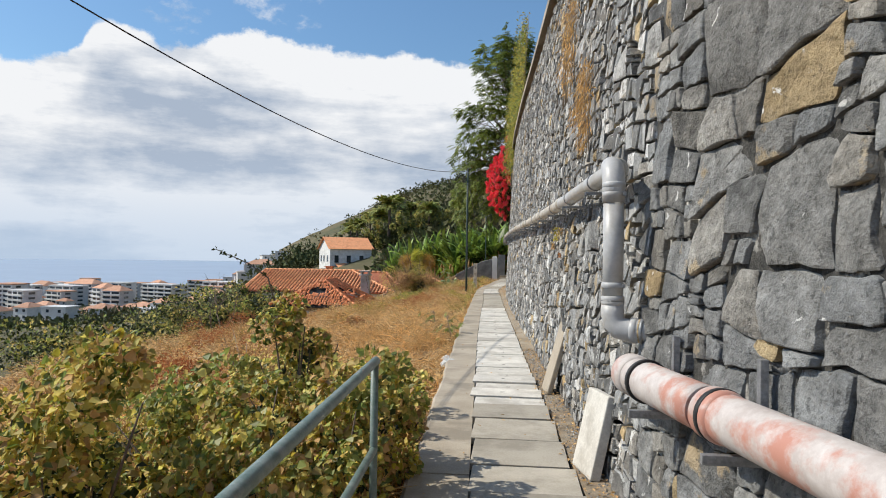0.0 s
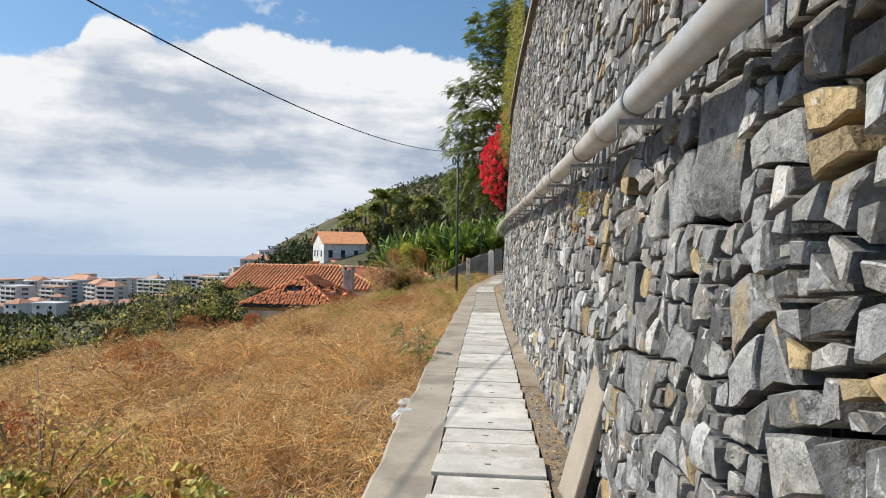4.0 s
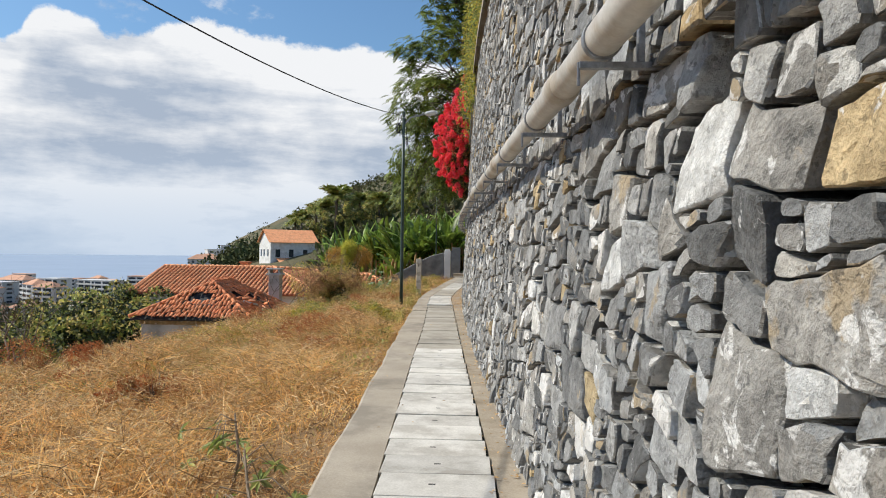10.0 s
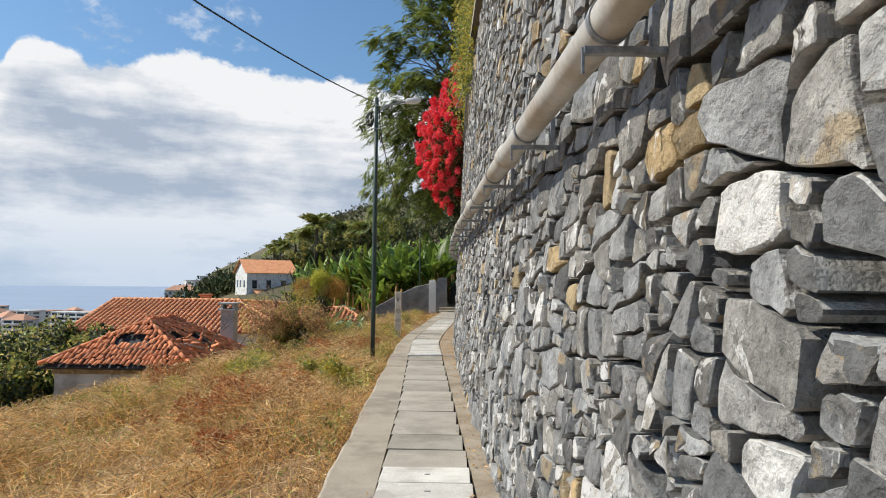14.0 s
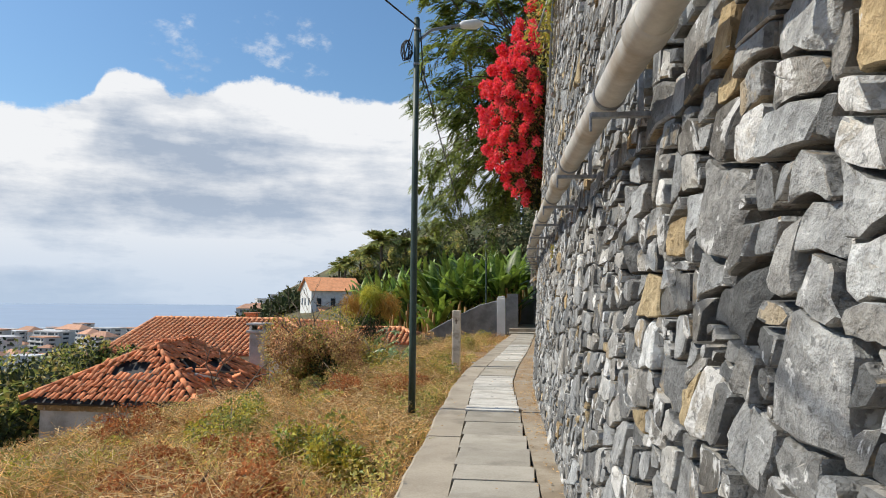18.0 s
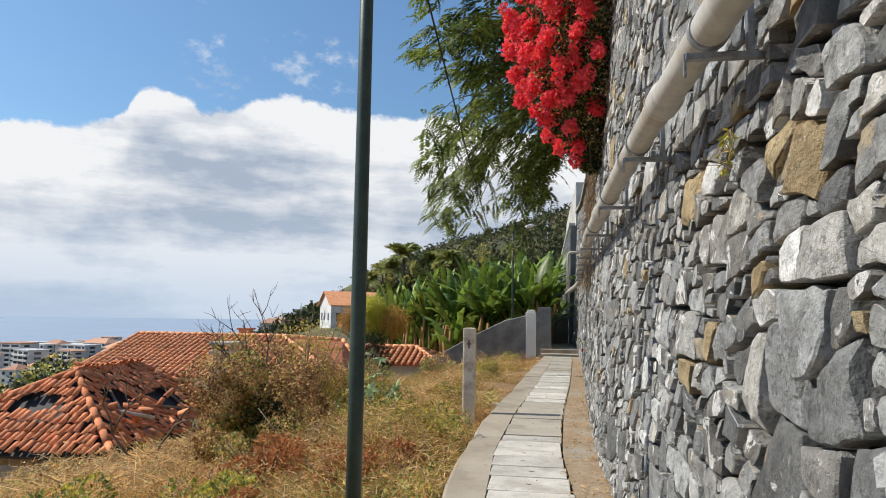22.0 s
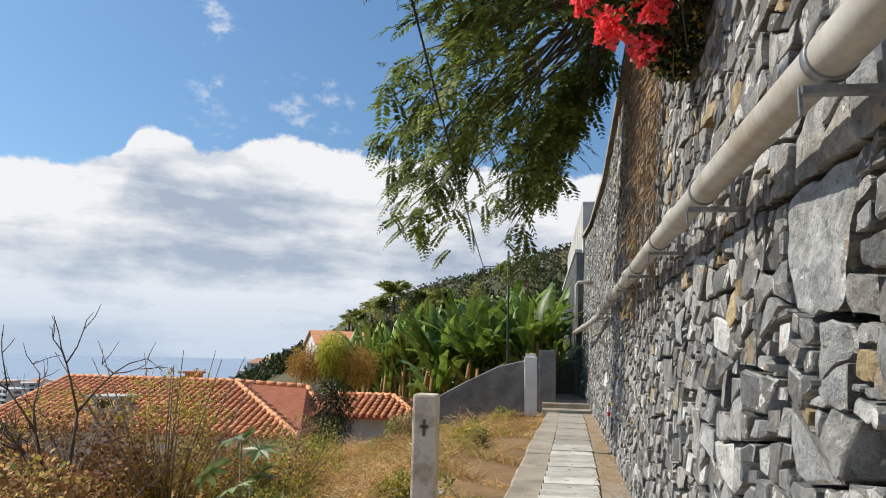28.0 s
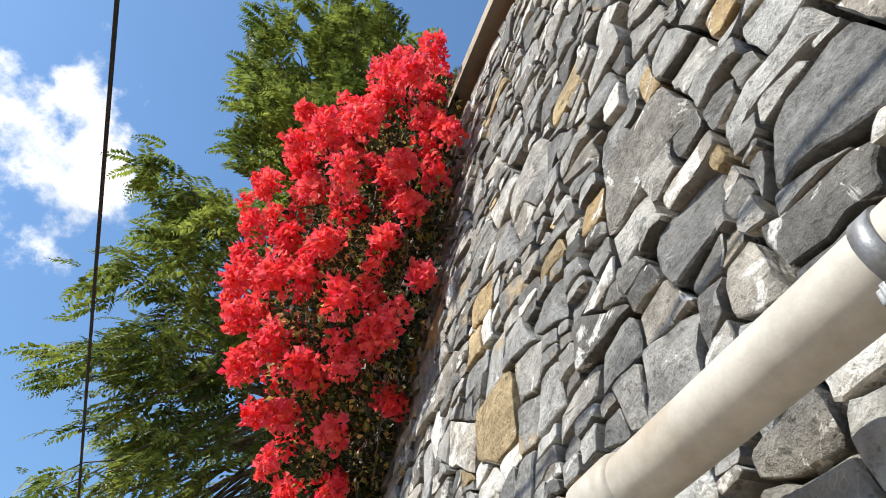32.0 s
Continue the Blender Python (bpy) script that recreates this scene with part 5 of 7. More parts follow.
def build_ruin():
    h = thing("ruined_house", (-11.2, 40, -3.6), "derelict house with a collapsing old clay tile roof", "house")
    o = Vector(h.location)
    P = lambda x, y, z: Vector((x, y, z)) - o
    x0, x1, y0, y1, ez, rz = -13.75, -8.75, 37.4, 43.2, -1.28, 0.06
    part("wall", box(x0 + 0.35 - o.x, y0 + 0.35 - o.y, -0.8, x1 - 0.35 - o.x, y1 - 0.35 - o.y, ez - 0.1 - o.z, 0.01), RENDER_OLD, h, "stained pale rendered wall")
    part("eave_band", box(x0 + 0.3 - o.x, y0 + 0.3 - o.y, ez - 0.32 - o.z, x1 - 0.3 - o.x, y1 - 0.3 - o.y, ez - 0.085 - o.z, 0.01), TUFF, h, "ochre cornice under the eave")
    A, B, C2, D2 = P(x0, y0, ez), P(x1, y0, ez), P(x1, y1, ez), P(x0, y1, ez)
    R0, R1 = P(-11.1, 39.4, rz), P(-11.1, 41.7, rz)
    # near-black decks stand in for the shade seen through gaps and holes
    for q in ((A, B, R0), (B, C2, R1, R0), (C2, D2, R1), (D2, A, R0, R1)):
        slope_deck(h, q, DARK, 0.10)
    tiled_slope(h, A, B, R0, R0, TILE_OLD, 300, 0.6, ((2.55, 1.2, 0.5, 0.3),), 0.152, 0.26, 7)
    tiled_slope(h, B, C2, R1, R0, TILE_OLD, 160, 0.9, ((1.9, 1.3, 0.42, 0.4), (3.4, 1.0, 0.55, 0.4)), 0.152, 0.26, 8)
    tiled_slope(h, D2, A, R0, R1, TILE_OLD, 0, 0.5, (), 0.152, 0.26, 9)
    tiled_slope(h, C2, D2, R1, R1, TILE_OLD, 0, 0.5, (), 0.152, 0.26, 10)
    for a, b in ((R0, R1), (A, R0), (B, R0), (C2, R1), (D2, R1)):
        ridge_tiles(h, a + Vector((0, 0, 0.03)), b + Vector((0, 0, 0.02)), CLAY_OLD, 0.075)
    for i in range(3):
        part("rafter", tube([P(-9.75 + 0.1 * i, 39.2 + 1.0 * i, -0.82), P(-10.5, 39.7 + 0.9 * i, -0.32)], 0.035, 6), WOOD, h, "bare weathered roof timber")
    part("fallen_board", tube([P(-9.9, 38.75, -0.62), P(-9.15, 39.35, -0.86)], [0.05, 0.05], 4), RENDER_WHITE, h, "pale painted board fallen across the roof hole")
    part("fallen_board", tube([P(-9.6, 40.0, -0.70), P(-9.2, 41.0, -0.88)], [0.035, 0.035], 4), WOOD, h)
    rng = random.Random(31)
    for i in range(26):
        y = rng.uniform(38.6, 41.4)
        x = rng.uniform(-10.0, -9.0)
        ob = link("broken_tile", TILE_OLD.copy(), CLAY_OLD, h)
        ob.location = P(x, y, -0.55 - 0.57 * (x + 10.0) + rng.uniform(-0.02, 0.1))
        ob.rotation_euler = (rng.uniform(-0.7, 0.7), rng.uniform(0.1, 0.9), rng.uniform(0, 6.28))
    c = thing("chimney", (-9.55, 43.4, -2.6), "tall stained chimney of the derelict house", "chimney")
    part("flue", box(-0.27, -0.27, 0, 0.27, 0.27, 2.95, 0.02), RENDER_OLD, c)
    part("cap", box(-0.36, -0.36, 2.86, 0.36, 0.36, 2.95, 0.015), RENDER_OLD, c)
    for dx in (-0.24, 0.24):
        part("vent_pier", box(dx - 0.05, -0.25, 2.95, dx + 0.05, 0.25, 3.12, 0.01), RENDER_OLD, c)
    part("hood", box(-0.36, -0.36, 3.12, 0.36, 0.36, 3.19, 0.015), RENDER_OLD, c)


build_ruin()

# plants


def unit(v):
    return v / np.maximum(np.linalg.norm(v, axis=-1, keepdims=True), 1e-6)


def leaf_mesh(name, P, D, N, ln, wd, cup=0.25, broad=False):
    """Leaves as folded diamonds: base P, direction D, normal N, lengths and widths."""
    P, D = np.asarray(P, float), unit(np.asarray(D, float))
    S = unit(np.cross(D, N))
    N = np.cross(S, D)
    ln, wd = np.broadcast_to(ln, len(P))[:, None], np.broadcast_to(wd, len(P))[:, None]
    mid = P + D * ln * 0.45 + N * wd * cup
    if broad:
        a, c = P + D * ln * 0.22 + N * wd * cup, P + D * ln * 0.62 + N * wd * cup * 0.8
        V = np.stack([P, a - S * wd * 0.42, c - S * wd * 0.46, P + D * ln - N * wd * cup * 0.5, c + S * wd * 0.46, a + S * wd * 0.42], 1).reshape(-1, 3)
        return np_mesh(name, V, np.arange(len(V)).reshape(-1, 6))
    V = np.stack([P, mid - S * wd * 0.5, P + D * ln, mid + S * wd * 0.5], 1).reshape(-1, 3)
    return np_mesh(name, V, np.arange(len(V)).reshape(-1, 4))


def lumpy(rng, n, radius, h, lumps=11, low=0.12, full=1.15):
    """Points in an uneven bush: several overlapping lumps, mostly near their skins."""
    c = np.stack([rng.normal(0, 0.42, lumps) * radius, rng.normal(0, 0.42, lumps) * radius, np.linspace(low, 0.76, lumps) * h], 1)
    r = rng.uniform(0.22, 0.42, lumps) * min(radius, h) * full
    k = rng.integers(0, lumps, n)
    d = unit(rng.normal(0, 1, (n, 3)))
    p = c[k] + d * (r[k] * rng.uniform(0.7, 1.1, n))[:, None]
    keep = p[:, 2] > 0.02
    return p[keep], d[keep]


def shrub(name, x, y, radius, h, n, size, mats, label, seed, twigs=14, bare=0.0, base=None, category="shrub", heart=False):
    """A shrub with stems and one or two kinds of leaf."""
    rng = np.random.default_rng(seed)
    z = float(height(x, y)) - 0.05 if base is None else base
    s = thing(name, (x, y, z), label, category)
    bm = bmesh.new()
    for i in range(twigs):
        a, sp = rng.uniform(0, 6.28), rng.uniform(0.2, 0.85) * radius
        top = h * rng.uniform(0.3, 0.75) if heart else h * rng.uniform(0.55, 1.0 + bare)
        tube([(0.08 * math.cos(a), 0.08 * math.sin(a), 0), (sp * 0.4 * math.cos(a), sp * 0.4 * math.sin(a), top * 0.45), (sp * math.cos(a) + rng.normal(0, 0.05), sp * math.sin(a), top)], [0.018, 0.012, 0.004], 5, bm)
    part("woody_frame", bm, TWIG if bare else BARK, s)
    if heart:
        # near-black leaves put the bush's inner shade into colour
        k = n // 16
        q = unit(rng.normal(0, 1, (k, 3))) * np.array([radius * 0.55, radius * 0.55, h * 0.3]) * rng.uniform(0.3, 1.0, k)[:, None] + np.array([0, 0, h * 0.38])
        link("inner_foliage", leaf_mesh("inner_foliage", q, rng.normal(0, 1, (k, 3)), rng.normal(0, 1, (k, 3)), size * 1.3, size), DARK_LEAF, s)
    P, D = lumpy(rng, n, radius, h, 18, 0.1, 0.8) if heart else lumpy(rng, n, radius, h)
    cuts = [int(len(P) * sum(s for _, s in mats[:k + 1])) for k in range(len(mats) - 1)]
    spot = np.sin(P[:, 0] * 3.1 + seed) + np.sin(P[:, 1] * 3.7 + 2 * seed) + np.sin(P[:, 2] * 4.3) + rng.normal(0, 1.2, len(P))
    shares = np.split(np.argsort(spot), cuts)
    for (m, _), idx in zip(mats, shares):
        k = len(idx)
        d = D[idx] + rng.normal(0, 0.8, (k, 3)) + np.array([0, 0, -0.25])
        nn = rng.normal(0, 0.5, (k, 3)) + np.array([-0.7, -0.45, 0.6])
        l = rng.uniform(0.6, 1.35, k) * size
        link("foliage", leaf_mesh("foliage", P[idx], d, nn, l, l * rng.uniform(0.45, 0.8, k) * (1.3 if heart else 1), broad=heart), m, s)
    return s


def mound(x, y):
    """Height of the dry brush over the slope: overlapping cushions with hollows between."""
    m = 0.20 + 0.10 * np.sin(1.7 * x + 0.9 * np.sin(1.3 * y)) + 0.10 * np.sin(1.4 * y + 1.1 * np.sin(1.1 * x + 2)) + 0.09 * np.sin(4.1 * x + 2 * y) * np.sin(3.7 * y - x) + 0.05 * np.sin(9 * x - 3 * y) * np.sin(8 * y + 2 * x)
    d = edge_l(y) - x
    return np.clip(1.75 * m - 0.08, 0.03, 0.95) * np.clip(0.22 + 0.9 * d, 0.22, 1) * np.where((y > 27) & (d > 4.5), 0.5, 1.0)


def ribbons(P, D, tip, ln, w, rng, straight=False):
    """Blades of two bent quads: root P, direction D, tip direction, length, half width."""
    side = unit(np.cross(D, rng.normal(0, 1, D.shape)))
    ln, w = ln[:, None], w[:, None]
    M = P + D * ln * 0.5
    T = M + unit(tip) * ln * 0.5
    if straight:
        V = np.stack([P - side * w, P + side * w, T + side * w * 0.3, T - side * w * 0.3], 1).reshape(-1, 3)
        return V, np.arange(len(V)).reshape(-1, 4)
    V = np.stack([P - side * w, P + side * w, M + side * w * 0.8, M - side * w * 0.8, T + side * w * 0.15, T - side * w * 0.15], 1).reshape(-1, 3)
    i = np.arange(0, len(V), 6)[:, None]
    return V, np.concatenate([i + np.array([0, 1, 2, 3]), i + np.array([3, 2, 4, 5])])


def free_slope(x, y):
    return ~((x > -14) & (x < -8.5) & (y > 37) & (y < 43.6)) & ~((x < -8.7) & (y > 53.5)) & ~((y > 37) & (y < 47) & (edge_l(y) - x < 1.5) & (np.sin(x * 5 + y * 3.1) < 0.88))


def field_grass():
    """Tangled dry brush over the slope beside the path, greener further on."""
    rng = np.random.default_rng(4)
    sets = {"dry": [], "straw": [], "green": [], "stalk": [], "bits": []}
    for kind, n, d0, d1, wide in (("upright", 95000, 0.0, 4.5, 0.0046), ("upright", 80000, 4.0, 16, 0.010), ("tangle", 120000, 0.05, 5.0, 0.0036), ("tangle", 80000, 4.5, 16, 0.008), ("bits", 110000, 0.1, 12, 0.0)):
        y = 0.5 + 49.5 * rng.uniform(0, 1, n)
        d = d0 + (d1 - d0) * rng.uniform(0, 1, n) ** 1.25
        x = edge_l(y) - 0.02 - d
        m = mound(x, y)
        keep = free_slope(x, y) & (rng.uniform(0, 1, n) < 0.55 + 1.2 * m)
        x, y, m, d = x[keep], y[keep], m[keep], d[keep]
        k = len(x)
        z = height(x, y)
        a, s = rng.uniform(0, 6.28, k), rng.uniform(0.2, 1.5, k)
        flat = np.stack([np.cos(a), np.sin(a), np.zeros(k)], 1)
        up = np.array([0, 0, 1.0])
        greenish = rng.uniform(0, 1, k) < np.clip((y - 19) / 22, 0.03, 0.5) * (0.65 + 0.5 * np.sin(x * 0.9 + y * 0.5))
        if kind == "upright":
            D = unit(flat * s[:, None] + up)
            ln = m * rng.uniform(0.7, 1.5, k) + 0.05
            tip = D + flat * 0.8 - up * rng.uniform(0.1, 0.9, k)[:, None]
            w = wide * rng.uniform(0.6, 1.5, k)
            P = np.stack([x, y, z - 0.02], 1)
            tone = rng.uniform(0, 1, k)
            for key, sel in (("green", greenish), ("straw", ~greenish & (tone < 0.2)), ("stalk", ~greenish & (tone > 0.82)), ("dry", ~greenish & (tone >= 0.2) & (tone <= 0.82))):
                sets[key].append(ribbons(P[sel], D[sel], tip[sel], ln[sel], w[sel], rng))
        elif kind == "tangle":
            P = np.stack([x, y, z + m * rng.uniform(0.15, 1.12, k) ** 0.7], 1)
            D = unit(flat + up * rng.uniform(-0.5, 0.9, k)[:, None])
            tip = D + rng.normal(0, 0.6, (k, 3)) - up * 0.2
            tone = rng.uniform(0, 1, k)
            ln, w = rng.uniform(0.06, 0.24, k) * np.where(d > 4.5, 1.4, 1.0), wide * rng.uniform(0.5, 1.3, k)
            for key, sel in (("straw", tone < 0.42), ("stalk", tone > 0.80), ("dry", (tone >= 0.42) & (tone <= 0.80))):
                sets[key].append(ribbons(P[sel], D[sel], tip[sel], ln[sel], w[sel], rng, True))
        else:
            P = np.stack([x, y, z + m * rng.uniform(0.45, 1.2, k)], 1)
            l = rng.uniform(0.012, 0.034, k) * np.where(d > 4, 1.7, 1.0)
            bits = (P, rng.normal(0, 1, (k, 3)), rng.normal(0, 0.6, (k, 3)) + np.array([-0.5, -0.3, 0.6]), l, l * rng.uniform(0.3, 0.7, k), np.sin(x * 0.8 + 1.3 * np.sin(y * 0.6)) + rng.normal(0, 0.7, k))
    for key, mt, lab in (("dry", GRASS, "tangled dry golden grass on the slope"), ("straw", STRAW, "pale bleached straw tangled in the brush"), ("green", GRASS_GREEN, "yellow-green weeds among the dry grass"), ("stalk", STALK, "dark brown dead stalks in the dry brush")):
        V, F, base = [], [], 0
        for v, f in sets[key]:
            V.append(v)
            F.append(f + base)
            base += len(v)
        tagged(link("grass", np_mesh("grass", np.concatenate(V), np.concatenate(F)), mt), lab, "grass", kind="stuff")
    P, D, N, l, w, t = bits
    for mt, sel, lab in ((LEAF_DRY, t < 0.5, "small withered brown leaves in the brush"), (LEAF_RUST, t > 1.25, "small rust-red leaves in the brush"), (STRAW, (t >= 0.5) & (t <= 1.25), "pale seed heads in the dry brush")):
        tagged(link("dry_leaves", leaf_mesh("dry_leaves", P[sel], D[sel], N[sel], l[sel], w[sel]), mt), lab, "leaves", kind="stuff")


field_grass()


def herb_layer():
    """Low leafy weeds between the grass stalks on the far half of the slope."""
    rng = np.random.default_rng(14)
    n = 120000
    y = 18 + 32 * rng.uniform(0, 1, n)
    dd = 0.1 + 13 * rng.uniform(0, 1, n) ** 1.4
    x = edge_l(y) - dd
    patch = np.sin(x * 2.3 + 1.9 * np.sin(y * 1.1)) + np.sin(y * 1.7 + 0.9 * x + 2.0)
    keep = (patch + rng.normal(0, 0.5, n) > 0.75 - 0.045 * (y - 18)) & ~((x > -14) & (x < -8.5) & (y > 37) & (y < 43.6)) & ~((x < -8.7) & (y > 53.5)) & ((y < 38) | (dd > 1.2))
    x, y = x[keep], y[keep]
    k = len(x)
    P = np.stack([x, y, height(x, y) + rng.uniform(0.02, 0.34, k) ** 1.2], 1)
    D = rng.normal(0, 0.8, (k, 3)) + np.array([0, 0, 0.2])
    N = rng.normal(0, 0.5, (k, 3)) + np.array([-0.5, -0.2, 0.7])
    l = rng.uniform(0.025, 0.06, k)
    kind = np.sin(x * 1.1 + y * 0.9) + rng.normal(0, 0.7, k)
    for m, sel, lab in ((LEAF_GOLD, kind > 0.1, "low yellow-green weeds among the dry grass"), (LEAF_DRY, kind < -1.0, "withered brown weeds among the dry grass"), (LEAF, (kind <= 0.1) & (kind >= -1.0), "low green weeds among the dry grass")):
        tagged(link("weeds", leaf_mesh("weeds", P[sel], D[sel], N[sel], l[sel], l[sel] * 0.6), m), lab, "weeds", kind="stuff")


herb_layer()
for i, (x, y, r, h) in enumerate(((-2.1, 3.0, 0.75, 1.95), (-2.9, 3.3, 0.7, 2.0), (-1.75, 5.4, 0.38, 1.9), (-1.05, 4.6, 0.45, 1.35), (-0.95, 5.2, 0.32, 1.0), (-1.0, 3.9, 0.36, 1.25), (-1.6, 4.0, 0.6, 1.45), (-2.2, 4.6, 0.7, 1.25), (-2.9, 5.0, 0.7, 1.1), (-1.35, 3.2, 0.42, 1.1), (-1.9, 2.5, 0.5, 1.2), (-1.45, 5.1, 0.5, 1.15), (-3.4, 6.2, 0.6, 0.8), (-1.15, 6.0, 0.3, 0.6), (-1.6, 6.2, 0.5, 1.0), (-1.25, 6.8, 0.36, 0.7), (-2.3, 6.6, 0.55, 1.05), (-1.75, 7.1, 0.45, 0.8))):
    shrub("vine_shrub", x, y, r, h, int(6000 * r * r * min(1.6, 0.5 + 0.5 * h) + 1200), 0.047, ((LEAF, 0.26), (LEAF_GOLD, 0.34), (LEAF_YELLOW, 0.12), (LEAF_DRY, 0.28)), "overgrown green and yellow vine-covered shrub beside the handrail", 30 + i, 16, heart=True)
shrub("dry_shrub", -3.5, 8.8, 1.1, 0.9, 3600, 0.05, ((LEAF_DRY, 0.6), (LEAF_GOLD, 0.4)), "thin dry brown shrub with bare twigs on the slope", 57, 12, 0.2)
shrub("dry_shrub", -5.5, 38.4, 1.5, 1.75, 17000, 0.05, ((STALK, 0.3), (LEAF_DRY, 0.3), (LEAF_GOLD, 0.2), (LEAF_YELLOW, 0.2)), "large brown drying shrub with bare twigs", 51, 34, 0.35)
shrub("dry_shrub", -4.9, 35.3, 1.1, 1.65, 17000, 0.04, ((STALK, 0.30), (LEAF_DRY, 0.36), (LEAF_GOLD, 0.16), (LEAF, 0.18)), "large brown tangled dry shrub with bare twigs", 58, 10, heart=True)
shrub("dry_shrub", -4.0, 34.1, 0.65, 0.75, 5000, 0.035, ((STALK, 0.35), (LEAF_DRY, 0.25), (LEAF_GOLD, 0.2), (LEAF, 0.2)), "tangled brown dry shrub with green shoots", 53, 12, 0.1)
shrub("dry_shrub", -6.0, 36.9, 0.8, 0.95, 5000, 0.04, ((STALK, 0.35), (LEAF_DRY, 0.3), (LEAF_GOLD, 0.15), (LEAF, 0.2)), "tangled brown dry shrub with bare twigs", 59, 26, 0.3)
shrub("dry_shrub", -4.6, 39.6, 1.3, 0.95, 8000, 0.045, ((LEAF_DRY, 0.45), (LEAF_YELLOW, 0.3), (LEAF, 0.25)), "brown drying shrub above the tiled roof", 52, 20, 0.3)
shrub("dry_shrub", -4.4, 46.5, 1.1, 0.8, 5000, 0.065, ((LEAF_DRY, 0.6), (LEAF, 0.4)), "half-dry shrub below the cement parapet", 54, 18, 0.2)
for i, (x, y, r, h) in enumerate(((-3.5, 26.2, 0.85, 0.5), (-2.8, 25.2, 0.6, 0.45), (-3.9, 25.3, 0.7, 0.45), (-2.7, 22.8, 0.5, 0.35), (-3.3, 30.6, 0.6, 0.4), (-2.35, 32.6, 0.4, 0.35), (-2.95, 33.0, 0.45, 0.4), (-4.7, 28.1, 0.7, 0.4), (-4.6, 9.4, 0.8, 0.9), (-3.4, 7.8, 0.6, 0.6), (-5.4, 14.6, 0.9, 0.5), (-7.4, 17.0, 1.0, 0.6), (-4.3, 19.5, 0.6, 0.4), (-9.5, 20.5, 1.1, 0.8), (-6.2, 11.4, 0.8, 0.6), (-3.0, 24.3, 0.75, 0.6), (-7.5, 24, 1.0, 0.7), (-11.0, 27, 1.1, 0.9), (-4.0, 33.0, 0.8, 0.6), (-2.9, 32.2, 0.5, 0.45), (-6.8, 31.0, 0.9, 0.7))):
    shrub("rusty_shrub", x, y, r, h, int(2200 + 3600 * r), 0.04, ((LEAF_RUST, 0.7), (LEAF_DRY, 0.3)), "low rust-brown dry shrub in the grass", 60 + i, 12)
for i, (x, y, r, h) in enumerate(((-2.9, 27.6, 0.5, 0.55), (-2.3, 26.8, 0.4, 0.5), (-4.4, 29.2, 0.7, 0.55), (-5.2, 31.2, 0.8, 0.6), (-6.2, 28.6, 0.8, 0.5), (-3.8, 31.6, 0.55, 0.5), (-2.6, 34.0, 0.55, 0.6), (-3.6, 36.6, 0.7, 0.7), (-2.9, 39.2, 0.6, 0.45), (-2.6, 44.4, 0.55, 0.5), (-2.2, 48.8, 0.45, 0.5), (-5.2, 42.6, 0.9, 0.9), (-6.6, 46.0, 1.1, 1.1))):
    shrub("weed_clump", x, y, r, h, 2600, 0.05, ((LEAF, 0.55), (LEAF_YELLOW, 0.45)), "green and yellow weeds growing in the dry grass", 70 + i, 8)
for i, (x, y, r, h) in enumerate(((-20.5, 46, 3.2, 3.6), (-24.5, 51, 3.4, 4.9), (-27.5, 58, 3.6, 5.6), (-17.0, 41, 2.0, 2.6), (-23.6, 56.5, 1.8, 5.2), (-20.6, 52, 1.8, 4.7), (-22.4, 54.4, 1.9, 5.3), (-31, 55, 3.5, 4.0), (-25.5, 64, 3.0, 3.4), (-34, 66, 4.0, 4.4), (-22, 34, 3.0, 2.6), (-28, 38, 3.4, 3.0))):
    shrub("dark_tree", x, y, r, h, 3600, 0.24, ((DARK_LEAF, 0.45), (LEAF, 0.40), (LEAF_GOLD, 0.15)), "dense dark green tree below the slope", 80 + i, 12, category="tree")

for i, (x, y, r, top) in enumerate(((-24.8, 172, 2.6, 17.6), (-21.5, 171, 2.3, 17.2), (-18.5, 173, 2.5, 17.0), (-28.6, 170, 2.0, 14.8), (-35.5, 172, 2.4, 13.6), (-15.0, 174, 3.0, 18.2))):
    z = float(height(x, y))
    shrub("hill_tree", x, y, r, max(3.0, top - z), 2000, 0.40, ((DARK_LEAF, 0.1), (LEAF, 0.66), (LEAF_GOLD, 0.24)), "grey-green tree beside the palms on the hill", 140 + i, 10, category="tree")


def bare_tree(x, y, h, seed, label):
    """A leafless small tree of forking branches."""
    rng = np.random.default_rng(seed)
    s = thing("bare_tree", (x, y, float(height(x, y)) - 0.05), label, "tree")
    bm = bmesh.new()

    def grow(p, d, ln, r, depth):
        q = p + d * ln * 0.5 + Vector(rng.normal(0, 0.05, 3)) * ln
        e = q + (d + Vector(rng.normal(0, 0.25, 3))).normalized() * ln * 0.5
        tube([p, q, e], [r, r * 0.8, r * 0.6], 5, bm)
        if depth:
            for _ in range(2 if rng.random() < 0.6 else 3):
                nd = (d + Vector(rng.normal(0, 0.55, 3)) + Vector((0, 0, 0.25))).normalized()
                grow(e, nd, ln * rng.uniform(0.55, 0.8), r * 0.6, depth - 1)

    for k in range(2):
        grow(Vector((0.1 * k, 0, 0)), Vector((rng.normal(0, 0.3), rng.normal(0, 0.3), 1)).normalized(), h * 0.38, 0.035 * h / 2.5, 4)
    part("branch_frame", bm, BARK, s)


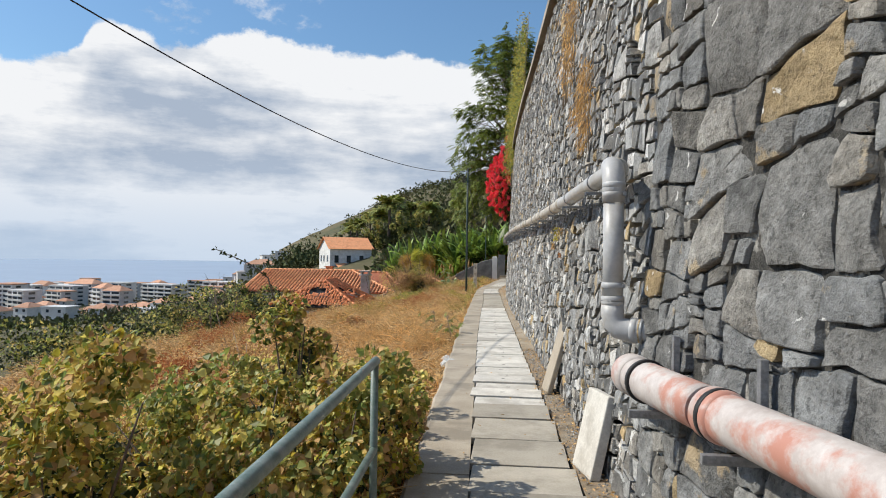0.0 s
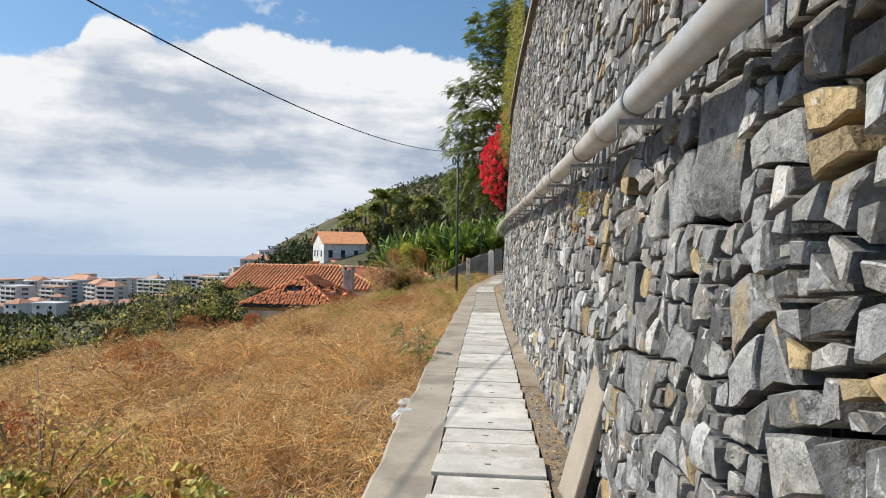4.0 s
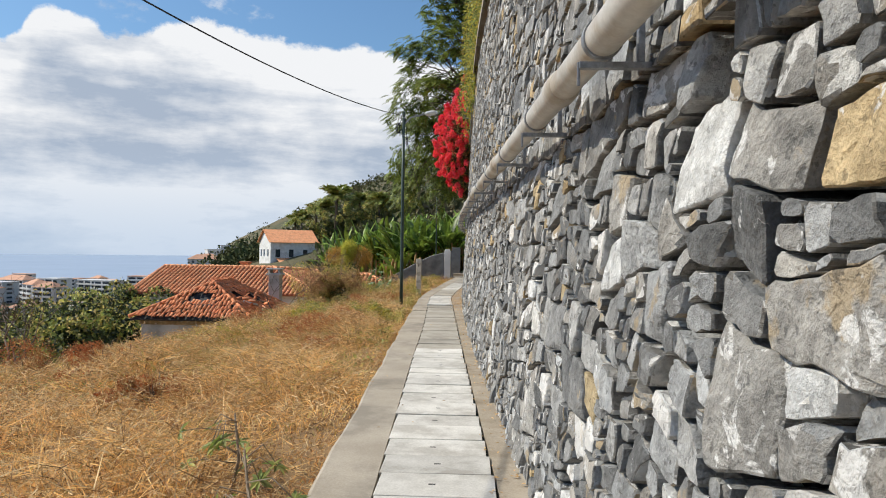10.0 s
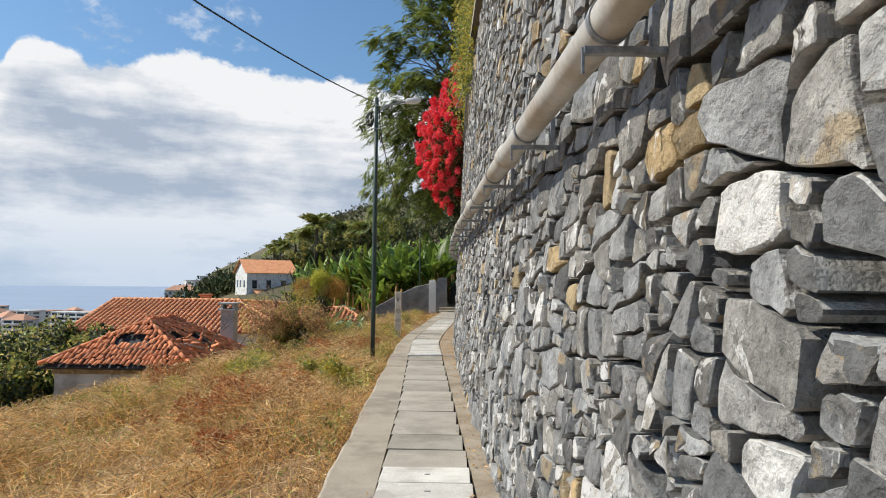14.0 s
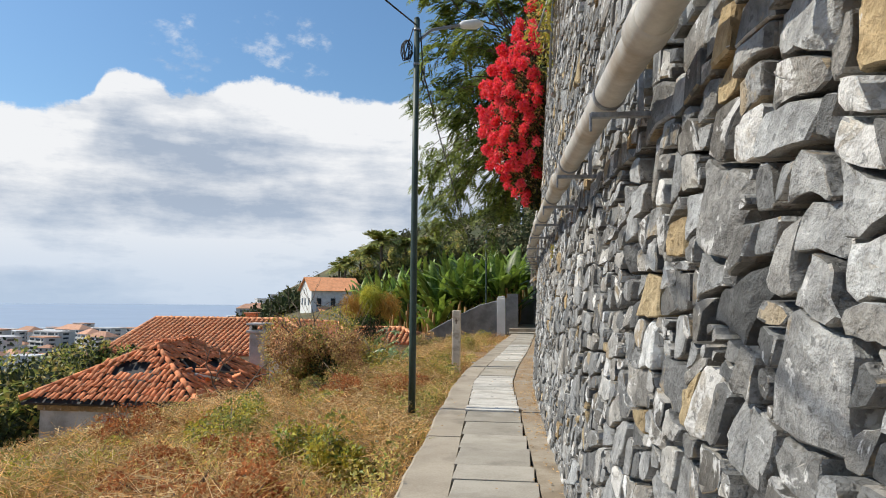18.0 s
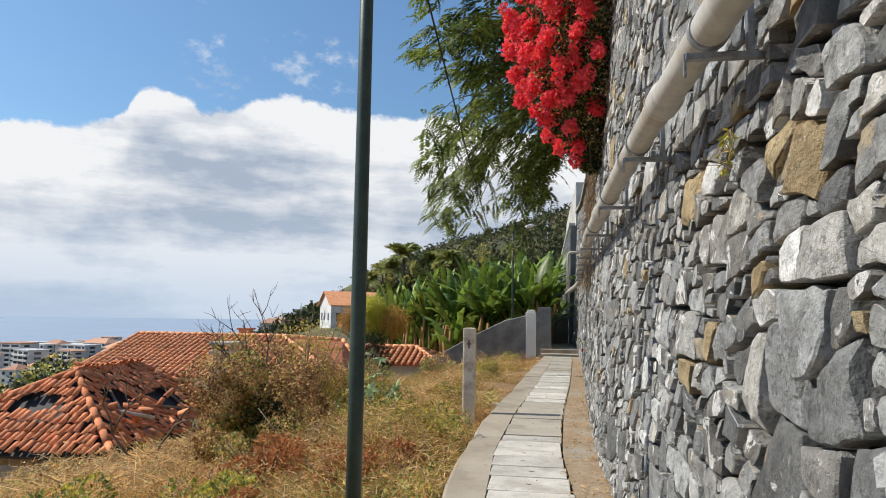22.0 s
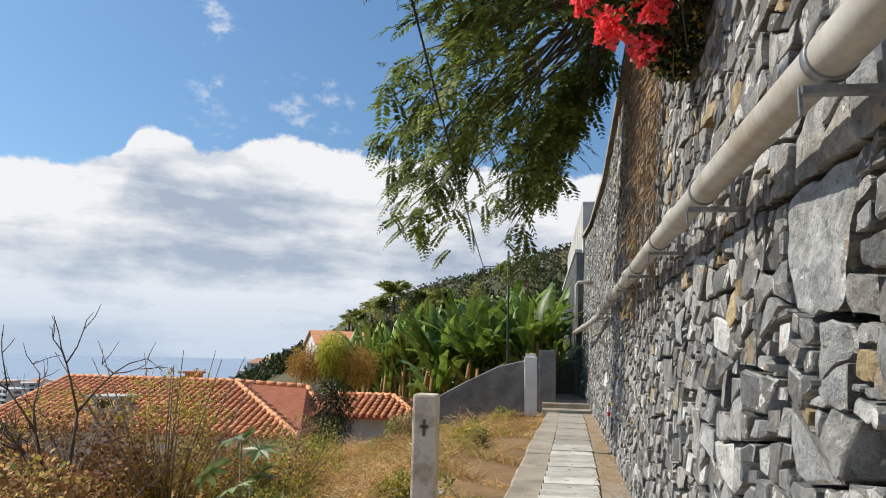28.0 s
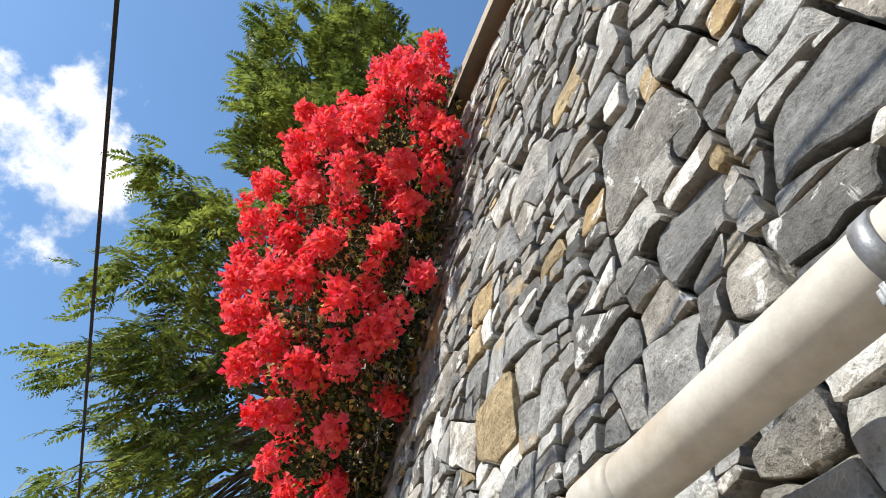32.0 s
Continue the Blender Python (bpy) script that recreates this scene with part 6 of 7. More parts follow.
def sprig():
    """A dry branch that sticks out of the vines by the handrail."""
    s = thing("dry_branch", (-1.9, 5.5, 0.3), "dry branch with curled leaves rising from the vines", "branch")
    o = Vector(s.location)
    line = [Vector(v) - o for v in ((-1.85, 5.5, 0.3), (-1.9, 5.5, 0.95), (-2.02, 5.46, 1.40), (-2.16, 5.38, 1.52), (-2.38, 5.25, 1.63))]
    part("stem", tube(line, [0.012, 0.010, 0.007, 0.005, 0.003], 6), BARK, s)
    rng = np.random.default_rng(5)
    t = rng.uniform(0, 1, 26)
    a, b = np.array(line[2]), np.array(line[4])
    P = a + (b - a) * t[:, None] + np.array([0, 0, 0.02]) * np.sin(3.14 * t)[:, None]
    D = rng.normal(0, 1, (26, 3)) + np.array([0, 0, 0.6])
    link("leaves", leaf_mesh("leaves", P, D, rng.normal(0, 1, (26, 3)), 0.04, 0.02), DARK_LEAF, s)


sprig()
bare_tree(-5.9, 37.2, 2.7, 3, "leafless twiggy sapling in the dry shrub")
bare_tree(-7.0, 38.6, 2.3, 5, "leafless twiggy sapling above the tiled roof")
bare_tree(-7.2, 35.9, 2.1, 8, "leafless twiggy sapling at the derelict house")
bare_tree(-15.5, 33.5, 3.4, 9, "bare grey tree at the edge of the slope")
bare_tree(-13.0, 29.0, 2.6, 12, "bare grey tree at the edge of the slope")


def castor(x, y, h, seed):
    rng = np.random.default_rng(seed)
    s = thing("castor_plant", (x, y, float(height(x, y)) - 0.05), "castor oil plant with star-shaped leaves beside the path", "plant")
    bm = tube([(0, 0, 0), (0.05, 0.03, h * 0.5), (0.0, 0.08, h)], [0.016, 0.012, 0.006], 6)
    P, D, N = [], [], []
    tall = h > 0.8
    for i in range(8 if tall else 11):
        z = h * rng.uniform(0.4, 1.0)
        a = rng.uniform(0, 6.28)
        r = rng.uniform(0.14, 0.32)
        c = np.array([r * math.cos(a), r * math.sin(a), z + rng.uniform(-0.1, 0.05)])
        tube([(0.03, 0.04, z), (c[0] * 0.6, c[1] * 0.6, z + 0.05), tuple(c)], 0.004, 4, bm)
        n = unit(np.array([-0.5, -0.2, 0.7]) + rng.normal(0, 0.35, 3))
        u = unit(np.cross(n, rng.normal(0, 1, 3)))
        v = np.cross(n, u)
        for k in range(8):
            b = 2 * math.pi * k / 8.6
            P.append(c)
            D.append(u * math.cos(b) + v * math.sin(b) - 0.15 * n)
            N.append(n)
    part("stem", bm, TWIG, s)
    k = len(P)
    l = rng.uniform(0.16, 0.22, k) if tall else rng.uniform(0.10, 0.15, k) * min(1.0, 0.35 + 0.6 * h)
    link("leaf_crown", leaf_mesh("leaves", P, D, np.array(N), l, l * 0.36), CASTOR if tall else LEAF, s)


for i, (x, y, h) in enumerate(((-3.7, 36.2, 1.2), (-3.3, 35.5, 0.9), (-1.4, 14.2, 0.6), (-1.3, 13.6, 0.4), (-1.8, 15.2, 0.6))):
    castor(x, y, h, 100 + i)


TUFT = mat("bright_tuft", (0.42, 0.42, 0.05), (0.66, 0.62, 0.10), 1.0, 0.6, 0.0, island=0.25, trans=0.4, fine=4)


TUFT_RUST = mat("orange_tuft", (0.40, 0.22, 0.05), (0.62, 0.38, 0.09), 1.0, 0.7, 0.0, island=0.3, trans=0.35, fine=4)


def yellow_bush():
    rng = np.random.default_rng(9)
    s = thing("feathery_bush", (-7.2, 50.0, float(height(-7.2, 50)) - 0.05), "feathery yellow-green and rust-orange bush by the roof", "shrub")
    # shaded_base: shade below the tufts comes from the dark leaf colour
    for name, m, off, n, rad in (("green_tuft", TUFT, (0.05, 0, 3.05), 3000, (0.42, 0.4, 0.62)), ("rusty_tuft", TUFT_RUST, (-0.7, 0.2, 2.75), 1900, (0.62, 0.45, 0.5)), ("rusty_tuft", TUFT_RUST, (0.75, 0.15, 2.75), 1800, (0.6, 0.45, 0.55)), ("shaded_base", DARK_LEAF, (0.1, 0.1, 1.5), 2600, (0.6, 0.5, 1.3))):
        d = unit(rng.normal(0, 1, (n, 3)))
        P = np.array(off) + d * np.array(rad) * (rng.uniform(0.1, 1.1, n) ** 0.7)[:, None]
        D = d * 0.6 + rng.normal(0, 0.35, (n, 3)) + np.array([0, 0, -0.7])
        link(name, leaf_mesh(name, P, D, rng.normal(0, 1, (n, 3)), rng.uniform(0.12, 0.3, n), 0.022), m, s)
    part("stem", tube([(0, 0, 0), (0.1, 0, 1.2), (0.05, 0, 2.8)], [0.06, 0.05, 0.02], 6), BARK, s)


yellow_bush()


def banana_plant(name="banana_plant"):
    rng = np.random.default_rng(12)
    s = thing(name, (0, 0, 0), "green banana plant with long arching torn leaves", "banana plant", "banana grove")
    part("stem", tube([(0, 0, 0), (0.03, 0, 0.9), (0.05, 0.02, 1.8)], [0.12, 0.10, 0.05], 9), BANANA, s)
    for i in range(24):
        a = i * 2.4 + rng.uniform(-0.3, 0.3)
        up, ln, w = rng.uniform(0.55, 1.5), rng.uniform(1.2, 2.4), rng.uniform(0.09, 0.19)
        V, F = [], []
        p, d = Vector((0.04, 0.02, rng.uniform(0.5, 1.7))), Vector((math.cos(a) * math.cos(up), math.sin(a) * math.cos(up), math.sin(up)))
        side = Vector((-math.sin(a), math.cos(a), 0))
        n = 9
        for k in range(n + 1):
            t = k / n
            wk = w * (0.15 if k == 0 else math.sin(math.pi * min(1, 0.12 + 0.86 * t)) ** 0.6)
            nrm = side.cross(d)
            V += [p - side * wk + nrm * wk * 0.35 + Vector(rng.normal(0, 0.02, 3)), p, p + side * wk + nrm * wk * 0.35 + Vector(rng.normal(0, 0.02, 3))]
            p = p + d * ln / n
            d = (d + Vector((math.cos(a) * 0.04, math.sin(a) * 0.04, -0.05 - 0.2 * t * t))).normalized()
        for k in range(n):
            b = 3 * k
            F += [(b, b + 1, b + 4, b + 3), (b + 1, b + 2, b + 5, b + 4)]
        link("leaf", py_mesh("leaf", V, F, True), BANANA, s)
    for i in range(7):
        a = i * 0.9 + rng.uniform(-0.2, 0.2)
        c, sn = math.cos(a), math.sin(a)
        zt = rng.uniform(1.2, 1.7)
        bm = tube([(0.05 * c, 0.05 * sn, zt), (0.28 * c, 0.28 * sn, zt + 0.05), (0.36 * c, 0.36 * sn, zt - 0.4), (0.33 * c, 0.33 * sn, zt - 1.0)], [0.02, 0.05, 0.07, 0.02], 6)
        part("dead_leaf", bm, LEAF_DRY, s, "withered brown leaf hanging down the stem")
    return s


def banana_grove():
    first = banana_plant()
    rng = random.Random(6)
    spots = [(-1.6, 54.6, 4.3), (-2.5, 55.4, 4.2), (-3.3, 54.4, 3.4), (-3.9, 55.6, 4.1), (-4.8, 54.8, 3.6), (-1.0, 56.4, 4.6), (-2.2, 57.6, 4.6), (-3.2, 58.0, 4.4), (-4.4, 58.6, 4.4), (-1.5, 60.0, 4.9), (-2.8, 61.0, 4.8), (-4.2, 61.6, 4.6), (-5.2, 63.4, 4.7), (-6.4, 63.8, 4.5), (-7.6, 64.4, 4.4), (-8.8, 65.2, 4.2), (-10.0, 66.2, 4.0), (-5.8, 66.0, 4.9), (-7.4, 67.4, 4.7), (-9.2, 68.4, 4.5), (-11.2, 69.0, 4.0), (-12.6, 70.5, 3.7), (-3.4, 64.8, 5.0), (-1.8, 64.0, 5.2), (-4.6, 68.0, 5.2), (-0.6, 62.0, 5.0)]
    for i, (x, y, top) in enumerate(spots):
        z = float(height(x, y)) - 0.05
        s = max(0.7, (top + 0.75 - z) / 3.7)
        ob = first if i == 0 else copy_thing(first, Matrix())
        ob.matrix_basis = Matrix.Translation((x, y, z)) @ Matrix.Rotation(rng.uniform(0, 6.28), 4, "Z") @ Matrix.Diagonal((min(s, 1.2), min(s, 1.2), s, 1))


banana_grove()


def frond_mesh(name, P, D, ln, rng, pairs=11, leaf=0.2, width=0.2, droop=0.5):
    """Feather-shaped fronds: a curved midrib with pairs of narrow leaflets."""
    n = len(P)
    P, D = np.asarray(P, float), unit(np.asarray(D, float))
    S = unit(np.cross(D, np.array([0, 0, 1.0]) + rng.normal(0, 0.25, (n, 3))))
    B, DD, NN, L = [], [], [], []
    for k in range(pairs):
        t = (k + 0.6) / pairs
        c = P + D * (ln * t)[:, None] + np.array([0, 0, -1.0]) * (droop * ln * t * t)[:, None]
        fw = D + np.array([0, 0, -2 * droop * t])
        up = np.cross(S, unit(fw))
        s = math.sin(math.pi * (0.18 + 0.78 * t)) ** 0.7
        for sg in (-1, 1):
            B.append(c)
            DD.append(S * sg + unit(fw) * 0.55 + rng.normal(0, 0.12, (n, 3)) + np.array([0, 0, -0.15]))
            NN.append(up)
            L.append(ln * leaf * 1.5 * s * rng.uniform(0.85, 1.1, n))
    B, DD, NN, L = (np.concatenate(v) for v in (B, DD, NN, L))
    return leaf_mesh(name, B, DD, NN, L, L * width, 0.1)


def flame_tree():
    """The tree behind the wall whose feathery crown leans out over the path."""
    rng = np.random.default_rng(21)
    base = Vector((1.9, 41.0, TOP - 0.15))
    s = thing("feathery_tree", base, "tall spreading tree with feathery green leaves over the path", "tree")
    fork = Vector((0.7, 40.2, 7.2)) - base
    part("trunk", tube([(0, 0, -0.2), (-0.4, -0.2, 0.7), fork], [0.24, 0.2, 0.15], 12), BARK, s)
    levels = [3.4, 4.0, 5.0, 6.5, 8.0, 9.5, 12.0, 14.0]
    left = lambda z: np.interp(z, levels, [-2.4, -3.5, -3.8, -3.85, -3.65, -3.25, -2.7, -1.2])
    right = lambda z: np.interp(z, levels, [-1.0, -0.9, -0.7, 0.5, 1.7, 1.8, 1.6, 0.6])
    middle = lambda z: np.interp(z, levels, [41.9, 41.7, 41.3, 40.2, 39.2, 38.4, 37.7, 37.9])
    deep = lambda z: np.interp(z, levels, [1.0, 1.5, 2.0, 2.4, 2.5, 2.5, 2.3, 1.2])
    P, D, bm = [], [], bmesh.new()
    for i in range(190):
        z = 3.5 + 10.3 * rng.uniform(0, 1) ** 0.85
        a, q = rng.uniform(0, 6.28), rng.uniform(0.82 if z < 7 else 0.6, 1.0)
        cx, hx = 0.5 * (left(z) + right(z)), 0.5 * (right(z) - left(z))
        tip = Vector((cx + math.cos(a) * hx * q, middle(z) + math.sin(a) * deep(z) * q, z)) - base
        mid = fork.lerp(tip, 0.5) + Vector((rng.normal(0, 0.25), rng.normal(0, 0.25), 0.5 + 0.22 * abs(tip.z - fork.z)))
        pts = [fork * (1 - k / 8) ** 2 + mid * 2 * (k / 8) * (1 - k / 8) + tip * (k / 8) ** 2 + Vector(rng.normal(0, 0.09, 3)) * (k > 0) for k in range(9)]
        tube(pts, [0.045 * (1 - k / 9) ** 1.4 + 0.005 for k in range(9)], 5, bm)
        out = np.array((tip - mid).normalized())
        for k in range(19 if z < 7 else 29):
            t = 1.03 - 0.36 * rng.uniform(0, 1) ** 1.6
            P.append(np.array(fork * (1 - t) ** 2 + mid * 2 * t * (1 - t) + tip * t * t) + rng.normal(0, 0.14, 3))
            D.append(unit(out * 0.5 + rng.normal(0, 0.8, 3) * np.array([1, 1, 0.35]) + np.array([-0.3, -0.3, -0.1])))
    part("limb_frame", bm, BARK, s)
    k = len(P)
    link("crown", frond_mesh("crown", P, D, rng.uniform(0.34, 0.58, k), rng, 12, 0.2, 0.42, 0.45), FEATHER, s)


flame_tree()


def bougainvillea():
    rng = np.random.default_rng(33)
    base = Vector((-0.1, 34.4, 2.9))
    s = thing("bougainvillea", base, "bright red bougainvillea in full bloom hanging over the wall", "flowering vine")
    zs = np.array([3.4, 3.65, 3.95, 4.4, 5.0, 5.7, 6.4, 7.0, 7.8])
    out = np.array([0.22, 0.42, 0.72, 1.0, 1.15, 1.12, 0.88, 0.6, 0.35])
    half = np.array([0.15, 0.35, 0.65, 0.95, 1.25, 1.42, 1.35, 1.2, 0.9])
    mid = np.array([35.1, 34.95, 34.7, 34.5, 34.4, 34.4, 34.5, 34.7, 34.9])

    def spots(n, lo, hi):
        z = rng.uniform(3.4, 7.8, n)
        a = math.pi * (rng.uniform(0, 1, n) ** 1.35 - 0.5)
        r = rng.uniform(lo, hi, n)
        o, h, m = (np.interp(z, zs, v) for v in (out, half, mid))
        y = m + np.sin(a) * h * r
        x = wall_x(y, z) - 0.02 - np.cos(a) * o * r
        return np.stack([x, y, z], 1), np.stack([-np.cos(a), np.sin(a), 0.15 * np.ones(n)], 1)

    C, N = spots(1600, 0.80, 1.18)
    heads = []
    for i, c in enumerate(C):
        gap = 0.31 + 0.24 * noise.noise(Vector(c) * 2.9) + 0.10 * max(0.0, c[2] - 6.2)
        if c[0] < wall_x(c[1], c[2]) - 0.12 and all(np.sum((C[j] - c) ** 2) > gap * gap for j in heads):
            heads.append(i)
    C, N = np.repeat(C[heads], 3, 0), np.repeat(N[heads], 3, 0)
    C = C + rng.normal(0, 1, C.shape) * np.array([0.035, 0.045, 0.05])
    P, D, NN = [], [], []
    for c, nrm in zip(C, N):
        r = rng.uniform(0.05, 0.095)
        k = int(170 * (r / 0.13) ** 2)
        d = unit(rng.normal(0, 1, (k, 3)) + nrm * 0.4)
        P.append(c + d * np.array([r, r, r * 1.15]) * rng.uniform(0.55, 1.05, k)[:, None])
        D.append(d * 0.5 + rng.normal(0, 0.8, (k, 3)))
        NN.append(d + rng.normal(0, 0.4, (k, 3)))
    P, D, NN = np.concatenate(P) - np.array(base), np.concatenate(D), np.concatenate(NN)
    k = len(P)
    l = rng.uniform(0.04, 0.07, k)
    link("blossom", leaf_mesh("blossom", P, D, NN, l, l * 0.85, 0.3), PETAL, s)
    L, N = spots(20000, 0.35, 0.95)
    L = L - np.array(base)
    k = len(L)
    # the large DARK_LEAF share colours in the shade between blossom heads
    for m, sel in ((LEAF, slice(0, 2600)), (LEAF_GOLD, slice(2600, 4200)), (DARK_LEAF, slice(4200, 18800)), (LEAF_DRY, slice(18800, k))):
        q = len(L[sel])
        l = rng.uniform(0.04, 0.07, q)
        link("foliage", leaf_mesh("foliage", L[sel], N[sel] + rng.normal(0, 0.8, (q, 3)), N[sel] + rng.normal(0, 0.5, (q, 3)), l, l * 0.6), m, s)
    bm = bmesh.new()
    for i in range(26):
        y0, ze = rng.uniform(33.4, 36.0), rng.uniform(3.2, 5.2)
        o = rng.uniform(0.2, 0.8)
        tube([Vector((wall_x(y0, 6.0) + 0.2, y0, 6.2)) - base, Vector((wall_x(y0, 6) - o, y0 + rng.normal(0, 0.2), 6.3)) - base, Vector((wall_x(y0, 5) - o * 1.1, y0 + rng.normal(0, 0.3), 0.5 * (6 + ze))) - base, Vector((wall_x(34.9, ze) - o * 0.5, 34.7 + rng.normal(0, 0.3), ze)) - base], [0.014, 0.012, 0.009, 0.004], 5, bm)
    part("woody_frame", bm, BARK, s)


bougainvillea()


def wall_growth(name, label, seed, n, y_rng, z_rng, out, size, mats, hang=0.0, category="creeper", taper=0.0):
    """A growth clinging to the wall face."""
    rng = np.random.default_rng(seed)
    y0 = (y_rng[0] + y_rng[1]) / 2
    base = np.array([wall_x(y0, z_rng[0]), y0, z_rng[0]])
    s = thing(name, tuple(base), label, category)
    y, t = rng.uniform(*y_rng, n), rng.uniform(0, 1, n)
    z = z_rng[0] + (z_rng[1] - z_rng[0]) * t
    ragged = 0.5 + 0.5 * np.sin(y * 5.1 + seed) * np.sin(y * 2.3 + 1)
    keep = t > ragged * taper
    y, z = y[keep], z[keep]
    k = len(y)
    P = np.stack([wall_x(y, z) - rng.uniform(0.0, 1.0, k) ** 1.5 * out * (0.4 + 0.6 * np.sin(z * 3 + y * 2) ** 2) - 0.03, y, z], 1) - base
    D = rng.normal(0, 0.6, (k, 3)) + np.array([-0.4, 0, -0.3 - hang])
    l = rng.uniform(0.6, 1.4, k) * size
    cut = int(k * mats[0][1])
    for (m, _), sel in zip(mats, (slice(0, cut), slice(cut, k))):
        if len(P[sel]):
            link("foliage", leaf_mesh("foliage", P[sel], D[sel], rng.normal(0, 1, (len(P[sel]), 3)), l[sel], l[sel] * (0.5 if hang < 1 else 0.12)), m, s)
    bm = bmesh.new()
    for i in range(10):
        yy = rng.uniform(*y_rng)
        tube([Vector((wall_x(yy, z_rng[1]) - 0.03, yy, z_rng[1])) - Vector(base), Vector((wall_x(yy, sum(z_rng) / 2) - 0.05, yy + rng.normal(0, 0.1), sum(z_rng) / 2)) - Vector(base), Vector((wall_x(yy, z_rng[0]) - 0.03, yy + rng.normal(0, 0.1), z_rng[0])) - Vector(base)], min(0.006, 0.06 * size), 4, bm)
    part("woody_frame", bm, TWIG, s)


wall_growth("hanging_creeper", "green creeper hanging over the wall coping", 1, 7000, (27.2, 31.2), (4.7, 8.2), 0.42, 0.07, ((LEAF, 0.6), (LEAF_YELLOW, 0.4)), taper=0.5)
wall_growth("hanging_creeper", "green hedge growing above the wall coping", 2, 6500, (19.5, 27.2), (6.0, 8.6), 0.35, 0.07, ((LEAF, 0.7), (LEAF_YELLOW, 0.3)), taper=0.2)
wall_growth("dry_vine", "brown dried vine hanging down the stone wall", 3, 6500, (36.6, 38.8), (1.9, 6.0), 0.12, 0.13, ((LEAF_DRY, 0.2), (TWIG, 0.8)), 1.5, taper=0.55)
wall_growth("dry_tuft", "dry brown tuft growing from the wall joints", 4, 900, (6.7, 7.5), (2.65, 3.6), 0.16, 0.08, ((LEAF_DRY, 0.7), (GRASS, 0.3)), 1.2, "plant", 0.6)
wall_growth("dry_tuft", "dry brown tuft growing from the wall joints", 5, 900, (8.2, 9.4), (3.6, 4.9), 0.16, 0.08, ((LEAF_DRY, 0.6), (GRASS, 0.4)), 1.2, "plant", 0.6)
wall_growth("dry_tuft", "yellow dry tuft under the pipe", 6, 60, (8.5, 8.75), (1.88, 1.97), 0.06, 0.035, ((GRASS, 0.6), (GRASS_GREEN, 0.4)), 1.2, "plant")
wall_growth("wall_weed", "small bright green weed in a wall joint", 7, 70, (8.92, 9.12), (1.82, 2.0), 0.06, 0.032, ((LEAF_YELLOW, 0.8), (LEAF, 0.2)), 0.2, "plant")
wall_growth("wall_weed", "small red-leaved weed in a wall joint", 8, 50, (8.54, 8.70), (1.60, 1.66), 0.04, 0.026, ((LEAF_RUST, 0.9), (LEAF_DRY, 0.1)), 0.2, "plant")
wall_growth("wall_weed", "small withered weed in a wall joint", 9, 40, (9.34, 9.5), (1.72, 1.80), 0.04, 0.026, ((LEAF_DRY, 0.7), (GRASS, 0.3)), 0.9, "plant")
wall_growth("wall_weed", "small yellow-green fern in a wall joint", 12, 60, (28.08, 28.22), (1.95, 2.10), 0.04, 0.028, ((LEAF_YELLOW, 0.7), (LEAF, 0.3)), 0.4, "plant")


def top_bracket():
    """A rod and a small triangular frame of pale metal at the wall top beside the bougainvillea."""
    y = 30.2
    p = thing("metal_bracket", (wall_x(y, 4.6) - 0.05, y, 4.6), "pale metal rod with a triangular frame at the wall top", "bracket")
    part("rod", tube([(0, 0, 0), (0.07, 0, 1.75)], 0.018, 8), STEEL, p)
    for a, b in (((0.03, 0, 0.75), (-0.17, 0, 0.75)), ((-0.17, 0, 0.75), (0.05, 0, 1.45))):
        part("strut", tube([a, b], 0.014, 8), STEEL, p)


top_bracket()

# hillside and town


def hill_cover():
    """Scrub and far trees over the hill and the plateau: clumps of big leaves."""
    rng = np.random.default_rng(44)
    P, D, NN, L = [], [], [], []
    n = 4600
    az = np.radians(rng.uniform(-46, 9, n))
    r = 62 * (620 / 62) ** rng.uniform(0, 1, n)
    az = np.where(r < 110, np.radians(rng.uniform(-12, 9, n)), np.where(rng.uniform(0, 1, n) < 0.6, np.radians(rng.uniform(-21, 6, n)), az))
    for a, q in zip(az, r):
        x, y = -1 + q * math.sin(a), 25 + q * math.cos(a)
        if -52 < x < -26 and 105 < y < 172:
            continue
        town = a < math.radians(-26)
        e = math.degrees(a)
        if -22 < e < -12 and q > 210 and rng.random() < 0.85:
            continue
        rad = rng.uniform(1.6, 3.9) * (1.0 if q < 250 else 1.4) * (0.8 if town else 1)
        k = int(np.clip(6000 / q, 16, 70))
        d = unit(rng.normal(0, 1, (k, 3)))
        d[:, 2] = np.abs(d[:, 2]) * 1.1
        c = np.array([x, y, float(height(x, y))])
        P.append(c + d * rad * rng.uniform(0.5, 1.05, k)[:, None])
        D.append(d + rng.normal(0, 0.7, (k, 3)))
        NN.append(d + rng.normal(0, 0.5, (k, 3)))
        L.append(rng.uniform(0.6, 1.3, k) * rad * 0.42)
    P, D, NN, L = (np.concatenate(v) for v in (P, D, NN, L))
    tagged(link("hill_scrub", leaf_mesh("hill_scrub", P, D, NN, L, L * 0.75), HILL_BUSH), "dark green scrub and trees over the hillside", "scrub", kind="stuff")


hill_cover()


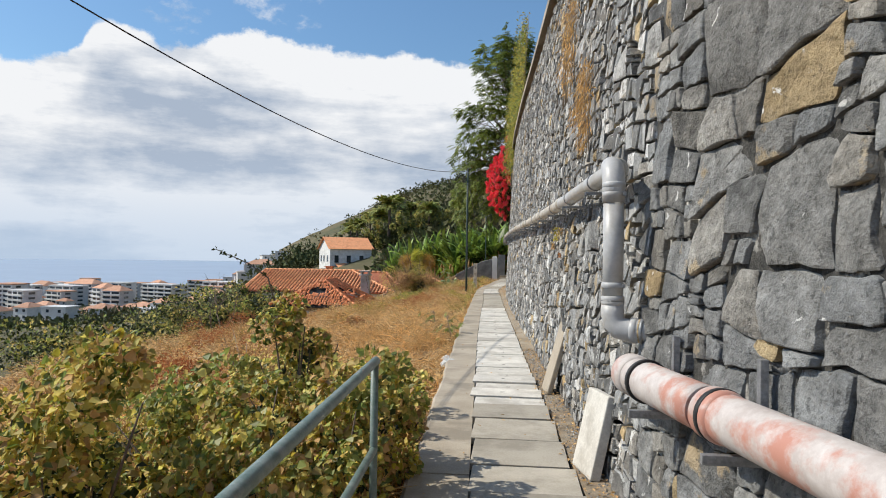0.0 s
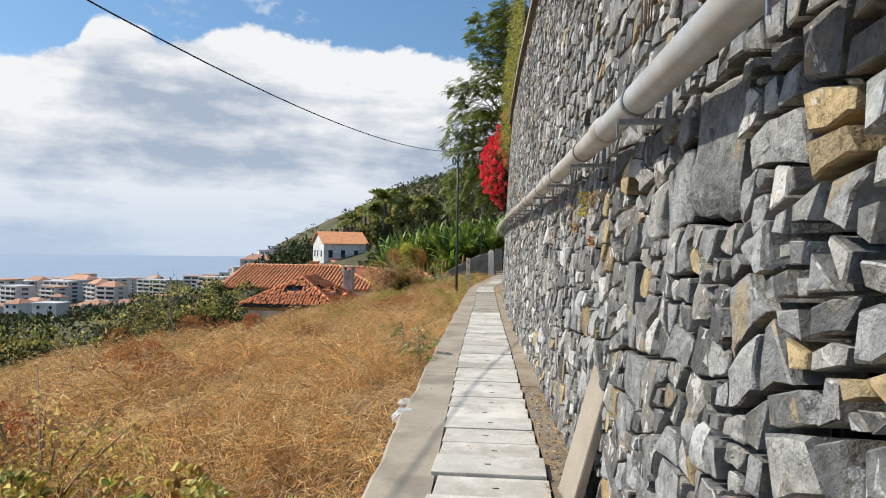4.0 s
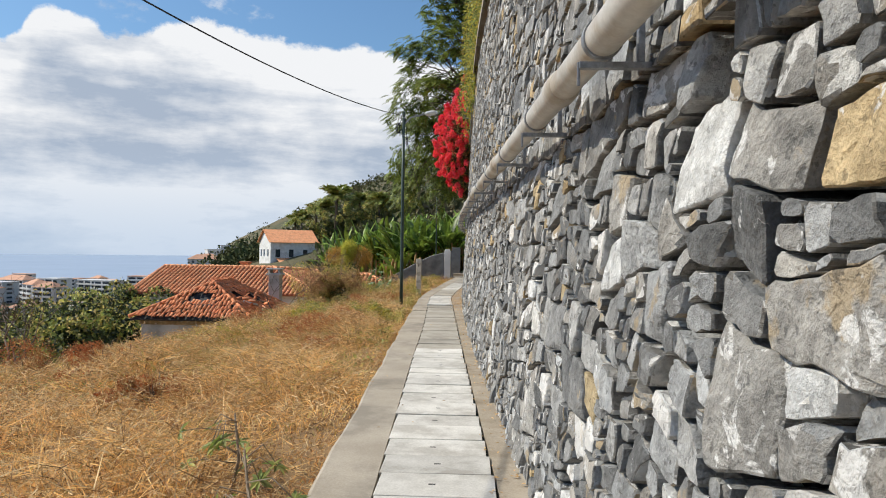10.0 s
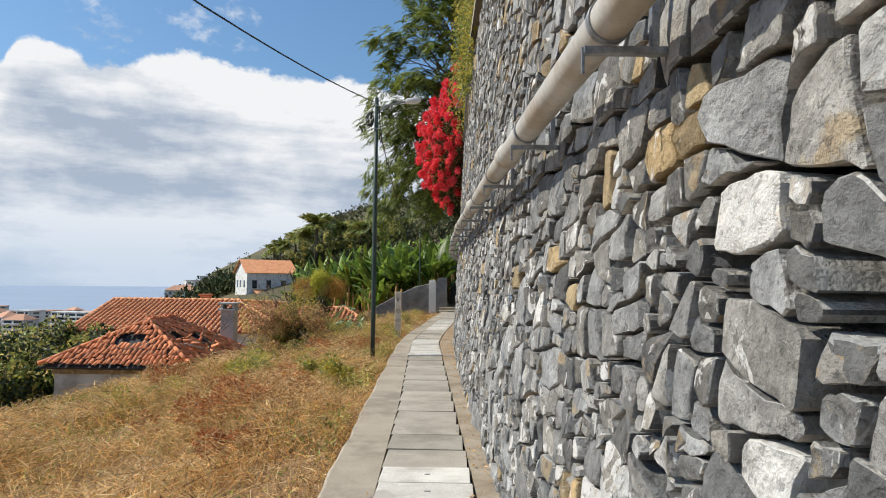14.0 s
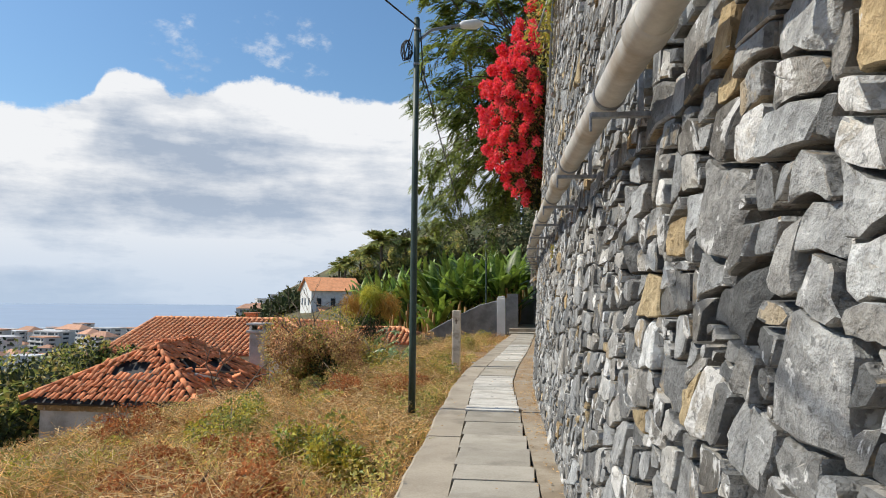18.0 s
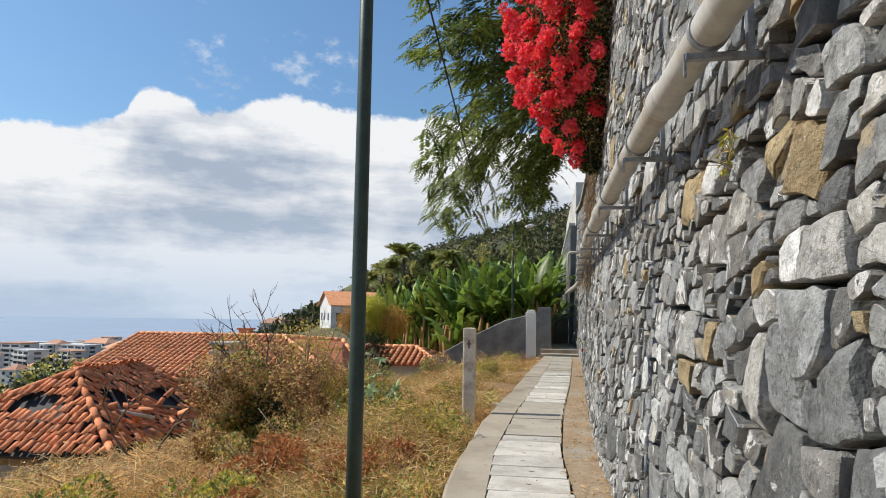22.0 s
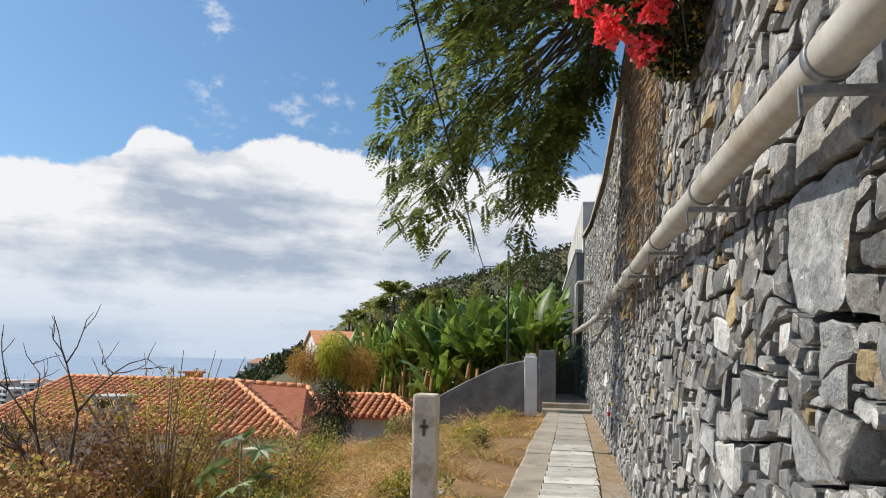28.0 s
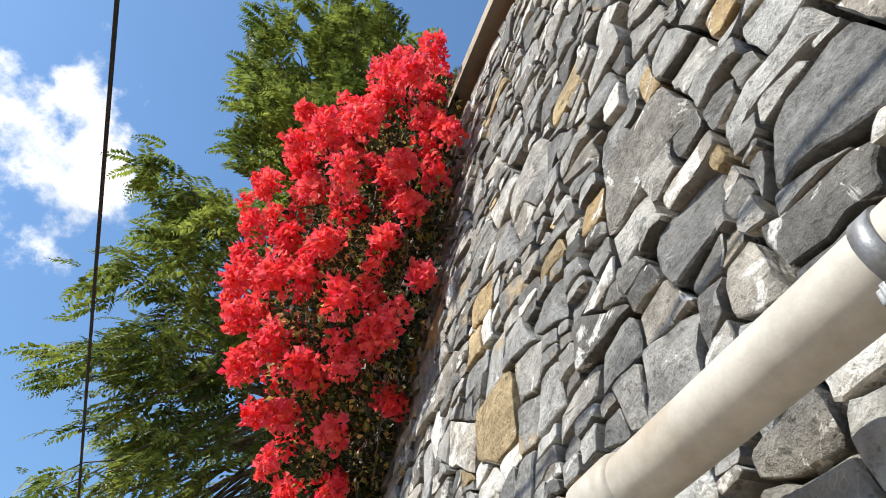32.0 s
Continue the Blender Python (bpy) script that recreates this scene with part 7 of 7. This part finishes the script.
def palm(name="palm_tree"):
    rng = np.random.default_rng(3)
    s = thing(name, (0, 0, 0), "tall palm tree on the hillside", "palm tree", "palms on the hill")
    part("trunk", tube([(0, 0, 0), (0.15, 0, 3), (0.1, 0.1, 6.2)], [0.28, 0.22, 0.18], 8), BARK, s)
    n = 34
    a, e = rng.uniform(0, 6.28, n), rng.uniform(-0.3, 1.2, n)
    D = np.stack([np.cos(a) * np.cos(e), np.sin(a) * np.cos(e), np.sin(e)], 1)
    link("frond_crown", frond_mesh("fronds", np.tile([0.1, 0.1, 6.1], (n, 1)), D, rng.uniform(2.6, 3.6, n), rng, 14, 0.22, 0.3, 0.45), LEAF, s)
    return s


def palms():
    first = palm()
    rng = random.Random(2)
    spots = [(-32.7, 175, 18.4), (-46.5, 190, 11.5), (-40, 186, 14.5), (-36.5, 180, 15.0), (-43, 183, 12.4), (-27, 176, 16.5), (-21.5, 171, 16.2)]
    for i, (x, y, top) in enumerate(spots):
        z = float(height(x, y)) - 0.3
        k = max(0.55, (top - z) / 8.2)
        ob = first if i == 0 else copy_thing(first, Matrix())
        ob.matrix_basis = Matrix.Translation((x, y, z)) @ Matrix.Rotation(rng.uniform(0, 6.28), 4, "Z") @ Matrix.Diagonal((k, k, k, 1))


palms()
HOUSE_WALL = mat("house_wall", (0.52, 0.515, 0.50), (0.68, 0.67, 0.655), 0.4, 0.9, 0.0, vary=0.12, fine=3)
HOUSE_ROOF = mat("house_roof", (0.46, 0.24, 0.15), (0.60, 0.34, 0.22), 0.6, 0.9, 0.0, vary=0.2, fine=4)


def far_house(x, y, w, d, h, rz, flat, label, storeys=1, name="house", z=None):
    z = float(height(x, y)) - 1.0 if z is None else z
    t = thing(name, (x, y, z), label, "building", "far buildings" if storeys > 2 else "far houses", rz=rz)
    part("wall", box(-w / 2, -d / 2, 0, w / 2, d / 2, h + 1.0), HOUSE_WALL, t)
    top = h + 1.0
    if flat:
        part("roof", box(-w / 2 - 0.3, -d / 2 - 0.3, top, w / 2 + 0.3, d / 2 + 0.3, top + 0.5), HOUSE_ROOF if storeys == 4 or storeys == 6 else HOUSE_WALL, t)
    else:
        r = min(w, d) * 0.27
        V = [(-w / 2 - 0.4, -d / 2 - 0.4, top), (w / 2 + 0.4, -d / 2 - 0.4, top), (w / 2 + 0.4, d / 2 + 0.4, top), (-w / 2 - 0.4, d / 2 + 0.4, top), (-w / 2 + d * 0.4, 0, top + r), (w / 2 - d * 0.4, 0, top + r)]
        link("roof", py_mesh("roof", V, [(0, 1, 5, 4), (2, 3, 4, 5), (1, 2, 5), (3, 0, 4), (3, 2, 1, 0)]), HOUSE_ROOF, t)
    sh = h / storeys
    n = max(2, int(w / (4.2 if storeys < 3 else 3.0)))
    for k in range(storeys):
        zz = 1.0 + k * sh + sh * 0.3
        if storeys > 2:
            part("loggia", box(-w / 2 + 0.8, -d / 2 - 0.05, zz, w / 2 - 0.8, -d / 2 + 0.05, zz + sh * 0.5), GLASS, t)
            part("side_window", box(w / 2 - 0.05, -d * 0.22, zz, w / 2 + 0.06, d * 0.12, zz + sh * 0.45), GLASS, t)
            continue
        for i in range(n):
            cx = -w / 2 + (i + 0.5) * w / n
            part("window", box(cx - 0.6, -d / 2 - 0.06, zz, cx + 0.6, -d / 2 + 0.05, zz + sh * 0.45), GLASS, t)
    if storeys > 2:
        for i in range(1, n):
            if i % 2 == 0:
                cx = -w / 2 + i * w / n
                part("pier", box(cx - 0.5, -d / 2 - 0.25, 0.8, cx + 0.5, -d / 2, h + 1.0), HOUSE_WALL, t)
    if storeys > 2:
        for k in range(1, storeys):
            part("balcony", box(-w / 2, -d / 2 - 1.1, 1.0 + k * sh - 0.15, w / 2, -d / 2, 1.0 + k * sh + 0.75), HOUSE_WALL, t)
    return t


def town():
    rng = random.Random(17)
    for i in range(190):
        a = math.radians(rng.uniform(-47, -25))
        q = 260 * (880 / 260) ** rng.random() ** 0.8
        x, y = -1 + q * math.sin(a), 25 + q * math.cos(a)
        big = q > 430 and rng.random() < 0.75
        w, d = (rng.uniform(13, 24), rng.uniform(10, 13)) if big else (rng.uniform(6, 11), rng.uniform(6, 9))
        st = rng.choice((4, 5, 5, 6)) if big else rng.choice((1, 2, 2))
        far_house(x, y, w, d, st * (2.7 if big else 2.4), rng.uniform(-0.65, 0.05), big and rng.random() < 0.75 or rng.random() < 0.15, "pale apartment block with balconies in the town" if big else "white house with an orange tile roof in the town", st, "apartment_building" if big else "house")
    for i in range(12):
        a = math.radians(rng.uniform(-24.5, -19.5))
        q = rng.uniform(360, 520)
        x, y = -1 + q * math.sin(a), 25 + q * math.cos(a)
        far_house(x, y, rng.uniform(10, 17), 9, 6, rng.uniform(0.1, 0.6), rng.random() < 0.6, "white flat-roofed house on the hill slope", 2)


town()


def gable_house():
    h = thing("gable_house", (-41.0, 163, -3.5), "white gabled house with an orange tile roof on the hillside", "house", rz=0.58)
    part("wall", box(-5.2, -4.2, -1.5, 5.2, 4.2, 6.6, 0.02), RENDER_WHITE, h)
    V = [(-5.2, -4.2, 6.6), (-5.2, 4.2, 6.6), (-5.2, 0, 9.1), (5.2, -4.2, 6.6), (5.2, 4.2, 6.6), (5.2, 0, 9.1)]
    link("gable", py_mesh("gable", V, [(0, 2, 1), (3, 4, 5), (0, 3, 5, 2), (1, 2, 5, 4)]), RENDER_WHITE, h)
    for s in (-1, 1):
        slope_deck(h, [(-5.7, s * 4.7, 6.35), (5.7, s * 4.7, 6.35), (5.7, 0, 9.25), (-5.7, 0, 9.25)], CLAY, -0.1, "roof")
    for y in (-2.4, 0.4, 2.6):
        for z in (3.4,):
            part("window", box(-5.26, y - 0.45, z, -5.16, y + 0.45, z + 1.5), GLASS, h)
    for x in (-3.6, -0.6, 2.6):
        part("window", box(x - 0.5, -4.26, 3.2, x + 0.5, -4.16, 4.9), GLASS, h)
    part("annex_wall", box(-3.6, -8.6, -1.5, 3.2, -4.2, 1.6, 0.02), RENDER_WHITE, h)
    slope_deck(h, [(-4.0, -9.0, 1.5), (3.6, -9.0, 1.5), (3.6, -4.2, 3.0), (-4.0, -4.2, 3.0)], CLAY, -0.05, "annex_roof")
    for x in (-2.6, -1.2, 0.2, 1.6):
        part("annex_window", box(x - 0.4, -8.66, 0.0, x + 0.4, -8.56, 1.2), GLASS, h)


gable_house()

# small things


def pole_cables():
    """Coils and loose cable ends at the head of the lamp pole."""
    base = (POLE.x, POLE.y, 4.55)
    t = thing("cable_coil", base, "black coiled cables tied to the lamp pole head", "cable")
    rng = random.Random(5)
    for k in range(4):
        pts = []
        for i in range(19):
            a = 2 * math.pi * i / 18
            pts.append((-0.11 - 0.02 * k + 0.055 * math.cos(a) + rng.uniform(-0.006, 0.006), -0.05 + 0.02 * k, 0.42 + 0.14 * math.sin(a) + rng.uniform(-0.01, 0.01)))
        part("coil", tube(pts, 0.008, 5), RUBBER, t)
    part("loose_end", tube([(-0.05, 0, 0.75), (-0.09, -0.02, 0.6), (-0.16, -0.03, 0.35), (-0.10, -0.02, 0.25), (-0.05, 0, 0.4)], 0.009, 5), RUBBER, t)
    part("loose_end", tube([(0.05, 0, 0.72), (0.08, 0.02, 0.3), (0.07, 0.02, 0.02), (0.10, 0.05, -0.08), (0.11, 0.06, 0.2)], 0.010, 5), RUBBER, t)
    part("tie_band", tube([(0, 0, 0.20), (0, 0, 0.235)], 0.045, 14), STEEL, t)
    part("tie_band", tube([(0, 0, 0.70), (0, 0, 0.735)], 0.045, 14), STEEL, t)


pole_cables()
TRAIL_WHITE = mat("trail_white", (0.70, 0.70, 0.66), (0.82, 0.81, 0.78), 8, 0.8, 0.2)
TRAIL_RED = mat("trail_red", (0.52, 0.03, 0.03), (0.62, 0.06, 0.05), 8, 0.8, 0.2)
TRAIL_GREEN = mat("trail_green", (0.34, 0.40, 0.05), (0.44, 0.48, 0.08), 8, 0.8, 0.2)


def trail_mark(y, z):
    x = wall_x(y, z) - 0.05
    t = thing("trail_mark", (x, y, z), "small striped trail marker plate fixed to the stone wall", "sign")
    for k, (m, h) in enumerate(((TRAIL_WHITE, 0.16), (TRAIL_RED, 0.07), (TRAIL_WHITE, 0.10), (TRAIL_GREEN, 0.05))):
        z0 = (0, 0.16, 0.23, 0.33)[k]
        part("stripe", box(-0.012, -0.05, z0, 0.03, 0.05, z0 + h, 0.003), m, t)


trail_mark(42.6, 0.42)


def post_mark():
    t = thing("rust_mark", (-2.03, 35.75 - 0.094, 0.93), "rusty bolt plate on the concrete post", "plate")
    part("plate", box(-0.011, -0.006, 0, 0.011, 0.006, 0.12, 0.003), BARK, t)
    part("bar", box(-0.032, -0.006, 0.06, 0.032, 0.006, 0.08, 0.003), BARK, t)


post_mark()


def plastic_bottle():
    """A clear bottle pushed into a joint of the wall, its open neck outward."""
    m = bpy.data.materials.new("clear_plastic")
    m.use_nodes = True
    b = m.node_tree.nodes["Principled BSDF"]
    b.inputs["Base Color"].default_value, b.inputs["Roughness"].default_value = (0.80, 0.90, 0.96, 1), 0.12
    b.inputs["Transmission Weight"].default_value, b.inputs["IOR"].default_value = 0.85, 1.3
    s = thing("plastic_bottle", (wall_x(20.4, 1.44), 20.4, 1.438), "clear plastic bottle with its open neck poking from the wall", "bottle")
    way = Vector((-0.45, -0.85, 0.05)).normalized()
    at = lambda d: way * d
    part("neck", tube([at(d) for d in (-0.07, -0.03, 0.0, 0.012, 0.03)], [0.03, 0.026, 0.0145, 0.0135, 0.0135], 20, caps=False), m, s, smooth=True)
    for d in (0.004, 0.017, 0.024):
        part("neck_ring", tube([at(d - 0.002), at(d), at(d + 0.002)], [0.0137, 0.0165, 0.0137], 20), m, s)


plastic_bottle()


def leaf_litter():
    rng = np.random.default_rng(71)
    n = 2600
    y = np.concatenate([rng.uniform(3, 12, 700), rng.uniform(12, 28, 350), rng.uniform(28, 48, n - 1050)])
    near_wall = rng.uniform(0, 1, n) ** 2
    x = foot(y) - 0.02 - near_wall * (foot(y) - edge_s(y)) * 1.15
    stray = rng.uniform(0, 1, n) < 0.05
    x = np.where(stray, edge_l(y) + rng.uniform(0.05, 1, n) * (edge_s(y) - edge_l(y)), x)
    P = np.stack([x, y, np.where(stray, 0.012, 0.0) + rng.uniform(0.0, 0.012, n)], 1)
    a = rng.uniform(0, 6.28, n)
    D = np.stack([np.cos(a), np.sin(a), rng.uniform(-0.1, 0.35, n)], 1)
    l = rng.uniform(0.018, 0.05, n)
    tagged(link("leaf_litter", leaf_mesh("leaf_litter", P, D, np.tile([0, 0, 1.0], (n, 1)) + rng.normal(0, 0.2, (n, 3)), l, l * 0.5), LEAF_DRY), "fallen dry leaves along the foot of the wall", "leaves", kind="stuff")


leaf_litter()


def gravel():
    rng = np.random.default_rng(72)
    V, F = [], []
    for i in range(900):
        y = rng.uniform(2, 12.5)
        x = rng.uniform(edge_s(y) + 0.03, foot(y) + 0.02)
        r = rng.uniform(0.006, 0.02)
        k = len(V)
        a = rng.uniform(0, 6.28)
        for j in range(4):
            V.append((x + r * math.cos(a + j * 1.57) * rng.uniform(0.7, 1.2), y + r * math.sin(a + j * 1.57) * rng.uniform(0.7, 1.2), -0.022))
        V.append((x, y, -0.022 + r * 0.9))
        F += [(k + j, k + (j + 1) % 4, k + 4) for j in range(4)]
    tagged(link("gravel", py_mesh("gravel", V, F), BASALT_FAR), "loose gravel at the foot of the wall", "gravel", kind="stuff")


gravel()


def loose_stones():
    rng = random.Random(9)
    for x, y, r in ((-2.2, 38.4, 0.13), (-1.75, 37.4, 0.09), (-2.5, 39.8, 0.10), (-1.0, 10.6, 0.14), (-1.1, 11.3, 0.09)):
        z = float(height(x, y))
        s = thing("loose_stone", (x, y, z - 0.02), "rough pale stone lying beside the path", "stone")
        bm = bmesh.new()
        bmesh.ops.create_icosphere(bm, subdivisions=2, radius=r)
        for v in bm.verts:
            v.co *= 1 + 0.35 * noise.noise(v.co * (3 / r) * 0.4 + Vector((x, y, 0)))
            v.co.z = v.co.z * 0.6 + r * 0.35
        part("stone_body", bm, PALE, s)


loose_stones()
